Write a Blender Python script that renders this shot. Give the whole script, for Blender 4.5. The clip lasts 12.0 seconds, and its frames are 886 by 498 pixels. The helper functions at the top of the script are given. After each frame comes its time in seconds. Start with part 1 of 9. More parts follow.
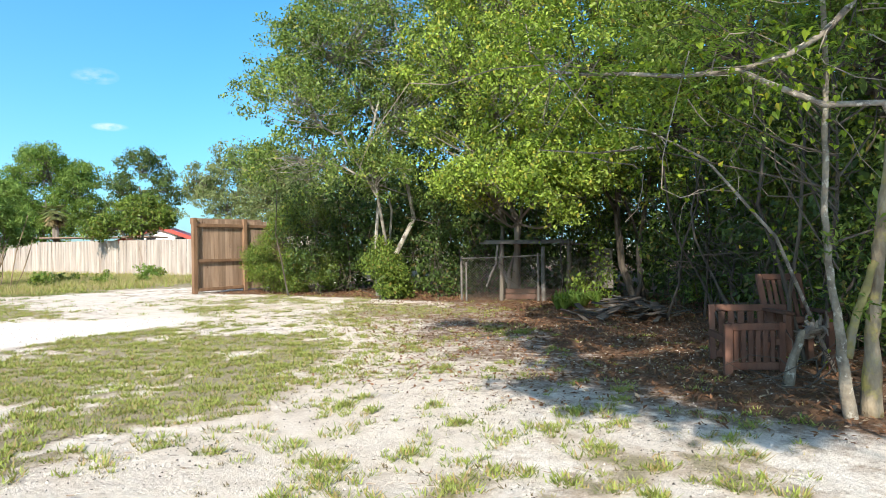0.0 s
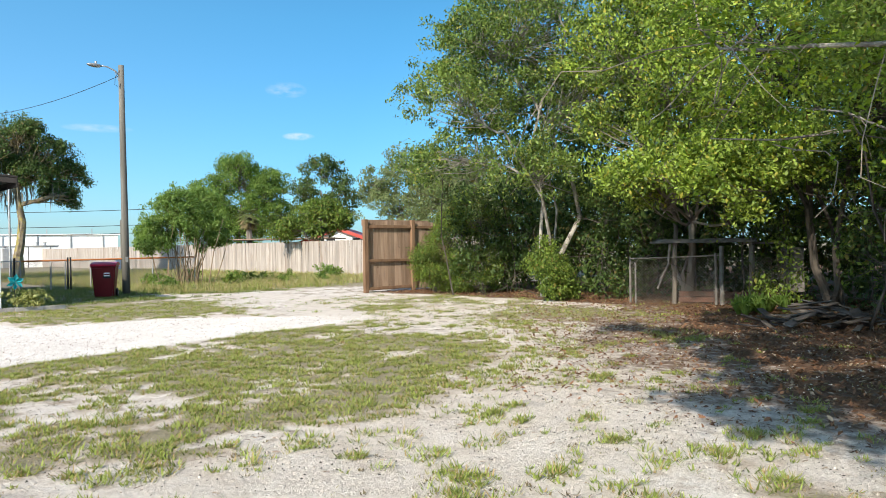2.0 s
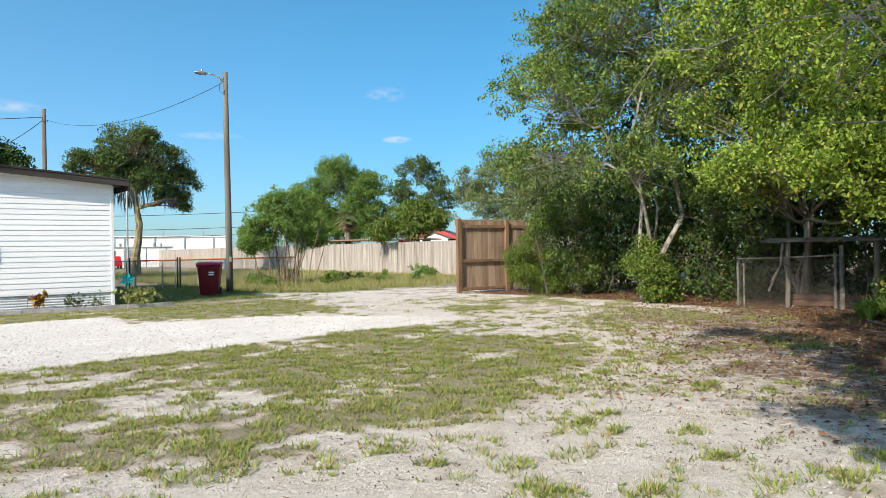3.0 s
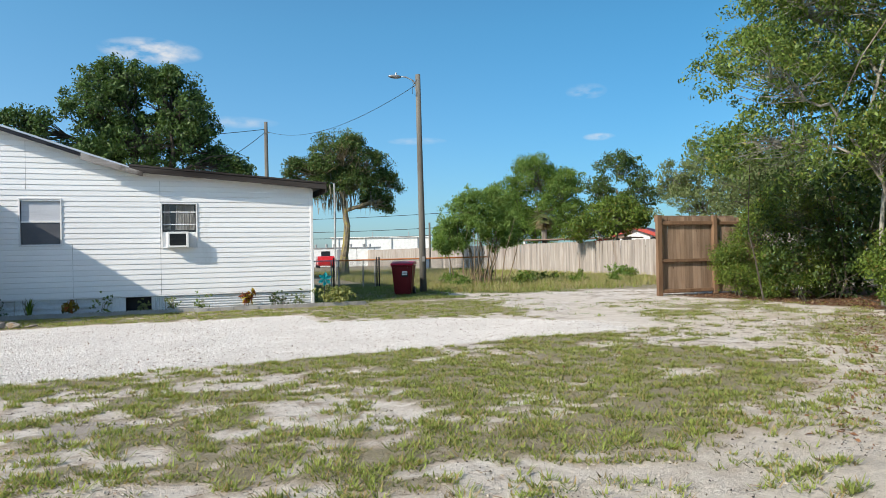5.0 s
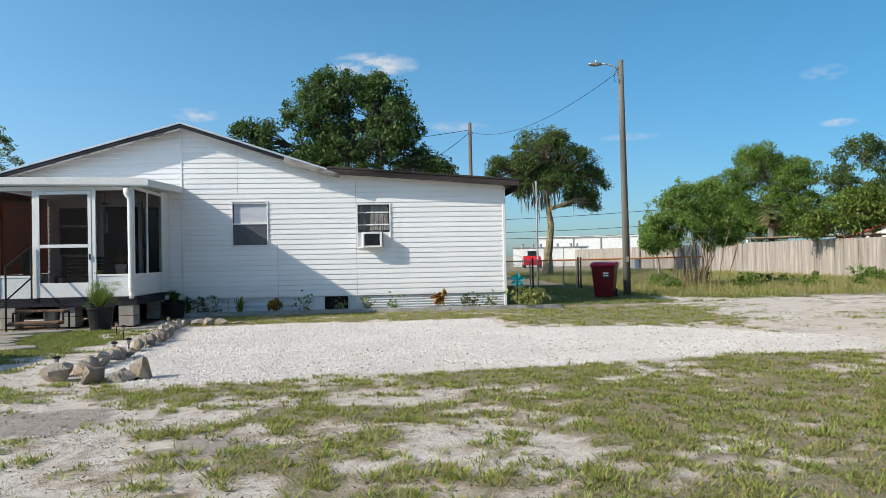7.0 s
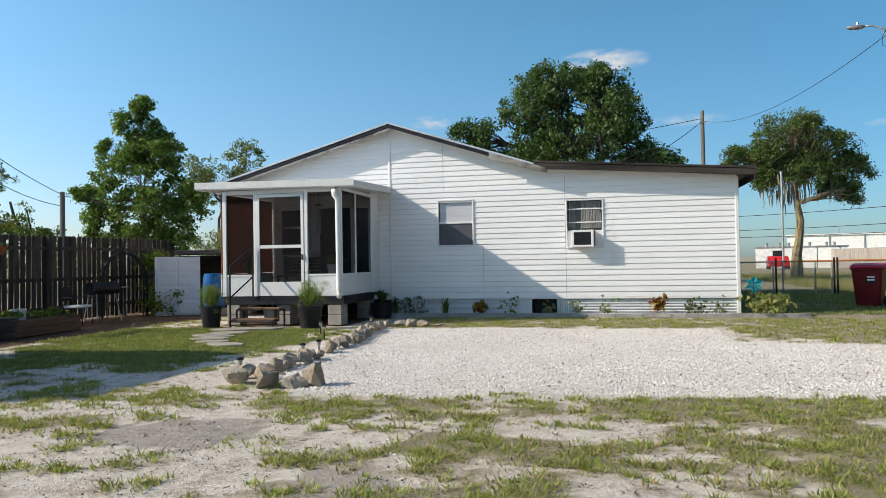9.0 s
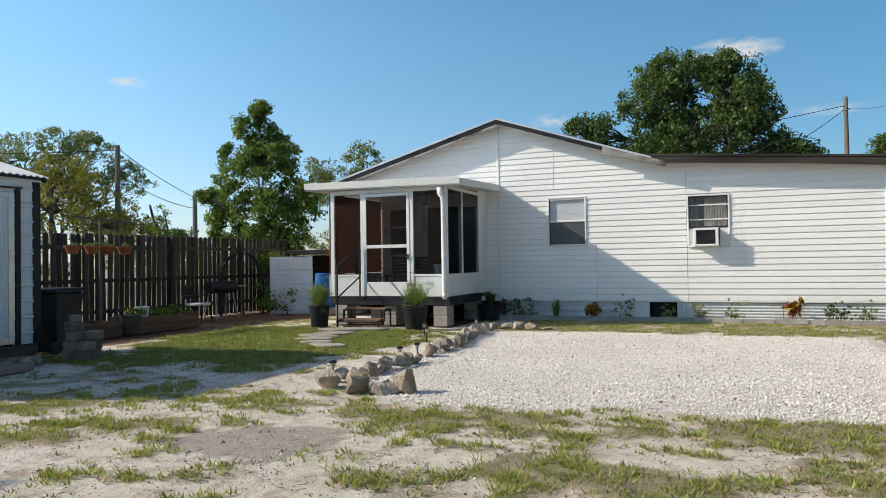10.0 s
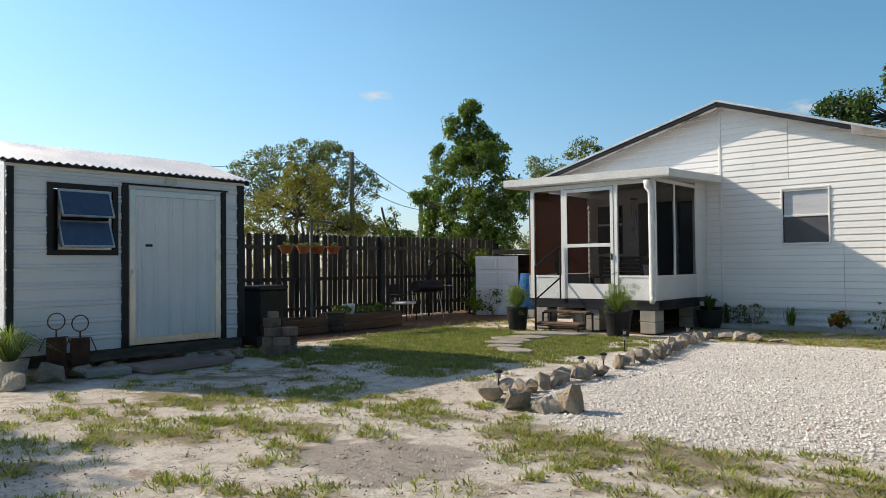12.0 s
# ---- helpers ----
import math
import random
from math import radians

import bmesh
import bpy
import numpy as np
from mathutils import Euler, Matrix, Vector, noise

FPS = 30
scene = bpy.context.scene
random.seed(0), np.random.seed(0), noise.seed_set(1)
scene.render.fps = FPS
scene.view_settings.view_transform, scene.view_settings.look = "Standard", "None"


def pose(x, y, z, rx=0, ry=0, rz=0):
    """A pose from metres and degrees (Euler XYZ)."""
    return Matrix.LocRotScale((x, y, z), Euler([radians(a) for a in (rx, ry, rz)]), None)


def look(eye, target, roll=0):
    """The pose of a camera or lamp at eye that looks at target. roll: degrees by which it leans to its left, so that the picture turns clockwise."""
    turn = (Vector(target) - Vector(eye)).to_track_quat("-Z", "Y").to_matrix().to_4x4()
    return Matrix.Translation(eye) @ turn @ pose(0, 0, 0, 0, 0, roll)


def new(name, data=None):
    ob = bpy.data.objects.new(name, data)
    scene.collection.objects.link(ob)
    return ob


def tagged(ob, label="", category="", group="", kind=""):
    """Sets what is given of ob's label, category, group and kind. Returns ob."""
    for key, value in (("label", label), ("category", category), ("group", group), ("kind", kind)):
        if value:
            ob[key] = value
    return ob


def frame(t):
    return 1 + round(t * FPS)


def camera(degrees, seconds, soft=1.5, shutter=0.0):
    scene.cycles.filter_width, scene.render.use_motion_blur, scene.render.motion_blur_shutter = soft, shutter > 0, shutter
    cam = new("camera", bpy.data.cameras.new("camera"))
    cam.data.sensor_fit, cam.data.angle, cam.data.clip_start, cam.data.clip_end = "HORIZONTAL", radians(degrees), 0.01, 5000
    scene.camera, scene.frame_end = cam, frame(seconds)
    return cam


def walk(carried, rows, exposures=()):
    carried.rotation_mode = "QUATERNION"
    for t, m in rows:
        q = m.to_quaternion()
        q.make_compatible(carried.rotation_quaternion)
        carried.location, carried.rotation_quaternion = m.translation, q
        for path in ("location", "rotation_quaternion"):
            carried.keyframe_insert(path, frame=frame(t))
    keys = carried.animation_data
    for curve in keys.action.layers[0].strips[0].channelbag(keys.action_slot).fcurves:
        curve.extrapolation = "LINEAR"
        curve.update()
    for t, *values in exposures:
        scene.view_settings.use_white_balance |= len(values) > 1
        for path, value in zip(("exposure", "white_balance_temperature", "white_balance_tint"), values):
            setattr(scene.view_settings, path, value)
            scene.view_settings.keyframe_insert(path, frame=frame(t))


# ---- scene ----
cam = camera(63.4, 12.0, soft=0.5)
EXPOSURES = [(0.0, 0.75, 6500, 10), (1.5, 0.56, 6500, 10), (3.0, 0.31, 6500, 10), (5.0, 0.09, 6450, 10), (7.0, 0.0, 6450, 10), (9.0, 0.01, 6750, 10), (12.0, -0.04, 7200, 12)]
PATH = [
    (0, (-5.135, -19.763, 1.359), (-3.422, -18.732, 1.349), -0.7),
    (0.5, (-5.077, -19.734, 1.352), (-3.425, -18.607, 1.343), -0.8),
    (1, (-4.998, -19.73, 1.353), (-3.416, -18.507, 1.347), -0.8),
    (1.5, (-4.899, -19.718, 1.351), (-3.391, -18.405, 1.346), -0.9),
    (2, (-4.779, -19.701, 1.361), (-3.355, -18.297, 1.357), -0.9),
    (2.5, (-4.635, -19.638, 1.355), (-3.305, -18.144, 1.353), -1.0),
    (3, (-4.501, -19.537, 1.319), (-3.278, -17.954, 1.323), -0.9),
    (5, (-3.824, -18.983, 1.316), (-3.084, -17.125, 1.328), -1.1),
    (5.5, (-3.682, -18.811, 1.313), (-3.072, -16.907, 1.327), -1.1),
    (6, (-3.51, -18.557, 1.313), (-3.044, -16.613, 1.33), -1.1),
    (6.5, (-3.321, -18.307, 1.322), (-3.001, -16.333, 1.34), -1.0),
    (7, (-3.171, -18.036, 1.319), (-2.995, -16.044, 1.341), -1.1),
    (9, (-2.777, -16.838, 1.315), (-3.227, -14.89, 1.349), -1.0),
    (9.5, (-2.757, -16.545, 1.312), (-3.359, -14.638, 1.349), -0.9),
    (10, (-2.704, -16.265, 1.325), (-3.468, -14.417, 1.363), -0.9),
    (10.5, (-2.681, -15.989, 1.322), (-3.6, -14.214, 1.363), -0.8),
    (11, (-2.656, -15.722, 1.323), (-3.72, -14.03, 1.367), -0.8),
    (11.5, (-2.613, -15.487, 1.323), (-3.796, -13.875, 1.368), -0.7),
    (12, (-2.538, -15.224, 1.321), (-3.847, -13.712, 1.367), -0.6),
]
walk(cam, [(t, look(eye, target, roll)) for t, eye, target, roll in PATH], exposures=EXPOSURES)

# ---- world and sun ----
SUN_FROM = Vector((-1.53, -0.60, 1.0)).normalized()
world = bpy.data.worlds.new("world")
scene.world = world
world.use_nodes = True
wt = world.node_tree
wt.nodes.clear()
w_out = wt.nodes.new("ShaderNodeOutputWorld")
w_bg = wt.nodes.new("ShaderNodeBackground")
w_sky = wt.nodes.new("ShaderNodeTexSky")
w_sky.sky_type = "NISHITA"
w_sky.sun_disc = False
w_sky.sun_elevation = math.asin(SUN_FROM.z)
w_sky.sun_rotation = math.atan2(SUN_FROM.x, SUN_FROM.y)
w_sky.air_density, w_sky.dust_density, w_sky.ozone_density = 1.0, 0.6, 3.0
w_bg.inputs["Strength"].default_value = 0.125
wt.links.new(w_bg.outputs[0], w_out.inputs[0])

# a few small fair-weather clouds: direction, half width, half height, thickness
CLOUDS = [
    ((-0.003, 0.965, 0.260), 0.045, 0.012, 1.0),
    ((0.536, 0.817, 0.213), 0.020, 0.008, 0.45),
    ((0.555, 0.818, 0.153), 0.016, 0.004, 0.8),
    ((-0.702, 0.674, 0.231), 0.018, 0.006, 0.7),
    ((-0.235, 0.953, 0.190), 0.022, 0.007, 0.75),
    ((0.335, 0.930, 0.155), 0.030, 0.004, 0.35),
    ((0.100, 0.978, 0.178), 0.040, 0.006, 0.35),
]
w_co = wt.nodes.new("ShaderNodeTexCoord")
w_noise = wt.nodes.new("ShaderNodeTexNoise")
w_noise.inputs["Scale"].default_value = 38.0
w_noise.inputs["Detail"].default_value = 7.0
w_map = wt.nodes.new("ShaderNodeMapping")
w_map.inputs["Scale"].default_value = (1.0, 1.0, 2.4)
wt.links.new(w_co.outputs["Generated"], w_map.inputs[0])
wt.links.new(w_map.outputs[0], w_noise.inputs["Vector"])


def w_math(op, a, b=None):
    n = wt.nodes.new("ShaderNodeMath")
    n.operation = op
    for k, v in enumerate((a, b)):
        if v is None:
            continue
        if isinstance(v, (int, float)):
            n.inputs[k].default_value = v
        else:
            wt.links.new(v, n.inputs[k])
    return n.outputs[0]


w_total = None
for (cx, cy, cz), half_w, half_h, thick in CLOUDS:
    d = Vector((cx, cy, cz)).normalized()
    side = Vector((-d.y, d.x, 0)).normalized()
    up = side.cross(d) if side.cross(d).z > 0 else d.cross(side)
    terms = []
    for axis, half in ((side, half_w), (up, half_h)):
        dot = wt.nodes.new("ShaderNodeVectorMath")
        dot.operation = "DOT_PRODUCT"
        wt.links.new(w_co.outputs["Generated"], dot.inputs[0])
        dot.inputs[1].default_value = axis
        off = w_math("SUBTRACT", dot.outputs["Value"], axis.dot(d))
        off = w_math("DIVIDE", off, half)
        terms.append(w_math("MULTIPLY", off, off))
    ahead = wt.nodes.new("ShaderNodeVectorMath")
    ahead.operation = "DOT_PRODUCT"
    wt.links.new(w_co.outputs["Generated"], ahead.inputs[0])
    ahead.inputs[1].default_value = d
    facing = w_math("GREATER_THAN", ahead.outputs["Value"], 0.5)
    r2 = w_math("ADD", terms[0], terms[1])
    body = w_math("MAXIMUM", w_math("SUBTRACT", 1.0, w_math("MULTIPLY", r2, 0.5)), 0.0)
    body = w_math("MULTIPLY", w_math("MULTIPLY", body, facing), thick)
    w_total = body if w_total is None else w_math("MAXIMUM", w_total, body)
w_ragged = w_math("MULTIPLY", w_math("SUBTRACT", w_noise.outputs["Fac"], 0.34), 3.2)
w_fac = w_math("MINIMUM", w_math("MAXIMUM", w_math("MULTIPLY", w_total, w_ragged), 0.0), 0.8)
w_mix = wt.nodes.new("ShaderNodeMix")
w_mix.data_type = "RGBA"
wt.links.new(w_fac, w_mix.inputs["Factor"])
w_tint = wt.nodes.new("ShaderNodeMix")
w_tint.data_type, w_tint.blend_type = "RGBA", "MULTIPLY"
w_tint.inputs["Factor"].default_value = 1.0
w_sep = wt.nodes.new("ShaderNodeSeparateXYZ")
wt.links.new(w_co.outputs["Generated"], w_sep.inputs[0])
w_height = wt.nodes.new("ShaderNodeMapRange")
w_height.inputs["From Max"].default_value = 0.30
wt.links.new(w_sep.outputs["Z"], w_height.inputs["Value"])
w_grade = wt.nodes.new("ShaderNodeMix")
w_grade.data_type = "RGBA"
w_grade.inputs["A"].default_value = (0.52, 0.72, 0.98, 1)
w_grade.inputs["B"].default_value = (0.50, 0.96, 1.10, 1)
wt.links.new(w_height.outputs[0], w_grade.inputs["Factor"])
w_top = wt.nodes.new("ShaderNodeMapRange")
w_top.inputs["From Min"].default_value, w_top.inputs["From Max"].default_value = 0.36, 0.85
wt.links.new(w_sep.outputs["Z"], w_top.inputs["Value"])
w_zenith = wt.nodes.new("ShaderNodeMix")
w_zenith.data_type = "RGBA"
w_zenith.inputs["B"].default_value = (0.80, 0.84, 0.85, 1)
wt.links.new(w_top.outputs[0], w_zenith.inputs["Factor"])
wt.links.new(w_grade.outputs["Result"], w_zenith.inputs["A"])
# haze brightens the sky towards the sun's side
w_side = wt.nodes.new("ShaderNodeVectorMath")
w_side.operation = "DOT_PRODUCT"
wt.links.new(w_co.outputs["Generated"], w_side.inputs[0])
w_side.inputs[1].default_value = Vector((SUN_FROM.x, SUN_FROM.y, 0)).normalized()
w_glow = wt.nodes.new("ShaderNodeMapRange")
w_glow.inputs["From Min"].default_value, w_glow.inputs["From Max"].default_value = -0.85, 0.40
wt.links.new(w_side.outputs["Value"], w_glow.inputs["Value"])
w_haze = wt.nodes.new("ShaderNodeMix")
w_haze.data_type = "RGBA"
w_haze.inputs["A"].default_value = (0.78, 0.92, 0.91, 1)
w_haze.inputs["B"].default_value = (2.2, 1.66, 1.47, 1)
wt.links.new(w_glow.outputs[0], w_haze.inputs["Factor"])
w_scale = wt.nodes.new("ShaderNodeVectorMath")
w_scale.operation = "MULTIPLY"
wt.links.new(w_zenith.outputs["Result"], w_scale.inputs[0])
wt.links.new(w_haze.outputs["Result"], w_scale.inputs[1])
wt.links.new(w_scale.outputs[0], w_tint.inputs["B"])
wt.links.new(w_sky.outputs[0], w_tint.inputs["A"])
wt.links.new(w_tint.outputs["Result"], w_mix.inputs["A"])
w_mix.inputs["B"].default_value = (6.4, 6.3, 6.2, 1)
wt.links.new(w_mix.outputs["Result"], w_bg.inputs["Color"])

sun_data = bpy.data.lights.new("sun", "SUN")
sun_data.energy, sun_data.angle, sun_data.color = 5.0, radians(0.55), (1.0, 0.905, 0.765)
sun = new("sun", sun_data)
sun.matrix_world = look(SUN_FROM * 60, (0, 0, 0))

# ---- building tools ----
rng = np.random.default_rng(7)


def thing(name, label, category, at=(0, 0, 0), rz=0, group="", kind=""):
    ob = new(name)
    ob.empty_display_size = 0.1
    ob.matrix_basis = pose(*at, 0, 0, rz)
    return tagged(ob, label, category, group, kind)


def hang(ob, material, parent, label=""):
    if material is not None and not ob.data.materials:
        ob.data.materials.append(material)
    ob.parent = parent
    if label:
        tagged(ob, label)
    return ob


def part(name, bm, material, parent=None, label="", smooth=False):
    me = bpy.data.meshes.new(name)
    bmesh.ops.recalc_face_normals(bm, faces=bm.faces)
    bm.to_mesh(me)
    bm.free()
    if smooth:
        me.shade_smooth()
    return hang(new(name, me), material, parent, label)


def solid(name, bm, material, label, category, kind="", group=""):
    return tagged(part(name, bm, material), label, category, group, kind)


def fast_mesh(name, verts, faces):
    """verts (n, 3), faces (m, k): all with k corners."""
    me = bpy.data.meshes.new(name)
    verts, faces = np.asarray(verts, np.float32), np.asarray(faces, np.int32)
    m, k = faces.shape
    me.vertices.add(len(verts))
    me.vertices.foreach_set("co", verts.ravel())
    me.loops.add(m * k)
    me.loops.foreach_set("vertex_index", faces.ravel())
    me.polygons.add(m)
    me.polygons.foreach_set("loop_start", np.arange(0, m * k, k, dtype=np.int32))
    me.update(calc_edges=True)
    return me


def box(bm, lo, hi, m=None):
    vs = [bm.verts.new((x, y, z)) for x in (lo[0], hi[0]) for y in (lo[1], hi[1]) for z in (lo[2], hi[2])]
    for f in ((0, 1, 3, 2), (4, 6, 7, 5), (0, 4, 5, 1), (2, 3, 7, 6), (0, 2, 6, 4), (1, 5, 7, 3)):
        bm.faces.new([vs[i] for i in f])
    if m is not None:
        for v in vs:
            v.co = m @ v.co
    return vs


def hexa(bm, eight):
    """A block from eight corners: four below, four above, in the same turn."""
    vs = [bm.verts.new(c) for c in eight]
    for f in ((3, 2, 1, 0), (4, 5, 6, 7), (0, 1, 5, 4), (1, 2, 6, 5), (2, 3, 7, 6), (3, 0, 4, 7)):
        bm.faces.new([vs[i] for i in f])
    return vs


def soft(bm, w, seg=1):
    bmesh.ops.bevel(bm, geom=list(bm.edges), offset=w, segments=seg, affect="EDGES", clamp_overlap=True)
    return bm


def boxes(*pairs, bevel=0.0):
    bm = bmesh.new()
    for lo, hi in pairs:
        box(bm, lo, hi)
    return soft(bm, bevel) if bevel else bm


def tube(bm, pts, radii, n=8, cap=True):
    pts = [Vector(p) for p in pts]
    if isinstance(radii, (int, float)):
        radii = [radii] * len(pts)
    rings, ref = [], Vector((0.31, 0.17, 0.93)).normalized()
    for i, p in enumerate(pts):
        t = (pts[min(i + 1, len(pts) - 1)] - pts[max(i - 1, 0)]).normalized()
        if abs(t.dot(ref)) > 0.97:
            ref = Vector((1, 0.1, 0)).normalized()
        u = t.cross(ref).normalized()
        v = t.cross(u)
        rings.append([bm.verts.new(p + (u * math.cos(a) + v * math.sin(a)) * radii[i]) for a in (2 * math.pi * k / n for k in range(n))])
    for a, b in zip(rings, rings[1:]):
        for k in range(n):
            bm.faces.new((a[k], a[(k + 1) % n], b[(k + 1) % n], b[k]))
    if cap:
        bm.faces.new(rings[0][::-1])
        bm.faces.new(rings[-1])
    return bm


def tubes(*runs, n=8):
    bm = bmesh.new()
    for pts, r in runs:
        tube(bm, pts, r, n)
    return bm


def prism(bm, outline, to3d, a, b):
    """Extrudes a 2D outline from a to b; to3d(u, v, w) gives the place."""
    lo = [bm.verts.new(to3d(u, v, a)) for u, v in outline]
    hi = [bm.verts.new(to3d(u, v, b)) for u, v in outline]
    n = len(outline)
    bm.faces.new(lo[::-1])
    bm.faces.new(hi)
    for k in range(n):
        bm.faces.new((lo[k], lo[(k + 1) % n], hi[(k + 1) % n], hi[k]))
    return bm


def lathe(bm, profile, at=(0, 0, 0), n=20):
    """A turned body from (radius, height) pairs."""
    rings = [[bm.verts.new((at[0] + r * math.cos(2 * math.pi * k / n), at[1] + r * math.sin(2 * math.pi * k / n), at[2] + z)) for k in range(n)] for r, z in profile]
    for a, b in zip(rings, rings[1:]):
        for k in range(n):
            bm.faces.new((a[k], a[(k + 1) % n], b[(k + 1) % n], b[k]))
    bm.faces.new(rings[0][::-1])
    bm.faces.new(rings[-1])
    return bm


def rock_mesh(name, size, seed, rough=0.25):
    """A broken lump: the hull of a few points, its faces split once and roughened."""
    rr = random.Random(seed * 13 + 5)
    bm = bmesh.new()
    for _ in range(15):
        d = Vector((rr.gauss(0, 1), rr.gauss(0, 1), rr.gauss(0, 1))).normalized()
        bm.verts.new(d * rr.uniform(1 - rough, 1 + rough))
    bmesh.ops.convex_hull(bm, input=bm.verts)
    bmesh.ops.delete(bm, geom=[v for v in bm.verts if not v.link_faces], context="VERTS")
    for cut in (0, 1):
        bmesh.ops.subdivide_edges(bm, edges=bm.edges[:], cuts=1, use_grid_fill=True)
        bmesh.ops.triangulate(bm, faces=bm.faces[:])
        off = Vector((seed * 7.1, seed * 3.3, cut * 5.0))
        for v in bm.verts:
            v.co += v.co.normalized() * noise.noise(v.co * (1.8 + 2.6 * cut) + off) * rough * (0.30 - 0.12 * cut)
    for v in bm.verts:
        v.co = Vector((v.co.x * size[0], v.co.y * size[1], v.co.z * size[2]))
    me = bpy.data.meshes.new(name)
    bm.to_mesh(me)
    bm.free()
    return me


# ---- value noise for covers ----
def lattice(ix, iy, seed):
    h = (ix.astype(np.int64) * 374761393 + iy.astype(np.int64) * 668265263 + seed * 974634777) & 0xFFFFFFFF
    h = ((h ^ (h >> 13)) * 1274126177) & 0xFFFFFFFF
    return ((h ^ (h >> 16)) & 0xFFFF) / 65535.0


def value_noise(x, y, seed=0):
    ix, iy = np.floor(x), np.floor(y)
    fx, fy = x - ix, y - iy
    fx, fy = fx * fx * (3 - 2 * fx), fy * fy * (3 - 2 * fy)
    a, b = lattice(ix, iy, seed), lattice(ix + 1, iy, seed)
    c, d = lattice(ix, iy + 1, seed), lattice(ix + 1, iy + 1, seed)
    return (a * (1 - fx) + b * fx) * (1 - fy) + (c * (1 - fx) + d * fx) * fy


def fbm(x, y, scale, seed=0, octaves=4):
    total, amp, norm = 0.0, 1.0, 0.0
    for o in range(octaves):
        total = total + amp * value_noise(x / scale * 2**o + 13.7 * o, y / scale * 2**o - 7.3 * o, seed + o)
        norm += amp
        amp *= 0.55
    return total / norm


def ramp(v, a, b):
    t = np.clip((v - a) / (b - a), 0, 1)
    return t * t * (3 - 2 * t)


# ---- covers of the ground: what lies where ----
def cover(x, y):
    x, y = np.asarray(x, float), np.asarray(y, float)
    wob = (fbm(x, y, 1.1, 3) - 0.5) * 0.9
    wob2 = (fbm(x, y, 2.6, 11) - 0.5) * 2.6
    # crushed white stone drive, narrowing towards the track
    left = -7.25 + 1.25 * np.clip((-y - 6.5) / 3.6, 0, 1) ** 1.6
    front = np.interp(x, (-7.0, -5.5, -4.0, -1.0, 1.3, 4.0), (-10.35, -10.25, -9.9, -9.65, -9.2, -9.1))
    back = np.interp(x, (-0.95, -0.90, 1.0, 2.0, 3.2, 4.5), (-3.12, -5.0, -5.3, -5.6, -7.0, -7.7))
    gravel = ramp(x - left, -0.12, 0.12) * ramp(y - front + wob * 0.5, -0.12, 0.16) * ramp(back - y + wob * 0.4, -0.15, 0.15)
    gravel = gravel * (1 - ramp(x + wob2 * 0.4, 2.6, 4.6))
    # bare sandy track from the drive out past the gate
    best = np.full(x.shape, 99.0)
    for (ax, ay, bx, by, w) in ((1.8, -8.0, 4.6, -8.2, 1.15), (4.6, -8.2, 7.6, -8.6, 0.9), (4.4, -7.2, 6.6, -3.4, 0.85), (6.6, -3.4, 7.0, 0.2, 0.8), (7.0, 0.2, 5.2, 3.0, 0.5), (6.4, -5.2, 9.2, -4.4, 0.8), (5.2, -9.3, 4.2, -13.4, 0.9), (4.2, -13.4, 0.9, -16.0, 1.15), (0.9, -16.0, -3.2, -16.6, 1.3), (-3.2, -16.6, -8.0, -14.6, 0.8)):
        t = np.clip(((x - ax) * (bx - ax) + (y - ay) * (by - ay)) / ((bx - ax) ** 2 + (by - ay) ** 2), 0, 1)
        best = np.minimum(best, np.hypot(x - ax - t * (bx - ax), y - ay - t * (by - ay)) / w)
    track = 1 - ramp(best + wob2 * 0.22 + wob * 0.5, 0.62, 1.15)
    # fallen leaves under the trees
    edge = np.interp(x, (0.5, 1.3, 2.6, 4.0, 6.0, 9.3), (-19.3, -18.2, -17.0, -15.9, -14.4, -12.4))
    litter_shade = np.maximum(ramp(x + wob * 1.2, 9.3, 10.3) * ramp(-y, 1.5, 3.0), ramp(edge - y + wob * 2.4, -1.0, 0.8) * ramp(x, 0.2, 1.2))
    # wider, weaker bands: thin leaf scatter, plus tree shade painted brown on the sand
    litter_shade = np.maximum(litter_shade, 0.62 * ramp(edge + 2.2 - y + wob * 4.0, -0.6, 1.6) * ramp(x, -0.6, 1.2))
    litter_shade = np.maximum(litter_shade, 0.36 * ramp(edge + 4.0 - y + wob * 4.0, -0.6, 1.6) * ramp(x, -1.0, 0.8))
    # dark worn soil along the picket fence and beside the shed
    litter_shade = np.maximum(litter_shade, 0.85 * ramp(-x + wob, 12.2, 13.0) * ramp(y, -9.8, -8.6) * (1 - ramp(y, 2.0, 3.0)) * (1 - ramp(-x, 15.9, 16.3)))
    # shade under the porch, painted as dark brown ground
    litter_shade = np.maximum(litter_shade, 0.9 * ramp(x, -11.3, -11.0) * (1 - ramp(x, -8.3, -8.1)) * ramp(y, -2.75, -2.5) * (1 - ramp(y, 0.0, 0.3)))
    # grass: clumps over sand, thicker or thinner by place
    fine_g = 0.5 + 0.55 * (fbm(x, y, 0.80, 21, 2) - 0.5) + 0.62 * (fbm(x, y * 1.25, 0.26, 25, 3) - 0.5) + 0.30 * (fbm(x, y, 0.10, 27, 2) - 0.5)
    big = fbm(x, y, 2.4, 31, 3)
    want = 0.39 + 0.42 * (big - 0.5)

    def spot(px, py, rx, ry, turn):
        c, q = math.cos(radians(turn)), math.sin(radians(turn))
        dx, dy = x - px, y - py
        d = np.hypot((dx * c + dy * q) / rx, (dy * c - dx * q) / ry)
        return 1 - ramp(d + wob * 0.45, 0.72, 1.08)

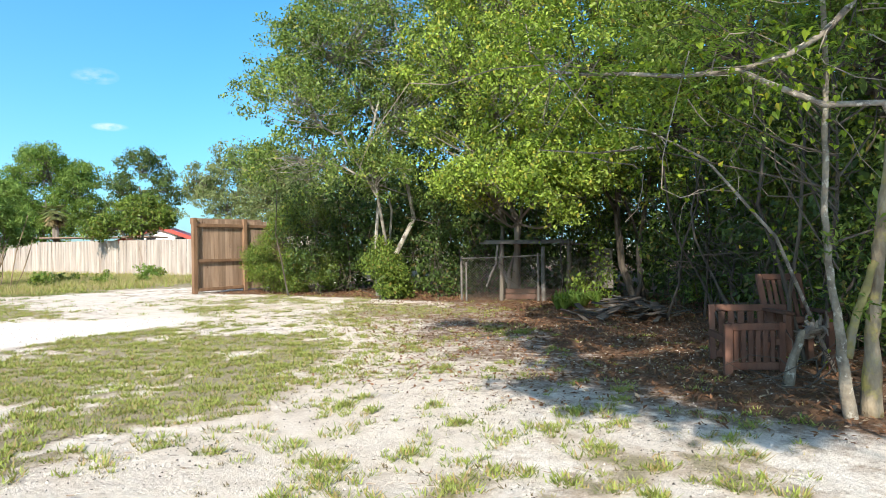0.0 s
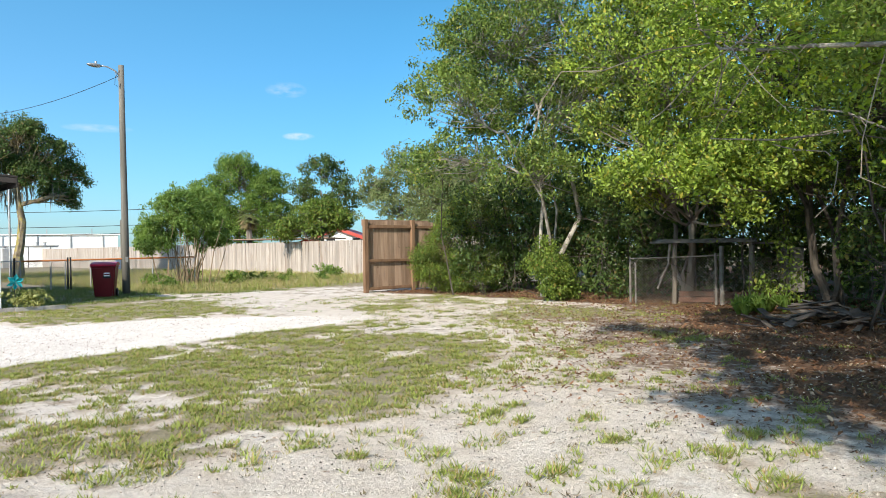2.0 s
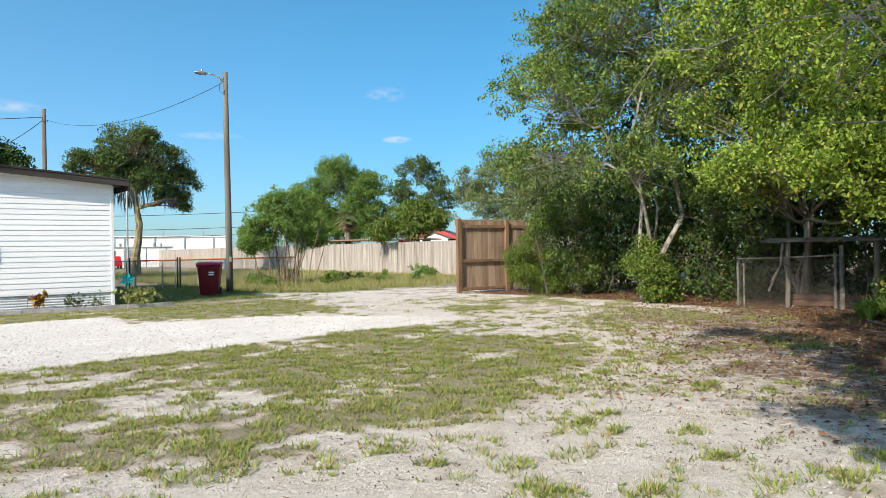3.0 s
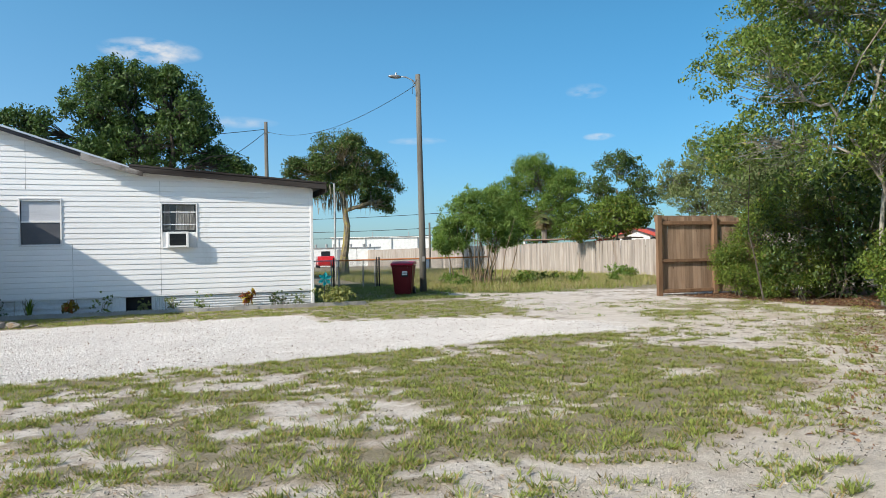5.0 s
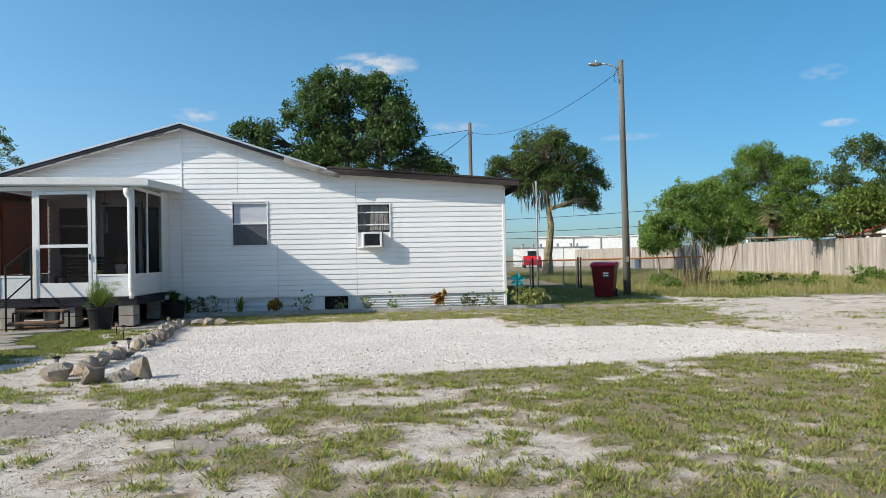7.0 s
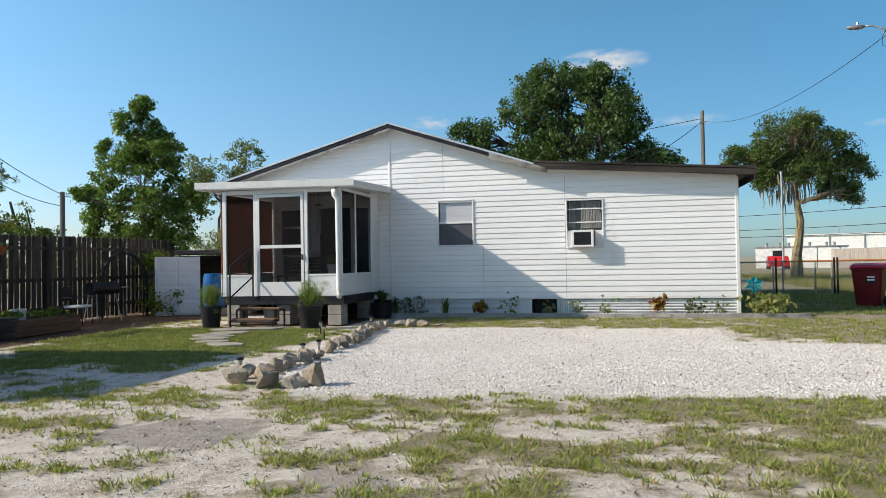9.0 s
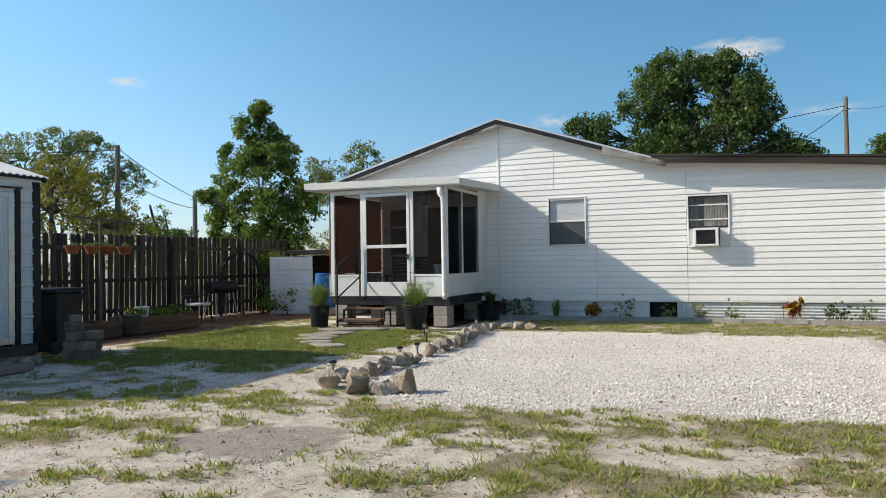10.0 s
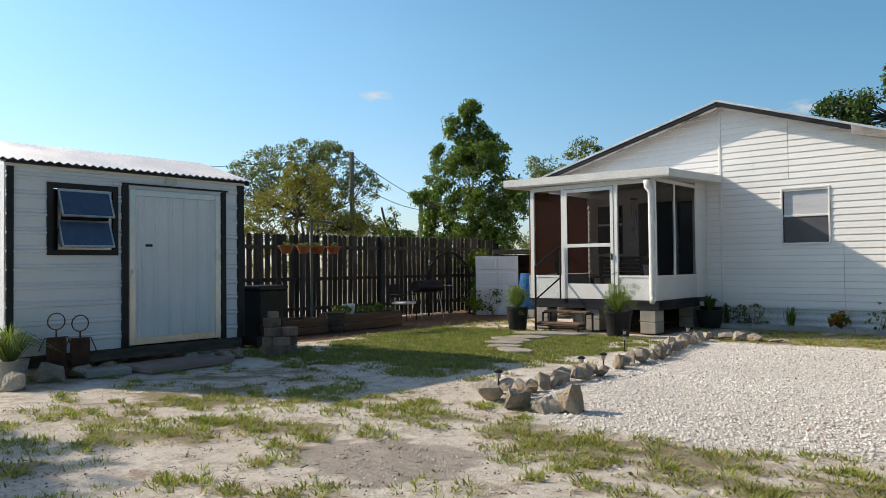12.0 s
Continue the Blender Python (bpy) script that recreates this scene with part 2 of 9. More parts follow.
    # the wide thick patch, the strip along the drive, and smaller clumps
    thick = spot(0.55, -12.0, 2.9, 2.15, -38)
    for px, py, rx, ry, turn in ((-0.9, -14.0, 1.3, 1.5, 0), (-2.95, -14.3, 0.8, 1.05, 20), (-3.7, -12.9, 0.75, 0.8, 0), (-3.6, -11.9, 0.9, 0.4, 0), (-6.1, -12.55, 0.6, 0.3, 30), (-8.0, -12.6, 0.6, 0.3, 35), (-7.3, -11.55, 0.5, 0.22, 30), (-6.9, -10.65, 0.45, 0.2, 30), (-5.0, -11.45, 0.45, 0.25, 0), (5.0, -12.3, 0.75, 0.28, -52), (-0.85, -15.62, 0.22, 0.16, 0)):
        thick = np.maximum(thick, spot(px, py, rx, ry, turn))
    under = ramp(front - y + wob * 0.3, 0.0, 0.2) * (1 - ramp(front - y + wob * 0.8, 0.7, 1.35)) * ramp(x, -6.3, -5.6) * (1 - ramp(x, 2.2, 3.2))
    want = want + 0.27 * np.maximum(thick, under)
    lawn = ramp(y, -9.6, -7.4) * (1 - ramp(y, -3.6, -2.7)) * (1 - ramp(x, -8.9, -7.9)) * ramp(x + wob, -12.9, -11.9)
    want = want + 0.40 * lawn
    strip = ramp(y, -3.15, -2.6) * (1 - ramp(x, 3.6, 5.4)) * ramp(x, -7.6, -7.0)
    strip = np.maximum(strip, ramp(y, -4.8, -4.3) * ramp(x, -0.9, -0.5) * (1 - ramp(x, 3.0, 5.0)))
    want = want + 0.34 * strip
    far = np.maximum(ramp(y + 0.25 * (x - 6), 1.2, 3.6), ramp(y, 0.0, 0.8) * (1 - ramp(x, 3.8, 5.0)))
    want = want + 0.5 * far
    # worn sand between the drive and the trees, and by the rocks
    bare = np.exp(-((x + 5.95) ** 2 / 0.75 + (y + 11.7) ** 2 / 0.45))
    want = want - 0.5 * bare + 0.035 * ramp(-x, 5.0, 8.0) * ramp(-y, 9.0, 10.5)
    right = ramp(x + wob2 * 0.5, 4.2, 6.0) * ramp(-y, 3.6, 5.5)
    want = want + 0.20 * right
    grass = ramp(fine_g - (1 - want), -0.03, 0.10)
    grass = grass * (1 - gravel) * (1 - 0.72 * track) * (1 - 0.93 * ramp(litter_shade, 0.3, 0.9))
    # smooth grey hard-packed patch
    crust = (fbm(x, y * 1.4, 0.9, 57, 4) - 0.5) * 1.5 + (fbm(x, y, 0.25, 59, 2) - 0.5) * 0.5
    packed = ramp(np.exp(-((x + 5.95) ** 2 / 0.70 + (y + 11.65) ** 2 / 0.40)) + crust * 1.0, 0.46, 0.60)
    packed = np.maximum(packed, 0.75 * ramp(np.exp(-((x + 4.38) ** 2 / 0.22 + (y + 12.75) ** 2 / 0.20)) + crust * 0.6, 0.50, 0.60))
    packed = np.maximum(packed, 0.55 * ramp(np.exp(-((x - 0.2) ** 2 / 0.12 + (y + 15.8) ** 2 / 0.08)) + crust * 0.4, 0.50, 0.62))
    return gravel, track, litter_shade, grass, packed


def rise(x, y):
    x, y = np.asarray(x, float), np.asarray(y, float)
    return 0.035 * (fbm(x, y, 3.5, 41) - 0.5) + 0.02 * (fbm(x, y, 0.7, 43) - 0.5) - 0.012

# ---- materials ----
def node_mat(name):
    m = bpy.data.materials.new(name)
    m.use_nodes = True
    nt = m.node_tree
    return m, nt, nt.nodes["Principled BSDF"]


def add_noise(nt, scale, detail=5, stretch=(1, 1, 1), rough=0.55, coords=None):
    if coords is None:
        coords = nt.nodes.new("ShaderNodeNewGeometry").outputs["Position"]
    mp = nt.nodes.new("ShaderNodeMapping")
    mp.inputs["Scale"].default_value = stretch
    nt.links.new(coords, mp.inputs[0])
    n = nt.nodes.new("ShaderNodeTexNoise")
    n.inputs["Scale"].default_value, n.inputs["Detail"].default_value, n.inputs["Roughness"].default_value = scale, detail, rough
    nt.links.new(mp.outputs[0], n.inputs["Vector"])
    return n.outputs["Fac"]


def mix_rgb(nt, fac, a, b, blend="MIX"):
    n = nt.nodes.new("ShaderNodeMix")
    n.data_type, n.blend_type = "RGBA", blend
    for key, v in (("Factor", fac), ("A", a), ("B", b)):
        if isinstance(v, (int, float)):
            n.inputs[key].default_value = v
        elif isinstance(v, tuple):
            n.inputs[key].default_value = (*v[:3], 1)
        else:
            nt.links.new(v, n.inputs[key])
    return n.outputs["Result"]


def remap(nt, v, a, b, lo=0.0, hi=1.0):
    n = nt.nodes.new("ShaderNodeMapRange")
    nt.links.new(v, n.inputs["Value"])
    for key, x in (("From Min", a), ("From Max", b), ("To Min", lo), ("To Max", hi)):
        n.inputs[key].default_value = x
    return n.outputs["Result"]


def put_bump(nt, bsdf, height, strength, distance=0.01):
    b = nt.nodes.new("ShaderNodeBump")
    b.inputs["Strength"].default_value, b.inputs["Distance"].default_value = strength, distance
    nt.links.new(height, b.inputs["Height"])
    nt.links.new(b.outputs[0], bsdf.inputs["Normal"])


def surface(name, a, b, scale=2.0, fine=60.0, stretch=(1, 1, 1), rough=0.7, metal=0.0, bump=0.3, vary=0.0, stain=None, stain_at=(0.56, 0.7), stain_scale=1.3, stain_stretch=(1, 1, 1), depth=0.004, spec=0.22, grain=0.13):
    """Two-scale colour between a and b, fine relief, and optionally stains of a third colour."""
    m, nt, bsdf = node_mat(name)
    broad, small = add_noise(nt, scale, 4, stretch), add_noise(nt, fine, 4, stretch)
    col = mix_rgb(nt, remap(nt, broad, 0.32, 0.68), a, b)
    col = mix_rgb(nt, 1.0, col, mix_rgb(nt, remap(nt, small, 0.25, 0.75), (1 - grain * 1.2,) * 3, (1 + grain * 0.8,) * 3), "MULTIPLY")
    if vary:
        info = nt.nodes.new("ShaderNodeObjectInfo")
        tone = nt.nodes.new("ShaderNodeCombineColor")
        r = remap(nt, info.outputs["Random"], 0, 1, 1 - vary, 1 + vary)
        for k in range(3):
            nt.links.new(r, tone.inputs[k])
        col = mix_rgb(nt, 1.0, col, tone.outputs[0], "MULTIPLY")
    if stain:
        s = add_noise(nt, stain_scale, 6, stain_stretch, 0.65)
        col = mix_rgb(nt, remap(nt, s, *stain_at), col, stain)
    nt.links.new(col, bsdf.inputs["Base Color"])
    bsdf.inputs["Metallic"].default_value = metal
    bsdf.inputs["Specular IOR Level"].default_value = spec
    nt.links.new(remap(nt, broad, 0.3, 0.7, max(rough - 0.1, 0.02), min(rough + 0.1, 1)), bsdf.inputs["Roughness"])
    put_bump(nt, bsdf, small, bump, depth)
    return m


def leafy(name, dark, light, dry=None, trans=0.35, gloss=0.5, dry_share=0.08, patch=0.9):
    """Leaves: each its own tone, light shining through."""
    m, nt, bsdf = node_mat(name)
    isl = nt.nodes.new("ShaderNodeNewGeometry").outputs["Random Per Island"]
    broad = add_noise(nt, patch, 3)
    tone = nt.nodes.new("ShaderNodeMath")
    tone.operation = "MULTIPLY_ADD"
    nt.links.new(broad, tone.inputs[0])
    tone.inputs[1].default_value = 0.9
    half = nt.nodes.new("ShaderNodeMath")
    half.operation = "MULTIPLY_ADD"
    nt.links.new(isl, half.inputs[0])
    half.inputs[1].default_value, half.inputs[2].default_value = 0.8, -0.35
    nt.links.new(half.outputs[0], tone.inputs[2])
    col = mix_rgb(nt, remap(nt, tone.outputs[0], 0.05, 0.85), dark, light)
    if dry:
        col = mix_rgb(nt, remap(nt, isl, 1 - dry_share, 1 - dry_share + 0.02), col, dry)
    nt.links.new(col, bsdf.inputs["Base Color"])
    bsdf.inputs["Roughness"].default_value = gloss
    bsdf.inputs["Specular IOR Level"].default_value = 0.30
    tl = nt.nodes.new("ShaderNodeBsdfTranslucent")
    nt.links.new(mix_rgb(nt, 1.0, col, (1.25, 1.35, 0.6), "MULTIPLY"), tl.inputs["Color"])
    mx = nt.nodes.new("ShaderNodeMixShader")
    mx.inputs[0].default_value = trans
    out = nt.nodes["Material Output"]
    nt.links.new(bsdf.outputs[0], mx.inputs[1])
    nt.links.new(tl.outputs[0], mx.inputs[2])
    nt.links.new(mx.outputs[0], out.inputs[0])
    return m


def ground_mat():
    m, nt, bsdf = node_mat("ground")

    def attr(key):
        n = nt.nodes.new("ShaderNodeAttribute")
        n.attribute_name = key
        return n.outputs["Fac"]

    def plus(a, b, k):
        n = nt.nodes.new("ShaderNodeMath")
        n.operation = "MULTIPLY_ADD"
        nt.links.new(b, n.inputs[0])
        n.inputs[1].default_value = k
        nt.links.new(a, n.inputs[2])
        return n.outputs[0]

    mid, tiny, wide = add_noise(nt, 6.0, 6, rough=0.65), add_noise(nt, 38.0, 6, rough=0.75), add_noise(nt, 0.8, 5)
    sand = mix_rgb(nt, remap(nt, wide, 0.35, 0.68), (0.76, 0.69, 0.61), (0.89, 0.835, 0.765))
    sand = mix_rgb(nt, remap(nt, mid, 0.54, 0.74), sand, (0.57, 0.475, 0.385))
    dirt = add_noise(nt, 2.6, 8, rough=0.72)
    sand = mix_rgb(nt, remap(nt, dirt, 0.54, 0.66, 0.0, 0.9), sand, (0.44, 0.35, 0.27))
    # dark chaff and humus crumbs lie in drifts
    crumb = add_noise(nt, 48.0, 4, rough=0.7)
    drift = add_noise(nt, 3.5, 5, rough=0.6)
    specks = nt.nodes.new("ShaderNodeMath")
    specks.operation = "MULTIPLY"
    nt.links.new(remap(nt, crumb, 0.54, 0.64), specks.inputs[0])
    nt.links.new(remap(nt, drift, 0.44, 0.64, 0.0, 0.75), specks.inputs[1])
    sand = mix_rgb(nt, specks.outputs[0], sand, (0.17, 0.125, 0.09))
    sand = mix_rgb(nt, 1.0, sand, mix_rgb(nt, remap(nt, tiny, 0.30, 0.62), (0.80, 0.79, 0.78), (1.06, 1.06, 1.06)), "MULTIPLY")
    stone = mix_rgb(nt, remap(nt, tiny, 0.3, 0.7), (0.60, 0.56, 0.51), (0.84, 0.80, 0.75))
    pale = mix_rgb(nt, remap(nt, tiny, 0.3, 0.65), (0.66, 0.585, 0.50), (0.84, 0.765, 0.675))
    sand = mix_rgb(nt, remap(nt, plus(attr("track"), mid, 0.8), 0.85, 1.35, 0.0, 0.75), sand, pale)
    turf = mix_rgb(nt, remap(nt, mid, 0.35, 0.68), (0.29, 0.25, 0.135), (0.17, 0.18, 0.065))
    turf = mix_rgb(nt, 1.0, turf, mix_rgb(nt, remap(nt, tiny, 0.3, 0.7), (0.55, 0.55, 0.55), (1.15, 1.15, 1.1)), "MULTIPLY")
    # leaf brown for litter and worn soil; also paints the shade under the porch
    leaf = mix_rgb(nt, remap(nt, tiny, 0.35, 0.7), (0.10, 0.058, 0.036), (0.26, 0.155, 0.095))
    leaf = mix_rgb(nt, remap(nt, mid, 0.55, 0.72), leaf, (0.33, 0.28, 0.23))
    hard = mix_rgb(nt, remap(nt, mid, 0.4, 0.65), (0.42, 0.37, 0.33), (0.54, 0.485, 0.43))
    hard = mix_rgb(nt, 1.0, hard, mix_rgb(nt, remap(nt, tiny, 0.3, 0.7), (0.88, 0.88, 0.88), (1.06, 1.06, 1.06)), "MULTIPLY")
    # pale brown chaff and dead runners lie round the grass
    chaff = mix_rgb(nt, remap(nt, tiny, 0.3, 0.7), (0.36, 0.275, 0.195), (0.60, 0.50, 0.395))
    sand = mix_rgb(nt, remap(nt, plus(attr("grass"), drift, 1.3), 0.62, 1.15, 0.0, 0.7), sand, chaff)
    col = mix_rgb(nt, remap(nt, plus(attr("grass"), mid, 1.1), 1.05, 1.5, 0.0, 0.6), sand, turf)
    col = mix_rgb(nt, remap(nt, plus(attr("packed"), mid, 1.2), 0.95, 1.35), col, hard)
    col = mix_rgb(nt, remap(nt, plus(attr("gravel"), mid, 0.7), 0.75, 1.0), col, stone)
    col = mix_rgb(nt, remap(nt, plus(attr("litter_shade"), mid, 1.1), 0.85, 1.25), col, leaf)
    nt.links.new(col, bsdf.inputs["Base Color"])
    bsdf.inputs["Roughness"].default_value = 0.95
    bsdf.inputs["Specular IOR Level"].default_value = 0.15
    put_bump(nt, bsdf, plus(tiny, mid, 1.6), 1.0, 0.030)
    return m


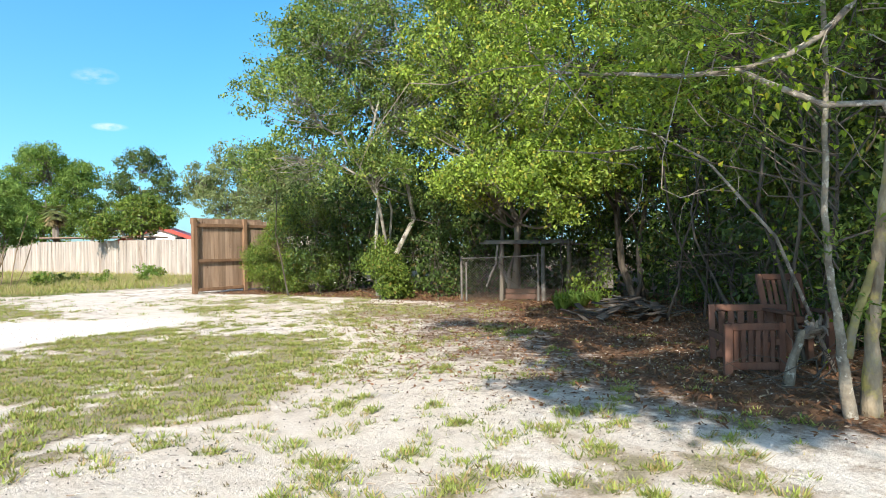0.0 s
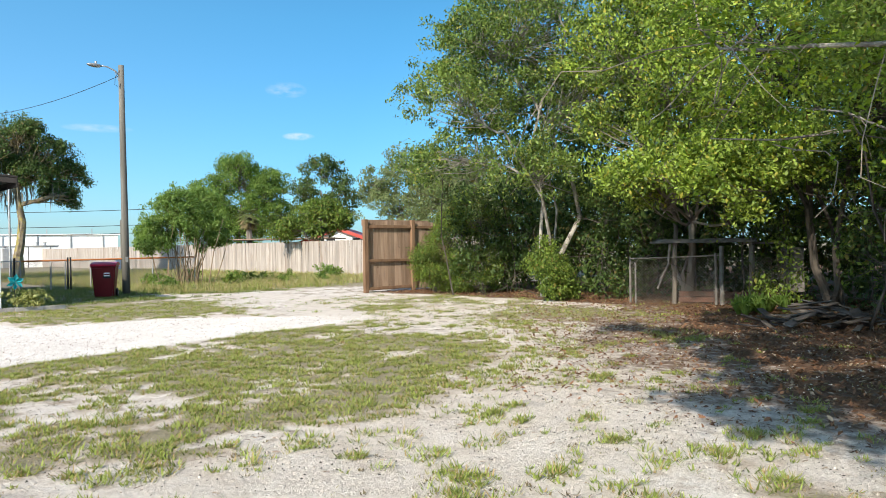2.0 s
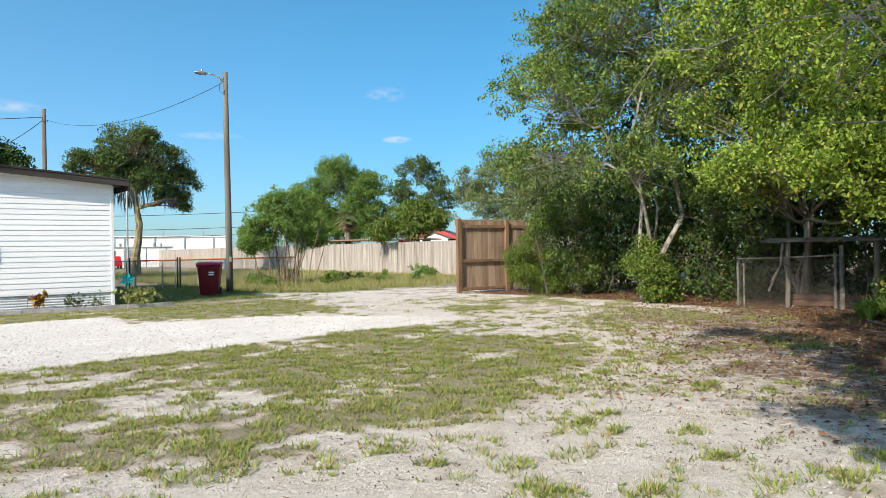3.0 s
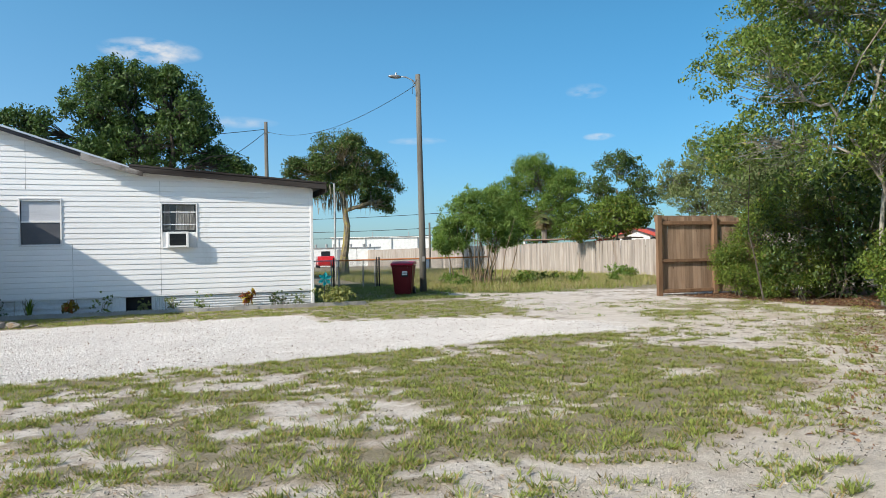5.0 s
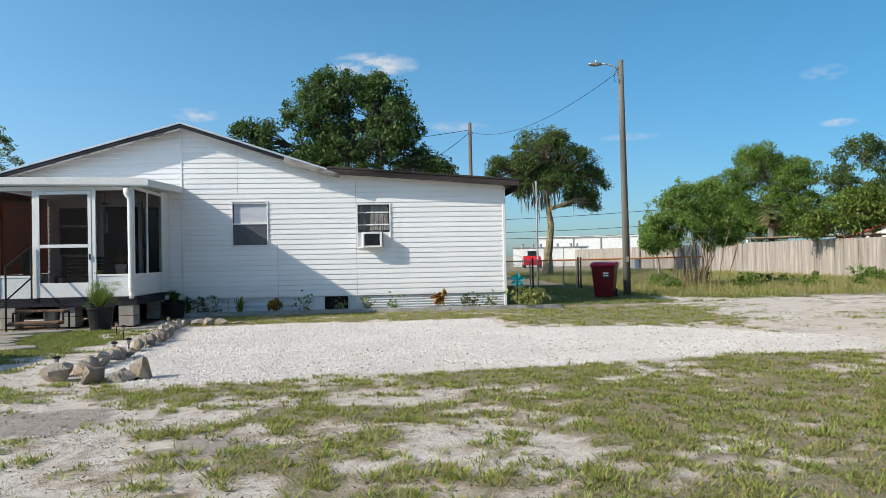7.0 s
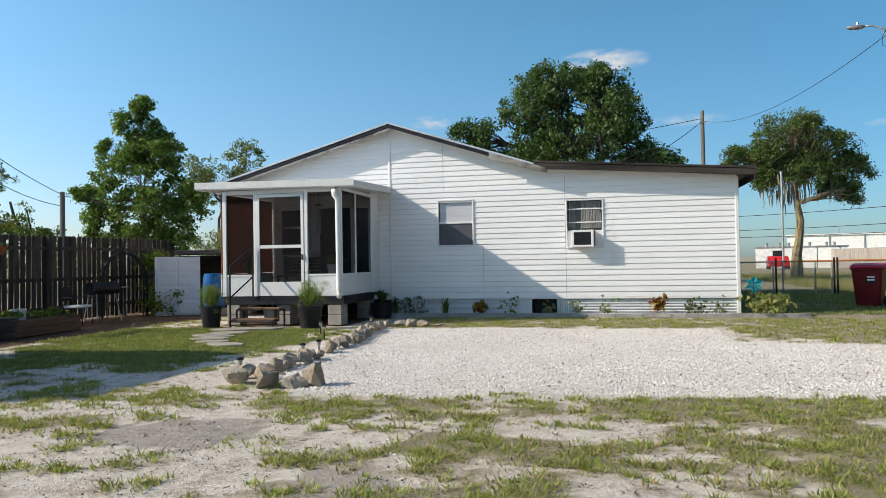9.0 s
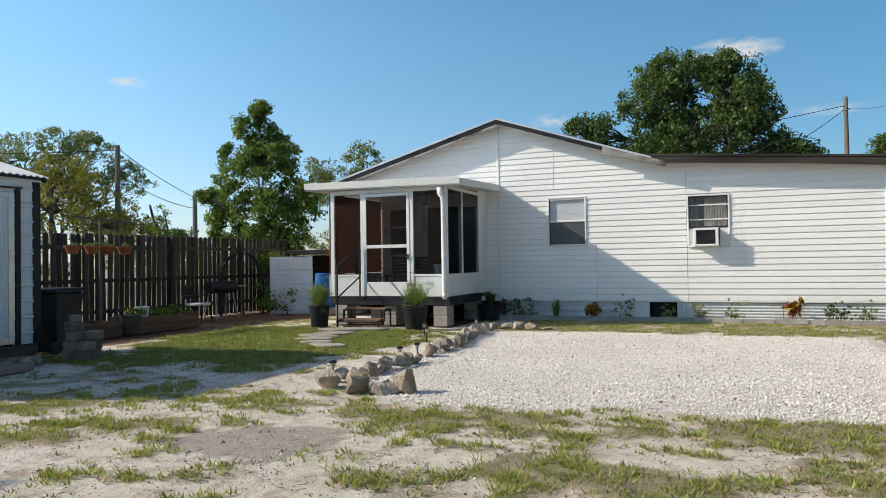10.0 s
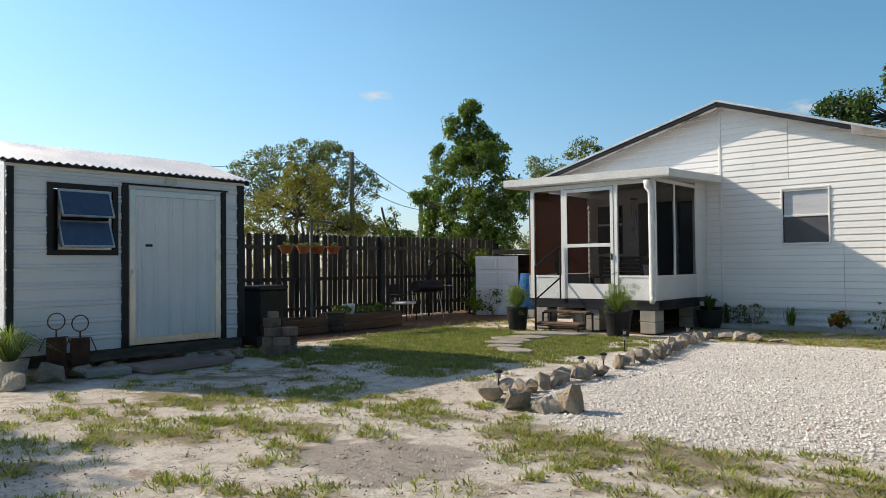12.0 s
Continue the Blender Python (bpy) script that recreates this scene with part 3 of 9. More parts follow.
M = {
    "ground": ground_mat(),
    "siding": surface("white_vinyl", (0.80, 0.80, 0.805), (0.84, 0.84, 0.835), 1.2, 25, rough=0.42, bump=0.03, grain=0.025, vary=0.03, stain=(0.57, 0.56, 0.53), stain_at=(0.62, 0.85), stain_scale=1.0, stain_stretch=(1, 1, 0.35)),
    "white": surface("white_paint", (0.72, 0.72, 0.72), (0.80, 0.80, 0.79), 2, 40, rough=0.45, bump=0.08, grain=0.04, stain=(0.52, 0.50, 0.46), stain_at=(0.60, 0.78), stain_scale=2.0),
    "sheathing": surface("grey_sheathing", (0.44, 0.44, 0.44), (0.52, 0.52, 0.52), 2, 40, rough=0.8, bump=0.1),
    "skirt": surface("grey_white_metal", (0.60, 0.63, 0.65), (0.70, 0.72, 0.73), 2, 30, rough=0.4, bump=0.08, stain=(0.38, 0.38, 0.36), stain_at=(0.58, 0.75)),
    "dark_wood": surface("dark_weathered_wood", (0.055, 0.047, 0.042), (0.12, 0.105, 0.09), 3, 70, (1, 1, 6), rough=0.8, bump=0.5, vary=0.15),
    "barge": surface("old_grey_fascia", (0.032, 0.028, 0.026), (0.080, 0.070, 0.064), 2.2, 50, (0.25, 1, 3), rough=0.9, spec=0.06, bump=0.4, stain=(0.22, 0.20, 0.18), stain_at=(0.6, 0.75), stain_stretch=(0.3, 1, 2)),
    "bare_board": surface("bare_grey_board", (0.24, 0.22, 0.205), (0.42, 0.395, 0.37), 3, 60, (0.3, 1, 3), rough=0.85, bump=0.4, stain=(0.10, 0.085, 0.075), stain_at=(0.5, 0.62), stain_scale=1.6),
    "charcoal": surface("charcoal_fascia", (0.020, 0.022, 0.028), (0.05, 0.052, 0.06), 2.2, 50, (0.25, 1, 3), rough=0.9, bump=0.3, spec=0.04),
    "drip": surface("blue_grey_metal_edge", (0.44, 0.50, 0.56), (0.56, 0.61, 0.66), 2, 40, rough=0.35, metal=0.1, bump=0.1),
    "shingle": surface("grey_shingle", (0.14, 0.13, 0.125), (0.22, 0.21, 0.20), 1.5, 40, rough=0.9, bump=0.5),
    "glass": surface("dark_glass", (0.02, 0.022, 0.026), (0.03, 0.033, 0.038), 1, 10, rough=0.06, bump=0.02, spec=0.6),
    "shed_metal": surface("white_ribbed_steel", (0.68, 0.715, 0.76), (0.74, 0.77, 0.81), 1.2, 35, rough=0.38, bump=0.05, grain=0.03, stain=(0.50, 0.50, 0.48), stain_at=(0.62, 0.8), stain_stretch=(1, 1, 0.4)),
    "black_trim": surface("black_trim", (0.016, 0.016, 0.018), (0.03, 0.03, 0.032), 2, 40, rough=0.5, bump=0.15),
    "alu": surface("mill_aluminium", (0.55, 0.54, 0.52), (0.68, 0.67, 0.65), 2, 50, rough=0.35, metal=0.75, bump=0.12, stain=(0.36, 0.30, 0.24), stain_at=(0.58, 0.75)),
    "roof_metal": surface("galvanised_roof", (0.80, 0.81, 0.82), (0.88, 0.88, 0.88), 1.5, 30, rough=0.48, metal=0.5, bump=0.08),
    "fence_grey": surface("weathered_fence", (0.044, 0.036, 0.030), (0.098, 0.082, 0.070), 2.5, 60, (4, 4, 0.5), rough=0.9, bump=0.5, vary=0.28),
    "fence_pale": surface("pale_fence", (0.29, 0.25, 0.22), (0.44, 0.39, 0.345), 1.2, 40, (3, 3, 0.4), rough=0.9, bump=0.4, vary=0.16, stain=(0.20, 0.14, 0.10), stain_at=(0.56, 0.74), stain_scale=0.9, stain_stretch=(1, 2.5, 0.4)),
    "gate_wood": surface("cedar_gate", (0.245, 0.165, 0.112), (0.385, 0.275, 0.198), 2.0, 60, (5, 5, 0.5), rough=0.8, bump=0.4, vary=0.22, stain=(0.10, 0.06, 0.04), stain_at=(0.63, 0.68), stain_scale=6.0, stain_stretch=(1, 1, 0.6)),
    "gate_frame": surface("gate_frame_wood", (0.15, 0.088, 0.052), (0.25, 0.155, 0.095), 2.0, 60, (3, 3, 0.6), rough=0.8, bump=0.4, vary=0.12),
    "pole": surface("pole_wood", (0.115, 0.108, 0.092), (0.205, 0.196, 0.172), 1.5, 50, (5, 5, 0.35), rough=0.9, bump=0.5, stain=(0.13, 0.11, 0.09), stain_at=(0.6, 0.72)),
    "galv": surface("galvanised_steel", (0.34, 0.34, 0.34), (0.46, 0.46, 0.45), 3, 60, rough=0.45, metal=0.6, bump=0.1),
    "rust": surface("rust", (0.10, 0.045, 0.025), (0.20, 0.095, 0.05), 5, 60, rough=0.9, bump=0.4),
    "rust_dark": surface("dark_rust", (0.045, 0.024, 0.017), (0.10, 0.05, 0.032), 5, 60, rough=0.9, bump=0.4),
    "wire": surface("black_wire", (0.02, 0.02, 0.02), (0.035, 0.035, 0.035), 3, 40, rough=0.6, bump=0.05),
    "bin_red": surface("red_plastic", (0.115, 0.006, 0.010), (0.155, 0.010, 0.014), 2, 60, rough=0.42, bump=0.15, stain=(0.20, 0.03, 0.03), stain_at=(0.6, 0.8)),
    "lid_red": surface("red_lid_plastic", (0.36, 0.006, 0.028), (0.43, 0.012, 0.036), 2, 60, rough=0.35, bump=0.1),
    "black": surface("black_plastic", (0.014, 0.014, 0.016), (0.028, 0.028, 0.03), 3, 60, rough=0.5, bump=0.15),
    "concrete": surface("concrete", (0.30, 0.285, 0.265), (0.42, 0.405, 0.38), 3, 70, rough=0.92, bump=0.5, vary=0.12, stain=(0.16, 0.15, 0.135), stain_at=(0.58, 0.75)),
    "slab": surface("flagstone", (0.30, 0.27, 0.235), (0.41, 0.375, 0.335), 3, 60, rough=0.92, bump=0.5, vary=0.12),
    "pink_slab": surface("pinkish_slab", (0.26, 0.19, 0.17), (0.34, 0.26, 0.24), 3, 60, rough=0.92, bump=0.4),
    "rock": surface("limestone_rock", (0.27, 0.235, 0.195), (0.47, 0.415, 0.35), 6, 30, rough=0.95, bump=1.0, vary=0.25, stain=(0.40, 0.27, 0.15), stain_at=(0.52, 0.66), stain_scale=2.6, depth=0.03),
    "chip": leafy("crushed_stone", (0.62, 0.585, 0.545), (0.94, 0.91, 0.865), (0.28, 0.205, 0.16), 0.0, 0.95, 0.07),
    "bark": surface("grey_bark", (0.12, 0.10, 0.082), (0.25, 0.22, 0.185), 4, 45, (1, 1, 0.4), rough=0.95, bump=0.7, depth=0.01),
    "bark_pale": surface("pale_bark", (0.13, 0.10, 0.068), (0.33, 0.275, 0.19), 7, 40, (1, 1, 0.5), rough=0.95, bump=0.9, depth=0.012, stain=(0.30, 0.255, 0.085), stain_at=(0.50, 0.62), stain_scale=4),
    "bark_dark": surface("dark_bark", (0.055, 0.046, 0.038), (0.115, 0.098, 0.08), 4, 45, (1, 1, 0.4), rough=0.95, bump=0.7, depth=0.01),
    "bark_silver": surface("pale_grey_bark", (0.20, 0.185, 0.155), (0.40, 0.375, 0.325), 5, 40, (1, 1, 0.5), rough=0.95, bump=0.6, depth=0.008, stain=(0.13, 0.115, 0.095), stain_at=(0.52, 0.64), stain_scale=3.5),
    "twig": surface("dry_twig", (0.17, 0.14, 0.11), (0.30, 0.265, 0.22), 4, 45, rough=0.95, bump=0.4),
    "leaf_oak": leafy("oak_leaf", (0.030, 0.062, 0.018), (0.125, 0.19, 0.048), (0.16, 0.15, 0.05), 0.25),
    "leaf_live_oak": leafy("live_oak_leaf", (0.026, 0.056, 0.018), (0.115, 0.185, 0.052), None, 0.25),
    "cane": surface("tan_cane", (0.17, 0.12, 0.075), (0.30, 0.23, 0.15), 4, 45, rough=0.8, bump=0.3),
    "leaf_sun": leafy("yellow_green_leaf", (0.032, 0.068, 0.014), (0.36, 0.475, 0.078), (0.42, 0.39, 0.07), 0.38),
    "leaf_tall": leafy("soft_green_leaf", (0.032, 0.066, 0.018), (0.235, 0.325, 0.075), (0.30, 0.30, 0.08), 0.35),
    "leaf_mid": leafy("mid_green_leaf", (0.045, 0.085, 0.015), (0.20, 0.275, 0.045), (0.20, 0.17, 0.04), 0.3),
    # own tone of dark-leaved plants; in the woods it paints the canopy's inner shade
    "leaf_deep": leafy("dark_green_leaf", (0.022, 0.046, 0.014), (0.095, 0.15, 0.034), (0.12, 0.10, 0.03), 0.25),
    "leaf_bright": leafy("fresh_green_leaf", (0.08, 0.15, 0.034), (0.23, 0.33, 0.08), None, 0.45),
    "leaf_feather": leafy("feathery_leaf", (0.10, 0.18, 0.048), (0.27, 0.38, 0.105), None, 0.45),
    "leaf_vine": leafy("lime_vine_leaf", (0.1, 0.19, 0.016), (0.3, 0.38, 0.035), (0.36, 0.30, 0.04), 0.5),
    "leaf_far": leafy("far_leaf", (0.11, 0.15, 0.06), (0.25, 0.295, 0.125), (0.17, 0.16, 0.09), 0.3),
    "needle": leafy("grey_green_needle", (0.045, 0.06, 0.032), (0.11, 0.135, 0.07), None, 0.15, 0.6),
    "leaf_fern": leafy("fern_leaf", (0.10, 0.15, 0.05), (0.24, 0.31, 0.11), None, 0.4),
    "moss": surface("grey_moss", (0.15, 0.145, 0.115), (0.26, 0.25, 0.20), 4, 60, rough=1.0, bump=0.2),
    "grass": leafy("grass_blade", (0.12, 0.145, 0.035), (0.43, 0.495, 0.13), (0.42, 0.31, 0.16), 0.35, 0.55, 0.20, 5.0),
    # greener lawn grass, darkened further to paint in the shade between its blades
    "lawn_blade": leafy("lawn_blade", (0.075, 0.105, 0.028), (0.29, 0.365, 0.095), (0.38, 0.30, 0.15), 0.3, 0.55, 0.12, 5.0),
    "grass_dry": leafy("dry_grass_blade", (0.32, 0.285, 0.12), (0.52, 0.46, 0.24), (0.40, 0.33, 0.18), 0.3, 0.6, 0.35),
    "weed_brown": leafy("brown_weed", (0.075, 0.055, 0.03), (0.21, 0.165, 0.085), None, 0.15, 0.7, 0.0, 5.0),
    "leaf_gloss": leafy("glossy_broad_leaf", (0.035, 0.078, 0.020), (0.17, 0.255, 0.060), None, 0.40, 0.35),
    "leaf_olive": leafy("olive_leaf", (0.13, 0.13, 0.028), (0.32, 0.30, 0.07), (0.26, 0.20, 0.04), 0.3),
    "fallen": leafy("fallen_leaf", (0.085, 0.042, 0.022), (0.29, 0.145, 0.075), (0.34, 0.26, 0.18), 0.1, 0.8, 0.12),
    "terracotta": surface("terracotta", (0.30, 0.085, 0.035), (0.42, 0.14, 0.065), 4, 60, rough=0.85, bump=0.3),
}

# ---- ground: one sheet to the horizon, finer where the camera passes ----
def ground_sheet():
    def steps(lo, hi, fine_lo, fine_hi, d):
        out = list(np.arange(fine_lo, fine_hi + 1e-6, d))
        k, x = d, fine_hi
        while x < hi:
            k *= 1.22
            x += k
            out.append(min(x, hi))
        k, x = d, fine_lo
        while x > lo:
            k *= 1.22
            x -= k
            out.insert(0, max(x, lo))
        return np.array(out)

    xs, ys = steps(-900, 900, -15, 13, 0.115), steps(-900, 900, -21, 3, 0.115)
    gx, gy = np.meshgrid(xs, ys)
    flat = 1 - ramp(np.hypot(gx, gy + 8), 25, 45)
    gz = rise(gx, gy) * flat - 0.01 * (1 - flat)
    gravel, track, litter_shade, grass, packed = cover(gx, gy)
    gz = gz + 0.012 * gravel + 0.015 * grass * flat
    n, m = gx.shape
    verts = np.stack([gx.ravel(), gy.ravel(), gz.ravel()], 1)
    idx = np.arange(n * m).reshape(n, m)
    faces = np.stack([idx[:-1, :-1].ravel(), idx[:-1, 1:].ravel(), idx[1:, 1:].ravel(), idx[1:, :-1].ravel()], 1)
    me = fast_mesh("ground", verts, faces)
    for key, v in (("gravel", gravel), ("track", track), ("litter_shade", litter_shade), ("grass", grass), ("packed", packed)):
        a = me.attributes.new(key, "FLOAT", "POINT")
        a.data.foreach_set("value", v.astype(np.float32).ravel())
    me.shade_smooth()
    me.materials.append(M["ground"])
    return tagged(new("ground", me), "pale sandy ground with patchy grass and fallen leaves", "ground", "", "structure")


ground_sheet()

# ---- house: white vinyl-sided gable with a lower roof to the east ----
ROOF = [(-12.45, 3.335), (-7.90, 4.62), (-4.42, 3.47), (0.34, 3.12)]  # underside of the roof along the gable
COURSE = 0.127


def roof_at(x, line=ROOF):
    for (ax, az), (bx, bz) in zip(line, line[1:]):
        if ax <= x <= bx:
            return az + (bz - az) * (x - ax) / (bx - ax)
    return line[0][1] if x < line[0][0] else line[-1][1]


def gable_reach(z, lo, hi):
    """The stretch of x between lo and hi over which the wall stands at height z."""
    xs = np.linspace(lo, hi, 400)
    ok = [x for x in xs if roof_at(x) >= z]
    return (min(ok), max(ok)) if ok else None


house = thing("house", "white vinyl-sided single-storey house with low gable roof", "house", (0, 0, 0))
W1 = (-6.75, -5.93, 1.69, 2.75)
W2 = (-3.70, -2.91, 1.60, 2.66)
wall_bm = bmesh.new()
# sheathing behind the boards, with the window openings through it
for lo_x, hi_x, z0, z1 in ((-12.2, W1[0], 0.4, None), (W1[1], W2[0], 0.4, None), (W2[1], 0.0, 0.4, None), (W1[0], W1[1], 0.4, W1[2]), (W2[0], W2[1], 0.4, W2[2]), (W1[0], W1[1], W1[3], None), (W2[0], W2[1], W2[3], None)):
    cuts = [lo_x] + [c for c in (-7.9, -4.42) if lo_x < c < hi_x] + [hi_x]
    for a, b in zip(cuts, cuts[1:]):
        ta, tb = (z1, z1) if z1 else (roof_at(a), roof_at(b))
        hexa(wall_bm, [(a, 0.004, z0), (b, 0.004, z0), (b, 0.14, z0), (a, 0.14, z0), (a, 0.004, ta), (b, 0.004, tb), (b, 0.14, tb), (a, 0.14, ta)])
front_wall = part("wall", wall_bm, M["sheathing"], house)


def siding_run(parent, xs, z0, z1, y0):
    """One board of lapped siding between two ends; its lower edge stands proud."""
    (a0, b0), (a1, b1) = xs
    h = z1 - z0
    bm = bmesh.new()
    prof = ((0.002, 0.010), (-0.014, 0.0), (-0.0175, 0.004), (-0.018, 0.012), (-0.010, h * 0.60), (-0.0035, h * 0.93), (-0.003, h), (0.002, h))
    lo = [bm.verts.new((a0 + (a1 - a0) * z / h, y0 + y, z0 + z)) for y, z in prof]
    hi = [bm.verts.new((b0 + (b1 - b0) * z / h, y0 + y, z0 + z)) for y, z in prof]
    bm.faces.new(lo[::-1])
    bm.faces.new(hi)
    for k in range(len(prof)):
        j = (k + 1) % len(prof)
        bm.faces.new((lo[k], lo[j], hi[j], hi[k]))
    return part("siding_board", bm, M["siding"], parent)


z = 0.43
while z < 4.6:
    z1 = z + COURSE
    low, high = gable_reach(z + 0.02, -12.2, 0.0), gable_reach(z1 + 0.02, -12.2, 0.0)
    if low is None:
        break
    high = high or ((-7.92, -7.88))
    cuts = [-7.97]
    if z > 2.86:
        cuts.append(-6.63)
    elif z < 1.62:
        cuts.append(-5.68)
    if z < 3.15:
        cuts.append(-3.74)
    cuts = [c for c in cuts if low[0] + 0.1 < c < low[1] - 0.1 and high[0] + 0.05 < c < high[1] - 0.05]
    spans = [low[0], *cuts, low[1]]
    tops = [high[0], *cuts, high[1]]
    for k in range(len(spans) - 1):
        pieces = [((spans[k] + 0.002, spans[k + 1] - 0.009), (tops[k] + 0.002, tops[k + 1] - 0.009))]
        for wx0, wx1, wz0, wz1 in (W1, W2):
            if z + 0.05 > wz0 - 0.03 and z1 - 0.05 < wz1 + 0.03:
                cutp = []
                for (a0, b0), (a1, b1) in pieces:
                    if a0 < wx0 - 0.06 and b0 > wx1 + 0.06:
                        cutp += [((a0, wx0 - 0.03), (a1, wx0 - 0.03)), ((wx1 + 0.03, b0), (wx1 + 0.03, b1))]
                    elif a0 >= wx0 - 0.08 and b0 > wx1 + 0.06 and a0 < wx1:
                        cutp += [((wx1 + 0.03, b0), (wx1 + 0.03, b1))]
                    elif b0 <= wx1 + 0.08 and a0 < wx0 - 0.06 and b0 > wx0:
                        cutp += [((a0, min(b0, wx0 - 0.03)), (a1, min(b1, wx0 - 0.03)))]
                    else:
                        cutp.append(((a0, b0), (a1, b1)))
                pieces = cutp
        for xs in pieces:
            siding_run(front_wall, xs, z, z1, 0.0)
    z = z1

# corner post, seam cover and starter strip
part("corner_trim", boxes(((-0.045, -0.034, 0.05), (0.03, 0.05, 3.08)), bevel=0.008), M["white"], house)
part("seam_trim", boxes(((-8.0, -0.026, 0.42), (-7.945, 0.0, 4.50)), bevel=0.008), M["white"], house)
part("starter_strip", boxes(((-8.35, -0.022, 0.395), (-0.05, 0.0, 0.428)), bevel=0.006), M["white"], house)
# plain walls that close the house
part("wall", boxes(((-0.14, 0.15, 0.05), (0.0, 11.0, 3.07))), M["siding"], house)
part("wall", boxes(((-12.2, 0.15, 0.05), (-12.06, 11.0, 3.36))), M["siding"], house)
back_bm = bmesh.new()
for a, b in ((-12.2, -7.9), (-7.9, -4.42), (-4.42, 0)):
    hexa(back_bm, [(a, 10.86, 0.05), (b, 10.86, 0.05), (b, 11, 0.05), (a, 11, 0.05), (a, 10.86, roof_at(a)), (b, 10.86, roof_at(b)), (b, 11, roof_at(b)), (a, 11, roof_at(a))])
part("wall", back_bm, M["siding"], house)
part("floor_slab", boxes(((-12.05, 0.15, 0.38), (-0.15, 10.85, 0.44))), M["dark_wood"], house)

# roof: three slopes, each a slab with its edge boards
for (ax, az), (bx, bz), edge in ((ROOF[0], ROOF[1], "charcoal"), (ROOF[1], ROOF[2], "charcoal"), (ROOF[2], ROOF[3], "barge")):
    top, d = (0.045, 0.065) if edge == "charcoal" else (0.10, 0.06)

    def strip(y0, y1, lo, hi):
        bm = bmesh.new()
        hexa(bm, [(ax, y0, az + lo), (bx, y0, bz + lo), (bx, y1, bz + lo), (ax, y1, az + lo), (ax, y0, az + hi), (bx, y0, bz + hi), (bx, y1, bz + hi), (ax, y1, az + hi)])
        return bm

    slab = part("roof", strip(-0.30, 11.3, 0.0, top), M["shingle"], house)
    part("barge_board", soft(strip(-0.335, -0.30, -d, top - 0.025), 0.006), M[edge], slab)
    if ax < -12:
        part("trim_board", soft(strip(-0.322, -0.302, -0.125, -d - 0.003), 0.004), M["bare_board"], slab)
    part("drip_edge", soft(strip(-0.35, -0.28, top - 0.022, top + 0.025), 0.005), M["drip" if edge == "charcoal" else "barge"], slab)
    # fascia return at the low ends
    if bx > 0:
        part("eave_board", boxes(((bx - 0.03, -0.33, bz - 0.15), (bx + 0.005, 11.3, bz + 0.09)), bevel=0.005), M["barge"], slab)
# weathered lower end of the upper barge board, and the ragged strip where the roofs meet
bm = bmesh.new()
hexa(bm, [(-5.45, -0.36, 3.66), (-4.12, -0.36, 3.30), (-4.12, -0.336, 3.30), (-5.45, -0.336, 3.66), (-5.45, -0.36, 3.83), (-4.12, -0.36, 3.41), (-4.12, -0.336, 3.41), (-5.45, -0.336, 3.83)])
part("worn_board", soft(bm, 0.006), M["bare_board"], house)

# skirting: horizontal ribbed sheets with a vent opening
def ribbed_sheet(a, b, z0, z1, y0, across=True, pitch=0.07, depth=0.018):
    bm = bmesh.new()
    n = int(((z1 - z0) if across else (b - a)) / pitch * 4)
    rows = []
    for k in range(n + 1):
        s = k / n
        off = depth * (1 if k % 4 in (1, 2) else 0)
        if across:
            pz = z0 + (z1 - z0) * s
            rows.append([(a, y0 - off, pz), (b, y0 - off, pz)])
        else:
            px = a + (b - a) * s
            rows.append([(px, y0 - off, z0), (px, y0 - off, z1)])
    front = [[bm.verts.new(p) for p in r] for r in rows]
    rear = [[bm.verts.new((p[0], y0 + 0.012, p[2])) for p in r] for r in rows]
    for f, g in ((front, 1), (rear, -1)):
        for r, s in zip(f, f[1:]):
            bm.faces.new((r[0], r[1], s[1], s[0])[::g])
    for i in (0, 1):
        for k in range(n):
            bm.faces.new((front[k][i], front[k + 1][i], rear[k + 1][i], rear[k][i]))
    for k in (0, n):
        bm.faces.new((front[k][0], front[k][1], rear[k][1], rear[k][0]))
    return bm


for a, b, across, pitch, dep in ((-8.0, -6.9, True, 0.13, 0.016), (-6.9, -5.62, True, 0.13, 0.016), (-5.62, -4.86, True, 0.13, 0.016), (-3.98, -3.66, False, 0.05, 0.02), (-3.66, -1.9, True, 0.062, 0.02), (-1.9, -0.05, True, 0.062, 0.02)):
    part("skirting_sheet", ribbed_sheet(a + 0.004, b - 0.004, 0.02, 0.40, 0.035, across, pitch, dep), M["skirt"], house)
part("skirting_sheet", boxes(((-4.86, 0.0, 0.02), (-4.55, 0.03, 0.39)), bevel=0.006), M["skirt"], house)
# black sheet added behind the opening for the darkness under the floor
part("vent_dark_sheet", boxes(((-4.56, 0.30, 0.0), (-3.95, 0.32, 0.4))), M["black"], house)


# ---- windows ----
def sash_window(x0, x1, z0, z1, parts):
    win = thing("window_1" if x0 < -5 else "window_2", "white aluminium sash window set in the siding", "window", (0, 0, 0), kind="structure")
    t = 0.035
    for lo, hi in (((x0 - t, -0.035, z0 - t), (x0, 0.10, z1 + t)), ((x1, -0.035, z0 - t), (x1 + t, 0.10, z1 + t)), ((x0, -0.035, z1), (x1, 0.10, z1 + t)), ((x0, -0.045, z0 - t), (x1, 0.10, z0))):
        part("window_frame", boxes((lo, hi), bevel=0.006), M["white"], win)
    for a, b, c, d, key, depth in parts:
        part("pane", boxes(((a + 0.012, depth, c), (b - 0.012, depth + 0.006, d))), M[key], win)
    return win


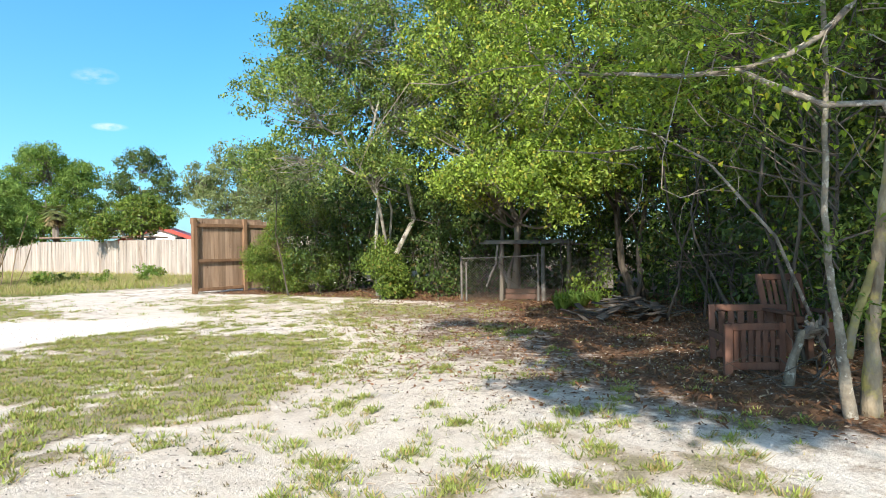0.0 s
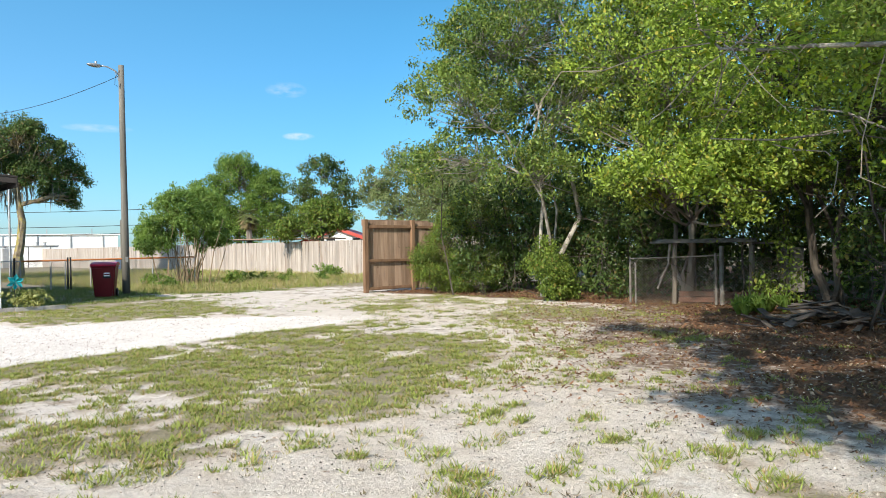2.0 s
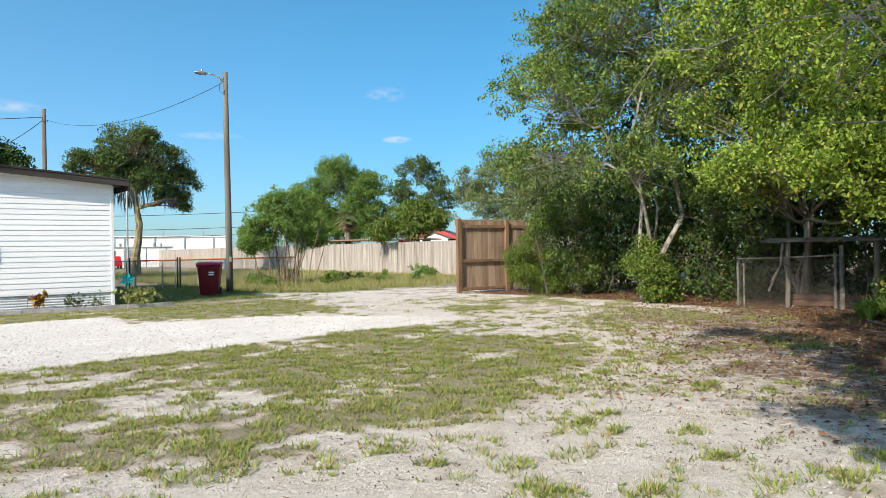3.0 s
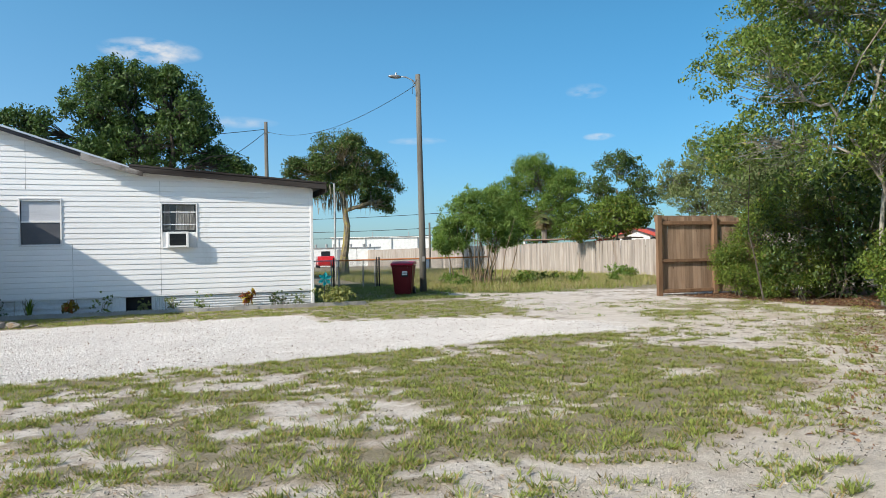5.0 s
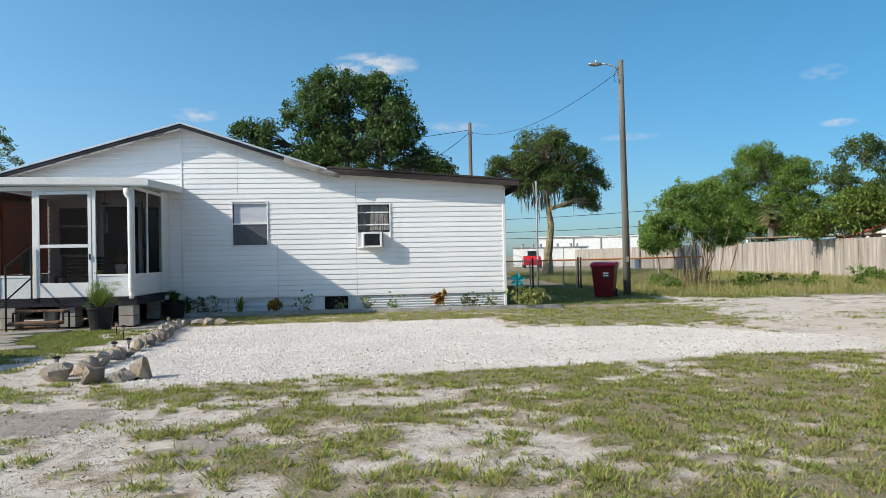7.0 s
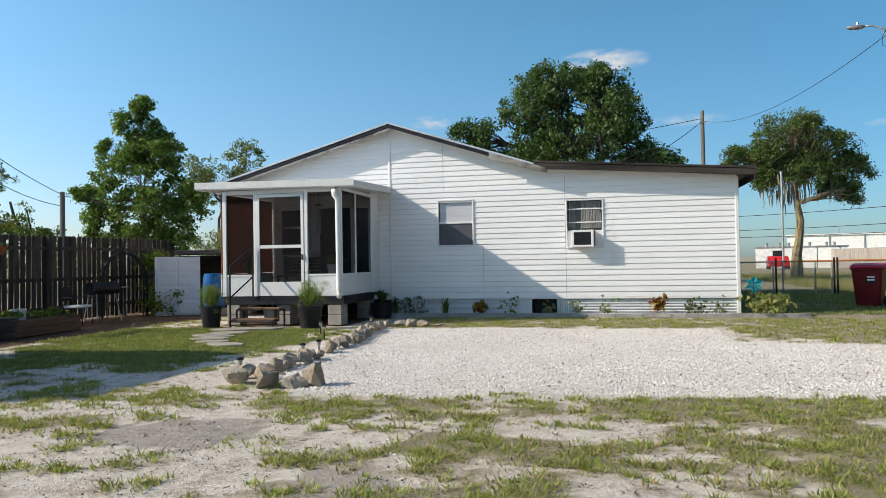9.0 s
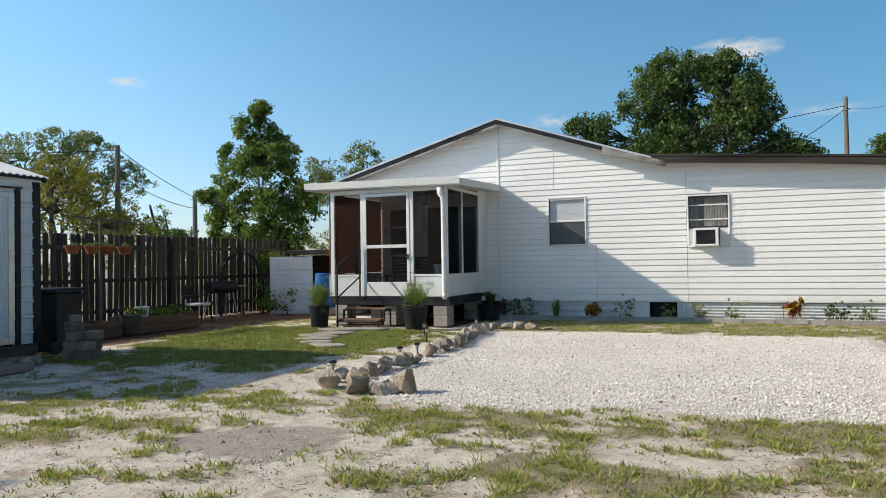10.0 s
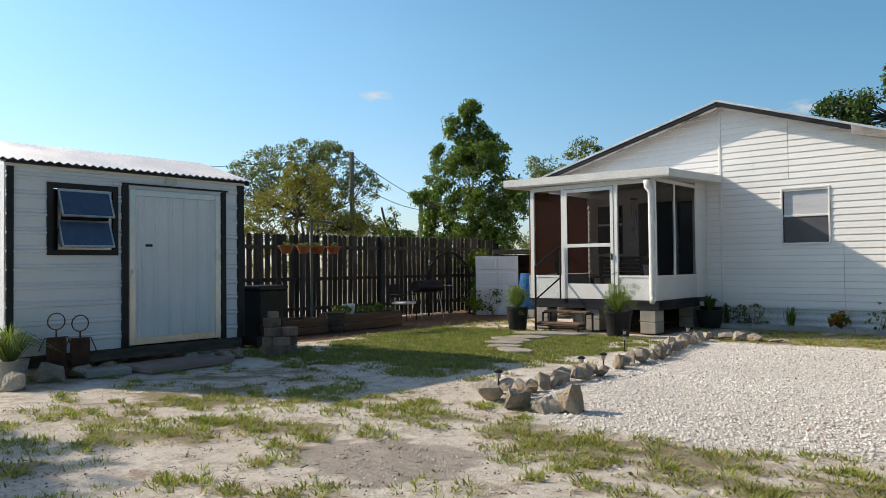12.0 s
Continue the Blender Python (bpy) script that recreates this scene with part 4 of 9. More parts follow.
M["shade"] = surface("white_roller_shade", (0.50, 0.52, 0.57), (0.58, 0.60, 0.64), 1.5, 40, (1, 1, 8), rough=0.3, bump=0.1)
M["screen_blue"] = surface("dim_insect_screen", (0.075, 0.08, 0.095), (0.11, 0.115, 0.13), 2, 120, rough=0.4, bump=0.2)
M["curtain"] = surface("sheer_curtain", (0.34, 0.325, 0.305), (0.50, 0.485, 0.46), 3, 30, (8, 1, 0.4), rough=0.9, bump=0.3)
w1_mid = 2.23
win1 = sash_window(*W1, [(W1[0], W1[1], w1_mid + 0.02, W1[3], "shade", 0.035), (W1[0], W1[1], W1[2], w1_mid - 0.02, "screen_blue", 0.02)])
part("meeting_rail", boxes(((W1[0], 0.0, w1_mid - 0.022), (W1[1], 0.05, w1_mid + 0.022)), bevel=0.005), M["white"], win1)
w2_low = 1.97
win2 = sash_window(*W2, [(W2[0], W2[1], w2_low, W2[3], "glass", 0.075)])
for zz in (2.16, 2.47):
    part("glazing_bar", boxes(((W2[0], 0.05, zz - 0.014), (W2[1], 0.075, zz + 0.014)), bevel=0.004), M["white"], win2)
part("filler_panel", boxes(((W2[0], 0.0, W2[2]), (W2[0] + 0.13, 0.03, w2_low)), bevel=0.004), M["white"], win2)
part("filler_panel", boxes(((W2[1] - 0.17, 0.0, W2[2]), (W2[1], 0.03, w2_low)), bevel=0.004), M["white"], win2)
bm = bmesh.new()
n = 60
for s, (xa, xb) in enumerate(((W2[0] + 0.30, W2[1] - 0.02), (W2[0] + 0.02, W2[0] + 0.20))):
    cols = []
    for k in range(n + 1):
        xx = xa + (xb - xa) * k / n
        yy = 0.065 + 0.005 * math.sin(k * 1.15 + s) * math.sin(k * 0.31)
        cols.append([bm.verts.new((xx + 0.05 * (0.5 - k / n), yy, W2[3] - 0.02)), bm.verts.new((xx, yy, 2.02)), ])
    for c, d in zip(cols, cols[1:]):
        bm.faces.new((c[0], d[0], d[1], c[1]))
bmesh.ops.solidify(bm, geom=list(bm.faces), thickness=0.003)
part("curtain", bm, M["curtain"], win2)

# window air conditioner
ac = thing("air_conditioner", "white window air conditioner with dark grille", "air conditioner", (-3.345, -0.27, 1.585))
part("casing", boxes(((-0.245, 0.02, 0.0), (0.245, 0.50, 0.385)), bevel=0.012), M["white"], ac)
for lo, hi in (((-0.245, -0.01, 0.0), (-0.195, 0.02, 0.385)), ((0.185, -0.01, 0.0), (0.245, 0.02, 0.385)), ((-0.195, -0.01, 0.335), (0.185, 0.02, 0.385)), ((-0.195, -0.01, 0.0), (0.185, 0.02, 0.045))):
    part("front_rim", boxes((lo, hi), bevel=0.006), M["white"], ac)
part("coil", boxes(((-0.195, 0.004, 0.045), (0.185, 0.018, 0.335))), M["black"], ac)
fin = boxes(((-0.195, -0.004, 0.0), (0.185, 0.004, 0.005)))
fin_me = bpy.data.meshes.new("fin")
fin.to_mesh(fin_me)
fin.free()
fin_me.materials.append(surface("dull_grey_grille", (0.05, 0.05, 0.05), (0.08, 0.08, 0.08), 3, 60, rough=0.5, metal=0.4))
for k in range(14):
    f = new("fin", fin_me)
    f.parent, f.location = ac, (0, 0, 0.055 + k * 0.02)
part("support_bracket", boxes(((-0.29, 0.03, -0.02), (-0.19, 0.10, 0.02)), bevel=0.006), M["white"], ac)

# ---- screened porch ----
PX0, PX1, PY = -11.02, -8.27, -2.55
porch = thing("screened_porch", "small white screened porch raised on concrete piers", "porch", ((PX0 + PX1) / 2, PY, 0))
ox, oy = (PX0 + PX1) / 2, PY


def pp(lo, hi):
    return ((lo[0] - ox, lo[1] - oy, lo[2]), (hi[0] - ox, hi[1] - oy, hi[2]))


def porch_box(name, lo, hi, key, bevel=0.006, label="", parent=None):
    return part(name, boxes(pp(lo, hi), bevel=bevel), M[key], parent or porch, label)


FLOOR, SILL, HEAD = 0.62, 1.08, 2.90
porch_box("deck", (PX0, PY + 0.02, 0.52), (PX1, -0.02, FLOOR - 0.01), "dark_wood")
porch_box("rim_beam", (PX0 - 0.02, PY - 0.03, 0.44), (PX1 + 0.05, PY + 0.015, FLOOR - 0.005), "charcoal", label="dark stained rim beam")
porch_box("rim_beam", (PX1 + 0.01, PY + 0.02, 0.44), (PX1 + 0.05, -0.62, FLOOR - 0.005), "charcoal", label="dark stained rim beam")
for x in (PX0 + 0.02, -10.26, -9.08, PX1 - 0.045):
    w = 0.045 if x in (PX0 + 0.02, PX1 - 0.045) else 0.04
    porch_box("post", (x - w, PY - 0.02, FLOOR), (x + w, PY + 0.05, HEAD), "white")
porch_box("head_rail", (PX0, PY - 0.015, HEAD - 0.06), (PX1, PY + 0.05, HEAD + 0.03), "white")
M["kick"] = surface("white_aluminium_panel", (0.66, 0.68, 0.70), (0.74, 0.76, 0.77), 2, 30, rough=0.35, bump=0.06, stain=(0.5, 0.5, 0.48), stain_at=(0.62, 0.8))
porch_box("kick_panel", (PX0 + 0.065, PY, FLOOR), (-10.30, PY + 0.02, SILL - 0.03), "kick")
porch_box("kick_panel", (-9.04, PY, FLOOR), (PX1 - 0.09, PY + 0.02, SILL - 0.03), "kick")
for a, b in ((PX0 + 0.065, -10.30), (-9.04, PX1 - 0.09)):
    porch_box("sill_rail", (a, PY - 0.012, SILL - 0.03), (b, PY + 0.035, SILL + 0.012), "white")
# side: kick panel, two screens, mullion, end post, return of siding
porch_box("kick_panel", (PX1 - 0.02, PY + 0.05, FLOOR), (PX1, -0.62, SILL - 0.03), "kick")
porch_box("sill_rail", (PX1 - 0.035, PY + 0.05, SILL - 0.03), (PX1 + 0.012, -0.62, SILL + 0.012), "white")
porch_box("head_rail", (PX1 - 0.05, PY + 0.05, HEAD - 0.04), (PX1 + 0.01, -0.62, HEAD + 0.03), "white")
for yy in (-1.68, -0.62):
    porch_box("post", (PX1 - 0.04, yy - 0.018, SILL), (PX1 + 0.008, yy + 0.018, HEAD), "white")
porch_box("side_wall", (PX1 - 0.08, -0.60, 0.42), (PX1 - 0.015, -0.018, 3.0), "siding", 0.004)
z = 0.44
while z < 2.95:
    bm = boxes(pp((PX1 - 0.02, -0.60, z), (PX1 - 0.006, -0.018, z + 0.115)))
    for v in bm.verts:
        if v.co.z > z + 0.06 and v.co.x > PX1 - ox - 0.01:
            v.co.x -= 0.009
    part("siding_board", bm, M["siding"], porch)
    z += COURSE
# left side: reddish slatted shade on the frame
M["bamboo"] = leafy("red_brown_slat", (0.22, 0.082, 0.046), (0.32, 0.125, 0.070), None, 0.35, 0.7)
porch_box("kick_panel", (PX0 - 0.115, PY + 0.05, FLOOR), (PX0 - 0.09, -0.02, SILL + 0.02), "kick")
for k in range(26):
    zz = SILL + 0.03 + k * 0.068
    porch_box("slat", (PX0 - 0.11, PY + 0.06, zz), (PX0 - 0.095 + 0.006 * (k % 2), -0.03, zz + 0.074), "bamboo", 0.0)

# insect screens
def screen_mat():
    m, nt, bsdf = node_mat("insect_screen")
    out = nt.nodes["Material Output"]
    tr = nt.nodes.new("ShaderNodeBsdfTransparent")
    tr.inputs["Color"].default_value = (0.86, 0.86, 0.86, 1)
    bsdf.inputs["Base Color"].default_value = (0.02, 0.02, 0.022, 1)
    bsdf.inputs["Roughness"].default_value = 0.7
    bsdf.inputs["Specular IOR Level"].default_value = 0.1
    mx = nt.nodes.new("ShaderNodeMixShader")
    nz = add_noise(nt, 1.2, 3)
    nt.links.new(remap(nt, nz, 0.3, 0.7, 0.20, 0.27), mx.inputs[0])
    nt.links.new(tr.outputs[0], mx.inputs[1])
    nt.links.new(bsdf.outputs[0], mx.inputs[2])
    nt.links.new(mx.outputs[0], out.inputs[0])
    return m


M["screen"] = screen_mat()
for a, b, c in ((PX0 + 0.065, -10.30, SILL + 0.012), (-9.04, PX1 - 0.09, SILL + 0.012)):
    porch_box("screen", (a, PY + 0.010, c), (b, PY + 0.013, HEAD - 0.06), "screen", 0.0)
for a, b in ((PY + 0.05, -1.70), (-1.66, -0.64)):
    porch_box("screen", (PX1 - 0.018, a, SILL + 0.012), (PX1 - 0.015, b, HEAD - 0.04), "screen", 0.0)

# screen door with a middle rail and a kick plate
door = porch_box("screen_door", (-10.215, PY - 0.03, FLOOR + 0.01), (-10.15, PY - 0.005, HEAD - 0.07), "white", label="white aluminium screen door")
for lo, hi in (((-9.19, PY - 0.03, FLOOR + 0.01), (-9.125, PY - 0.005, HEAD - 0.07)), ((-10.15, PY - 0.03, HEAD - 0.14), (-9.19, PY - 0.005, HEAD - 0.07)), ((-10.15, PY - 0.03, 1.655), (-9.19, PY - 0.005, 1.725)), ((-10.15, PY - 0.03, FLOOR + 0.01), (-9.19, PY - 0.005, 0.93))):
    porch_box("rail", lo, hi, "white", 0.004, parent=door)
porch_box("screen", (-10.15, PY - 0.018, 1.725), (-9.19, PY - 0.015, HEAD - 0.14), "screen", 0.0, parent=door)
porch_box("screen", (-10.15, PY - 0.018, 0.93), (-9.19, PY - 0.015, 1.655), "screen", 0.0, parent=door)
porch_box("door_handle", (-9.175, PY - 0.055, 1.40), (-9.145, PY - 0.03, 1.52), "black", 0.006, parent=door)

# flat pan roof, slightly falling to the front
bm = bmesh.new()
rx0, rx1, ry0 = -11.60, -7.93, -2.72
hexa(bm, [(rx0 - ox, ry0 - oy, 2.95), (rx1 - ox, ry0 - oy, 2.90), (rx1 - ox, -0.02 - oy, 3.00), (rx0 - ox, -0.02 - oy, 3.02), (rx0 - ox, ry0 - oy, 3.10), (rx1 - ox, ry0 - oy, 3.05), (rx1 - ox, -0.02 - oy, 3.15), (rx0 - ox, -0.02 - oy, 3.17)])
M["porch_edge"] = surface("chalky_white_fascia", (0.62, 0.62, 0.61), (0.72, 0.72, 0.71), 2, 40, rough=0.5, bump=0.1, stain=(0.25, 0.24, 0.22), stain_at=(0.57, 0.74), stain_scale=2.4, stain_stretch=(0.5, 0.5, 1.4))
proof = part("roof", soft(bm, 0.01), M["porch_edge"], porch)
bm = bmesh.new()
hexa(bm, [(rx0 - 0.015 - ox, ry0 - 0.018 - oy, 2.975), (rx1 + 0.015 - ox, ry0 - 0.018 - oy, 2.925), (rx1 + 0.015 - ox, ry0 - oy - 0.002, 2.925), (rx0 - 0.015 - ox, ry0 - oy - 0.002, 2.975), (rx0 - 0.015 - ox, ry0 - 0.018 - oy, 3.125), (rx1 + 0.015 - ox, ry0 - 0.018 - oy, 3.075), (rx1 + 0.015 - ox, ry0 - oy - 0.002, 3.075), (rx0 - 0.015 - ox, ry0 - oy - 0.002, 3.125)])
part("gutter_face", soft(bm, 0.005), M["porch_edge"], proof)
# downspout at the front corner
bm = bmesh.new()
dx, dy = PX1 - 0.055 - ox, PY - 0.075 - oy
tube(bm, [(dx - 0.02, dy - 0.02, 2.92), (dx - 0.06, dy - 0.04, 2.86), (dx - 0.055, dy - 0.03, 2.76), (dx, dy, 2.66), (dx, dy, 2.5), (dx, dy, 0.74), (dx + 0.02, dy - 0.03, 0.66), (dx + 0.04, dy - 0.09, 0.60)], [0.055, 0.06, 0.06, 0.055, 0.05, 0.05, 0.05, 0.052], 10)
part("downspout", bm, M["white"], porch, smooth=True)

# inside: house wall behind, dark doorway, window
part("inner_door", boxes(pp((-9.80, -0.06, 0.64), (-8.98, -0.03, 2.68)), bevel=0.006), M["black_trim"], porch, "dark entry door standing in shade")
part("inner_door_frame", boxes(pp((-9.90, -0.07, 0.62), (-9.81, -0.022, 2.76)), pp((-8.99, -0.07, 0.62), (-8.90, -0.022, 2.76)), pp((-9.81, -0.07, 2.69), (-8.99, -0.022, 2.76))), M["white"], porch)
part("inner_window", boxes(pp((-8.88, -0.06, 1.00), (-8.36, -0.03, 2.66)), bevel=0.006), M["glass"], porch)
part("inner_window", boxes(pp((-10.83, -0.06, 1.55), (-10.20, -0.03, 2.66)), bevel=0.006), M["glass"], porch)
part("inner_window_rail", boxes(pp((-10.83, -0.075, 2.20), (-10.20, -0.055, 2.25))), M["white"], porch)

# concrete block piers
for k, (x, y) in enumerate(((-8.45, -2.38), (-10.80, -2.38), (-9.65, -2.3), (-8.45, -0.6))):
    pier = thing("block_pier", "grey concrete block pier under the porch", "pier", (x, y, 0), group="porch piers")
    for s in range(2):
        bm = boxes(((-0.15, -0.19, 0.005 + s * 0.22), (0.15, 0.19, 0.218 + s * 0.22)), bevel=0.008)
        part("concrete_block", bm, M["concrete"], pier)

# ---- metal shed ----
SX, SY0, SY1, SZ0, SZ1 = -12.05, -12.19, -8.93, 0.27, 2.60
shed = thing("metal_shed", "white ribbed metal shed with black corner trim", "shed", (SX, (SY0 + SY1) / 2, 0))
so = Vector((SX, (SY0 + SY1) / 2, 0))
SW = (-11.66, -10.92, 1.57, 2.34)  # window: y from, y to, z from, z to
SD = (-10.70, -9.32, 0.29, 2.40)  # door


def sh(lo, hi):
    return (tuple(Vector(lo) - so), tuple(Vector(hi) - so))


def rib_wall(y0, y1, z0, z1):
    """Sheet with horizontal ribs, facing east."""
    bm = bmesh.new()
    rows, z = [(0.0, z0)], z0
    while z + 0.225 < z1:
        for dz, dx in ((0.13, 0.0), (0.145, 0.020), (0.165, 0.020), (0.18, 0.0), (0.19, 0.0), (0.20, 0.015), (0.212, 0.015), (0.225, 0.0)):
            rows.append((dx, z + dz))
        z += 0.225
    rows.append((0.0, z1))
    f = [[bm.verts.new(Vector((SX + dx, y, zz)) - so) for y in (y0, y1)] for dx, zz in rows]
    g = [[bm.verts.new(Vector((SX - 0.03, y, zz)) - so) for y in (y0, y1)] for _, zz in rows]
    for a, b in zip(f, f[1:]):
        bm.faces.new((a[0], a[1], b[1], b[0]))
    for a, b in zip(g, g[1:]):
        bm.faces.new((a[1], a[0], b[0], b[1]))
    for i in (0, 1):
        for k in range(len(rows) - 1):
            bm.faces.new((f[k][i], f[k + 1][i], g[k + 1][i], g[k][i]))
    bm.faces.new((f[0][0], f[0][1], g[0][1], g[0][0]))
    bm.faces.new((f[-1][0], f[-1][1], g[-1][1], g[-1][0]))
    return bm


for y0, y1, z0, z1 in ((SY0, SW[0], SZ0, SZ1), (SW[0], SW[1], SZ0, SW[2]), (SW[0], SW[1], SW[3], SZ1), (SW[1], SD[0], SZ0, SZ1), (SD[0], SD[1], SD[3], SZ1), (SD[1], SY1, SZ0, SZ1)):
    part("wall", rib_wall(y0, y1, z0, z1), M["shed_metal"], shed)
gable = bmesh.new()
prism(gable, [(-2.6, SZ0), (0, SZ0), (0, SZ1), (-1.30, 3.0), (-2.6, SZ1)], lambda u, v, w: Vector((SX + u - 0.005, w, v)) - so, SY1 - 0.03, SY1)
part("wall", gable, M["shed_metal"], shed)
gable = bmesh.new()
prism(gable, [(-2.6, SZ0), (0, SZ0), (0, SZ1), (-1.30, 3.0), (-2.6, SZ1)], lambda u, v, w: Vector((SX + u - 0.005, w, v)) - so, SY0, SY0 + 0.03)
part("wall", gable, M["shed_metal"], shed)
part("wall", boxes(sh((SX - 2.6, SY0 + 0.03, SZ0), (SX - 2.57, SY1 - 0.03, SZ1))), M["shed_metal"], shed)
part("floor", boxes(sh((SX - 2.55, SY0 + 0.04, 0.20), (SX - 0.02, SY1 - 0.04, 0.27))), M["dark_wood"], shed)
part("sill_beam", boxes(sh((SX - 0.10, SY0, 0.12), (SX - 0.012, SY1, 0.265)), bevel=0.006), M["dark_wood"], shed)


def wavy_roof(x0, z0, x1, z1):
    bm = bmesh.new()
    ys = np.arange(SY0 - 0.08, SY1 + 0.10, 0.026)
    rows = []
    for k, y in enumerate(ys):
        dz = 0.014 * math.sin(2 * math.pi * k / 4)
        rows.append([bm.verts.new(Vector((x0, y, z0 + dz)) - so), bm.verts.new(Vector((x1, y, z1 + dz)) - so)])
    low = [[bm.verts.new(v.co - Vector((0, 0, 0.008))) for v in r] for r in rows]
    for a, b in zip(rows, rows[1:]):
        bm.faces.new((a[0], b[0], b[1], a[1]))
    for a, b in zip(low, low[1:]):
        bm.faces.new((a[1], b[1], b[0], a[0]))
    for i in (0, 1):
        for k in range(len(rows) - 1):
            bm.faces.new((rows[k][i], rows[k + 1][i], low[k + 1][i], low[k][i]))
    return bm


part("roof_sheet", wavy_roof(SX + 0.10, 2.65, SX - 1.30, 3.06), M["roof_metal"], shed)
part("roof_sheet", wavy_roof(SX - 1.30, 3.06, SX - 2.70, 2.65), M["roof_metal"], shed)
part("eave_trim", boxes(sh((SX + 0.0, SY0 - 0.02, SZ1 - 0.03), (SX + 0.025, SY1 + 0.04, SZ1 + 0.01)), bevel=0.004), M["white"], shed)
part("eave_gutter", boxes(sh((SX + 0.02, SY0 - 0.02, SZ1 + 0.005), (SX + 0.085, SY1 + 0.05, SZ1 + 0.035)), bevel=0.004), M["black_trim"], shed, "black strip under the roof edge")
part("corner_trim", boxes(sh((SX - 0.06, SY1 - 0.10, SZ0), (SX + 0.022, SY1 + 0.02, SZ1 + 0.03)), bevel=0.006), M["black_trim"], shed)
part("corner_trim", boxes(sh((SX - 0.06, SW[0] - 0.52, SZ0), (SX + 0.022, SW[0] - 0.44, SZ1 - 0.03)), bevel=0.006), M["black_trim"], shed)
bm = bmesh.new()
hexa(bm, [tuple(Vector(p) - so) for p in ((SX + 0.10, SY1 + 0.02, 2.565), (SX - 1.30, SY1 + 0.02, 2.98), (SX - 1.30, SY1 + 0.05, 2.98), (SX + 0.10, SY1 + 0.05, 2.565), (SX + 0.10, SY1 + 0.02, 2.635), (SX - 1.30, SY1 + 0.02, 3.045), (SX - 1.30, SY1 + 0.05, 3.045), (SX + 0.10, SY1 + 0.05, 2.635))])
part("barge_trim", bm, M["black_trim"], shed)
# window: black surround with two tilted awning panes
y0, y1, z0, z1 = SW
t = 0.07
surround = part("window", boxes(sh((SX - 0.03, y0 - t, z0 - t), (SX + 0.03, y0, z1 + t)), sh((SX - 0.03, y1, z0 - t), (SX + 0.03, y1 + t, z1 + t)), sh((SX - 0.03, y0, z1), (SX + 0.03, y1, z1 + t)), sh((SX - 0.03, y0, z0 - t), (SX + 0.03, y1, z0))), M["black_trim"], shed, "black-framed awning window with two tilted panes")
part("backing", boxes(sh((SX - 0.10, y0, z0), (SX - 0.08, y1, z1))), M["black"], surround)
part("inner_frame", boxes(sh((SX - 0.01, y0 + 0.06, z0), (SX + 0.02, y0 + 0.09, z1)), sh((SX - 0.01, y1 - 0.05, z0), (SX + 0.02, y1 - 0.02, z1)), sh((SX - 0.01, y0 + 0.09, z0), (SX + 0.02, y1 - 0.05, z0 + 0.03)), sh((SX - 0.01, y0 + 0.09, z1 - 0.03), (SX + 0.02, y1 - 0.05, z1))), M["alu"], surround)
for top in (z1 - 0.02, z1 - 0.40):
    tilt = pose(SX + 0.03 - so.x, (y0 + y1) / 2 - so.y, top, 0, -24, 0)
    bm = bmesh.new()
    box(bm, (-0.004, -0.305, -0.35), (0.004, 0.305, -0.02), tilt)
    pane = part("pane", bm, surface("bluish_glass", (0.045, 0.085, 0.16), (0.06, 0.10, 0.19), 1, 10, rough=0.08, bump=0.02, spec=0.6), surround)
    bm = bmesh.new()
    for lo, hi in (((-0.012, -0.325, -0.37), (0.012, -0.305, 0.0)), ((-0.012, 0.305, -0.37), (0.012, 0.325, 0.0)), ((-0.012, -0.305, -0.37), (0.012, 0.305, -0.35)), ((-0.012, -0.305, -0.022), (0.012, 0.305, 0.0))):
        box(bm, lo, hi, tilt)
    part("sash", bm, M["alu"], pane)
# door: black jambs, aluminium rim, vertically ribbed leaf
y0, y1, z0, z1 = SD
for a, b in ((y0 - 0.10, y0 - 0.012), (y1 + 0.012, y1 + 0.09)):
    part("jamb", boxes(sh((SX - 0.03, a, SZ0), (SX + 0.035, b, z1 + 0.05)), bevel=0.005), M["black_trim"], shed)
part("lintel", boxes(sh((SX - 0.03, y0 - 0.10, z1 + 0.052), (SX + 0.035, y1 + 0.12, z1 + 0.075))), M["black_trim"], shed)
bm = bmesh.new()
prof = [(y0 + 0.09, 0.0)]
y = y0 + 0.13
while y < y1 - 0.2:
    prof += [(y, 0.0), (y + 0.012, 0.014), (y + 0.03, 0.014), (y + 0.042, 0.0), (y + 0.055, 0.0), (y + 0.065, 0.01), (y + 0.078, 0.01), (y + 0.09, 0.0)]
    y += 0.205
prof.append((y1 - 0.09, 0.0))
outline = [(yy, d) for yy, d in prof] + [(prof[-1][0], -0.02), (prof[0][0], -0.02)]
prism(bm, outline, lambda u, v, w: Vector((SX + 0.01 + v, u, w)) - so, z0 + 0.10, z1 - 0.09)
leaf_door = part("door", bm, M["shed_metal"], shed, "white ribbed metal shed door, closed")
for lo, hi in (((SX - 0.02, y0, z0), (SX + 0.03, y0 + 0.09, z1)), ((SX - 0.02, y1 - 0.09, z0), (SX + 0.03, y1, z1)), ((SX - 0.02, y0 + 0.092, z1 - 0.09), (SX + 0.03, y1 - 0.092, z1)), ((SX - 0.02, y0 + 0.092, z0), (SX + 0.03, y1 - 0.092, z0 + 0.10))):
    part("door_rim", boxes(sh(lo, hi), bevel=0.006), M["alu"], leaf_door)
bm = bmesh.new()
